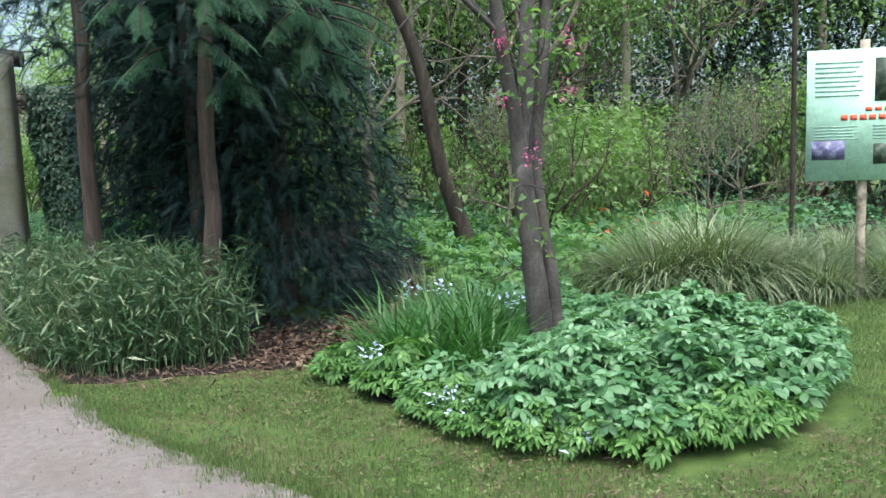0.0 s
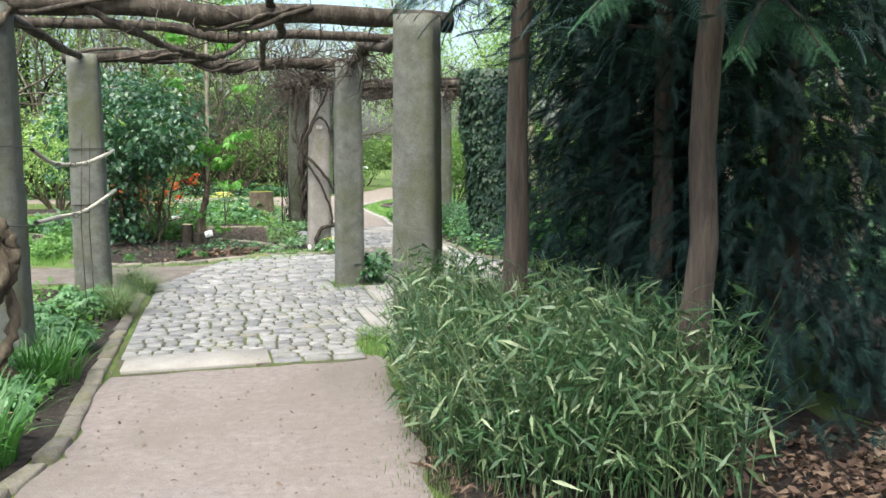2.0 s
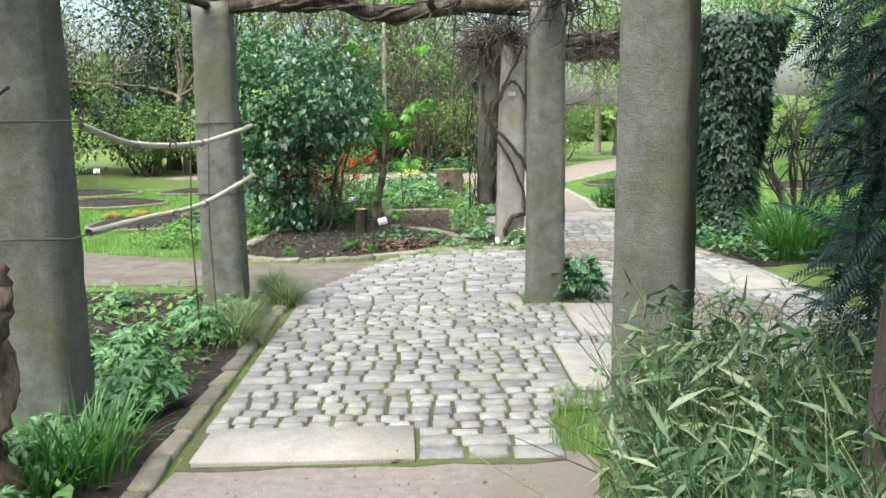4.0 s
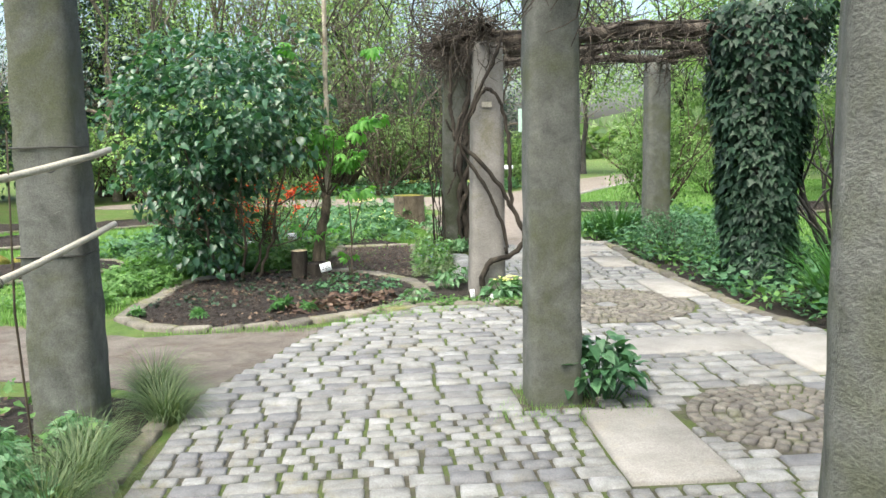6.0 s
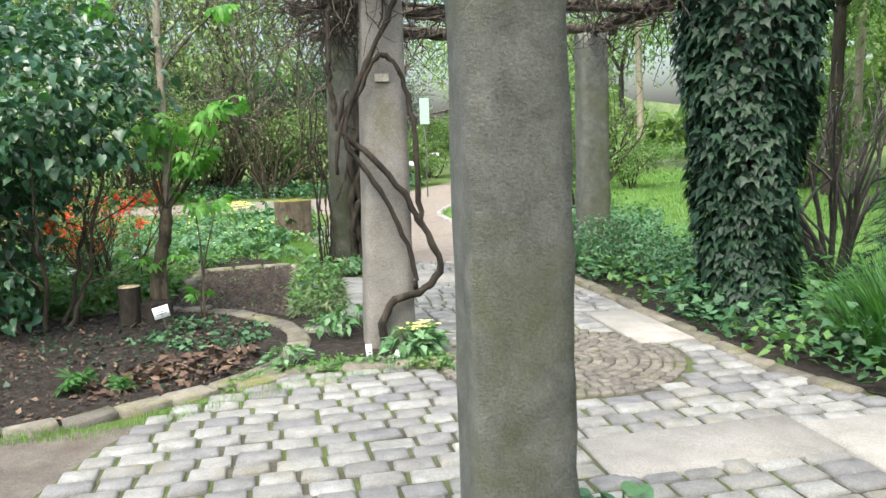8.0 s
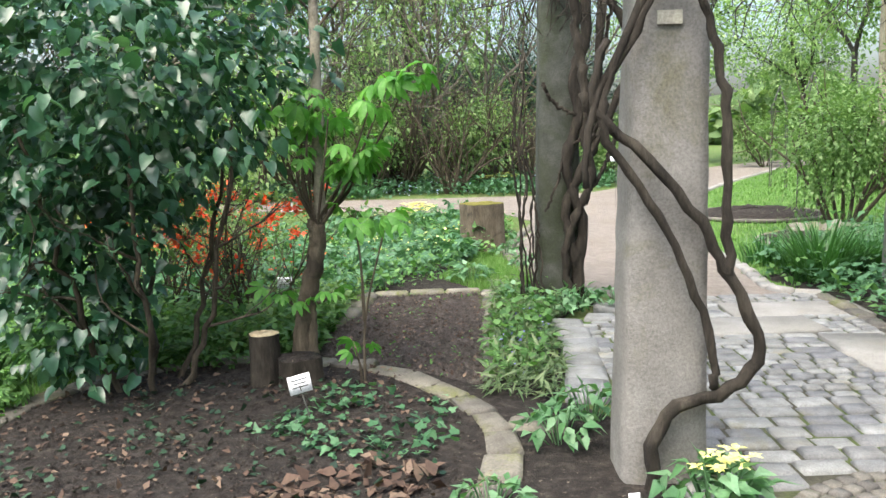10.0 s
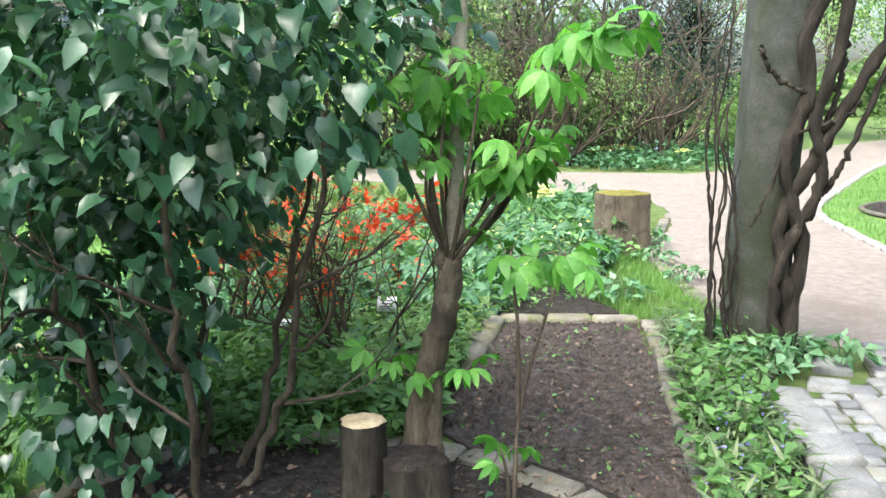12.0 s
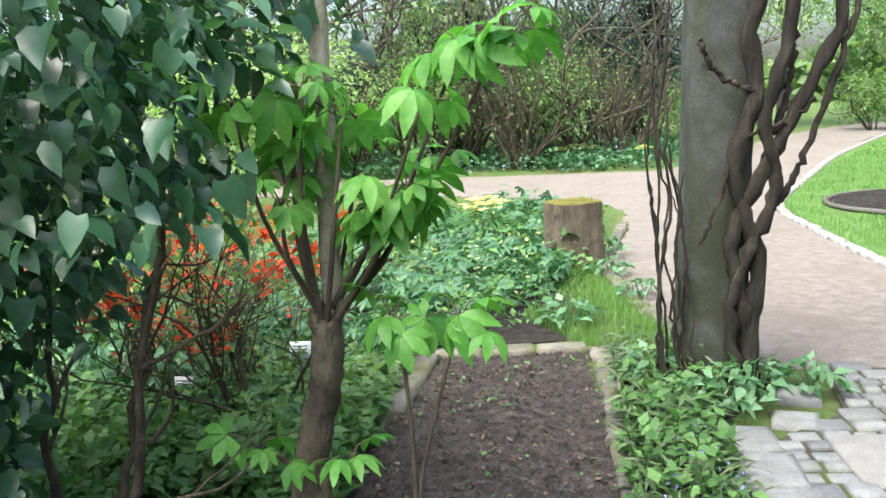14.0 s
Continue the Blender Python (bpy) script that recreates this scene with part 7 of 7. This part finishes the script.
for k in range(6):
    q, f = block(1.0, 1.0, 1.0, R(430 + k), 0.075)
    pool.append((q, f))
meshes = {}
for i, (u, v, w, d, turn) in enumerate(setts):
    hgt = 0.022 + rng.normal(0, 0.004)
    x, y, _ = loc(u, v)
    kk = int(rng.integers(6))
    q, f = pool[kk]
    q = np.column_stack([np.sign(q[:, 0]) * (np.abs(q[:, 0]) * w), np.sign(q[:, 1]) * (np.abs(q[:, 1]) * d), np.where(q[:, 2] < 0, -0.03, q[:, 2] * hgt)])
    if i in near:
        key = (kk, round(w / 0.02), round(d / 0.02), abs(w - 0.068) < 1e-6)
        if key not in meshes:
            meshes[key] = mesh_np("sett", q, [f])
            meshes[key].materials.append(M["cobble"] if abs(w - 0.068) < 1e-6 else M["sett"])
        ob = new("sett", meshes[key])
        ob.parent = pav
        ob.matrix_basis = pose(x, y, 0, rng.normal(0, 1.2), rng.normal(0, 1.2), math.degrees(ANG) + turn)
    else:
        t = ANG + radians(turn)
        c, s = math.cos(t), math.sin(t)
        (cob if abs(w - 0.068) < 1e-6 else rest).add(np.column_stack([x + q[:, 0] * c - q[:, 1] * s, y + q[:, 0] * s + q[:, 1] * c, q[:, 2]]), [f])
tagged(part("cobbles", cob, M["cobble"], pav), "small brown cobbles laid in rings", kind="stuff")
tagged(part("setts", rest, M["sett"], pav), "granite setts of the paved walk", kind="stuff")

# loose grit, leaves and bits on the gravel
rng = R(441)
p = fill_in(NEAR_PATH, 9000, rng)
p = p[(p[:, 1] > 0.5) & (p[:, 1] < 9.6)]
g = Geo()
tet = (np.array([(0, 0, 0.6), (0.5, 0.3, 0), (-0.5, 0.35, 0), (0.05, -0.55, 0)]), [np.array([(0, 1, 2), (0, 2, 3), (0, 3, 1)])])
az = rng.uniform(0, 6.28, len(p))
put_leaves(g, tet, np.column_stack([p, np.zeros(len(p))]), np.stack([np.cos(az), np.sin(az), np.zeros(len(p))], -1), np.array([0, 0, 1.0]) + np.zeros((len(p), 3)), rng.uniform(0.006, 0.022, len(p)) * (1 + 0.8 * (rng.random(len(p)) < 0.03)))
tagged(part("grit", g, M["sand"]), "loose grit on the gravel path", "gravel", kind="stuff")
for nm, poly, n, seed, mt in (("bed_clods", ROUND_BED, 5000, 443, "soil"), ("strip_clods", STRIP_BED, 4200, 444, "dry_soil")):
    rng = R(seed)
    p = fill_in(poly, n, rng)
    az = rng.uniform(0, 6.28, len(p))
    g = Geo()
    put_leaves(g, tet, np.column_stack([p, np.full(len(p), 0.006)]), np.stack([np.cos(az), np.sin(az), rng.normal(0, 0.2, len(p))], -1), np.array([0, 0, 1.0]) + rng.normal(0, 0.25, (len(p), 3)), 0.012 + 0.035 * rng.random(len(p)) ** 3)
    tagged(part(nm, g, M[mt]), "loose dark clods on the planting soil", "soil", kind="stuff")
carpet("path_leaves", "a few dry leaves and petals on the path", [(x, y) for x, y in NEAR_PATH if y > -3], 220, 442, OVATE, 0.04, "dead_leaf", 0.01, "leaves")
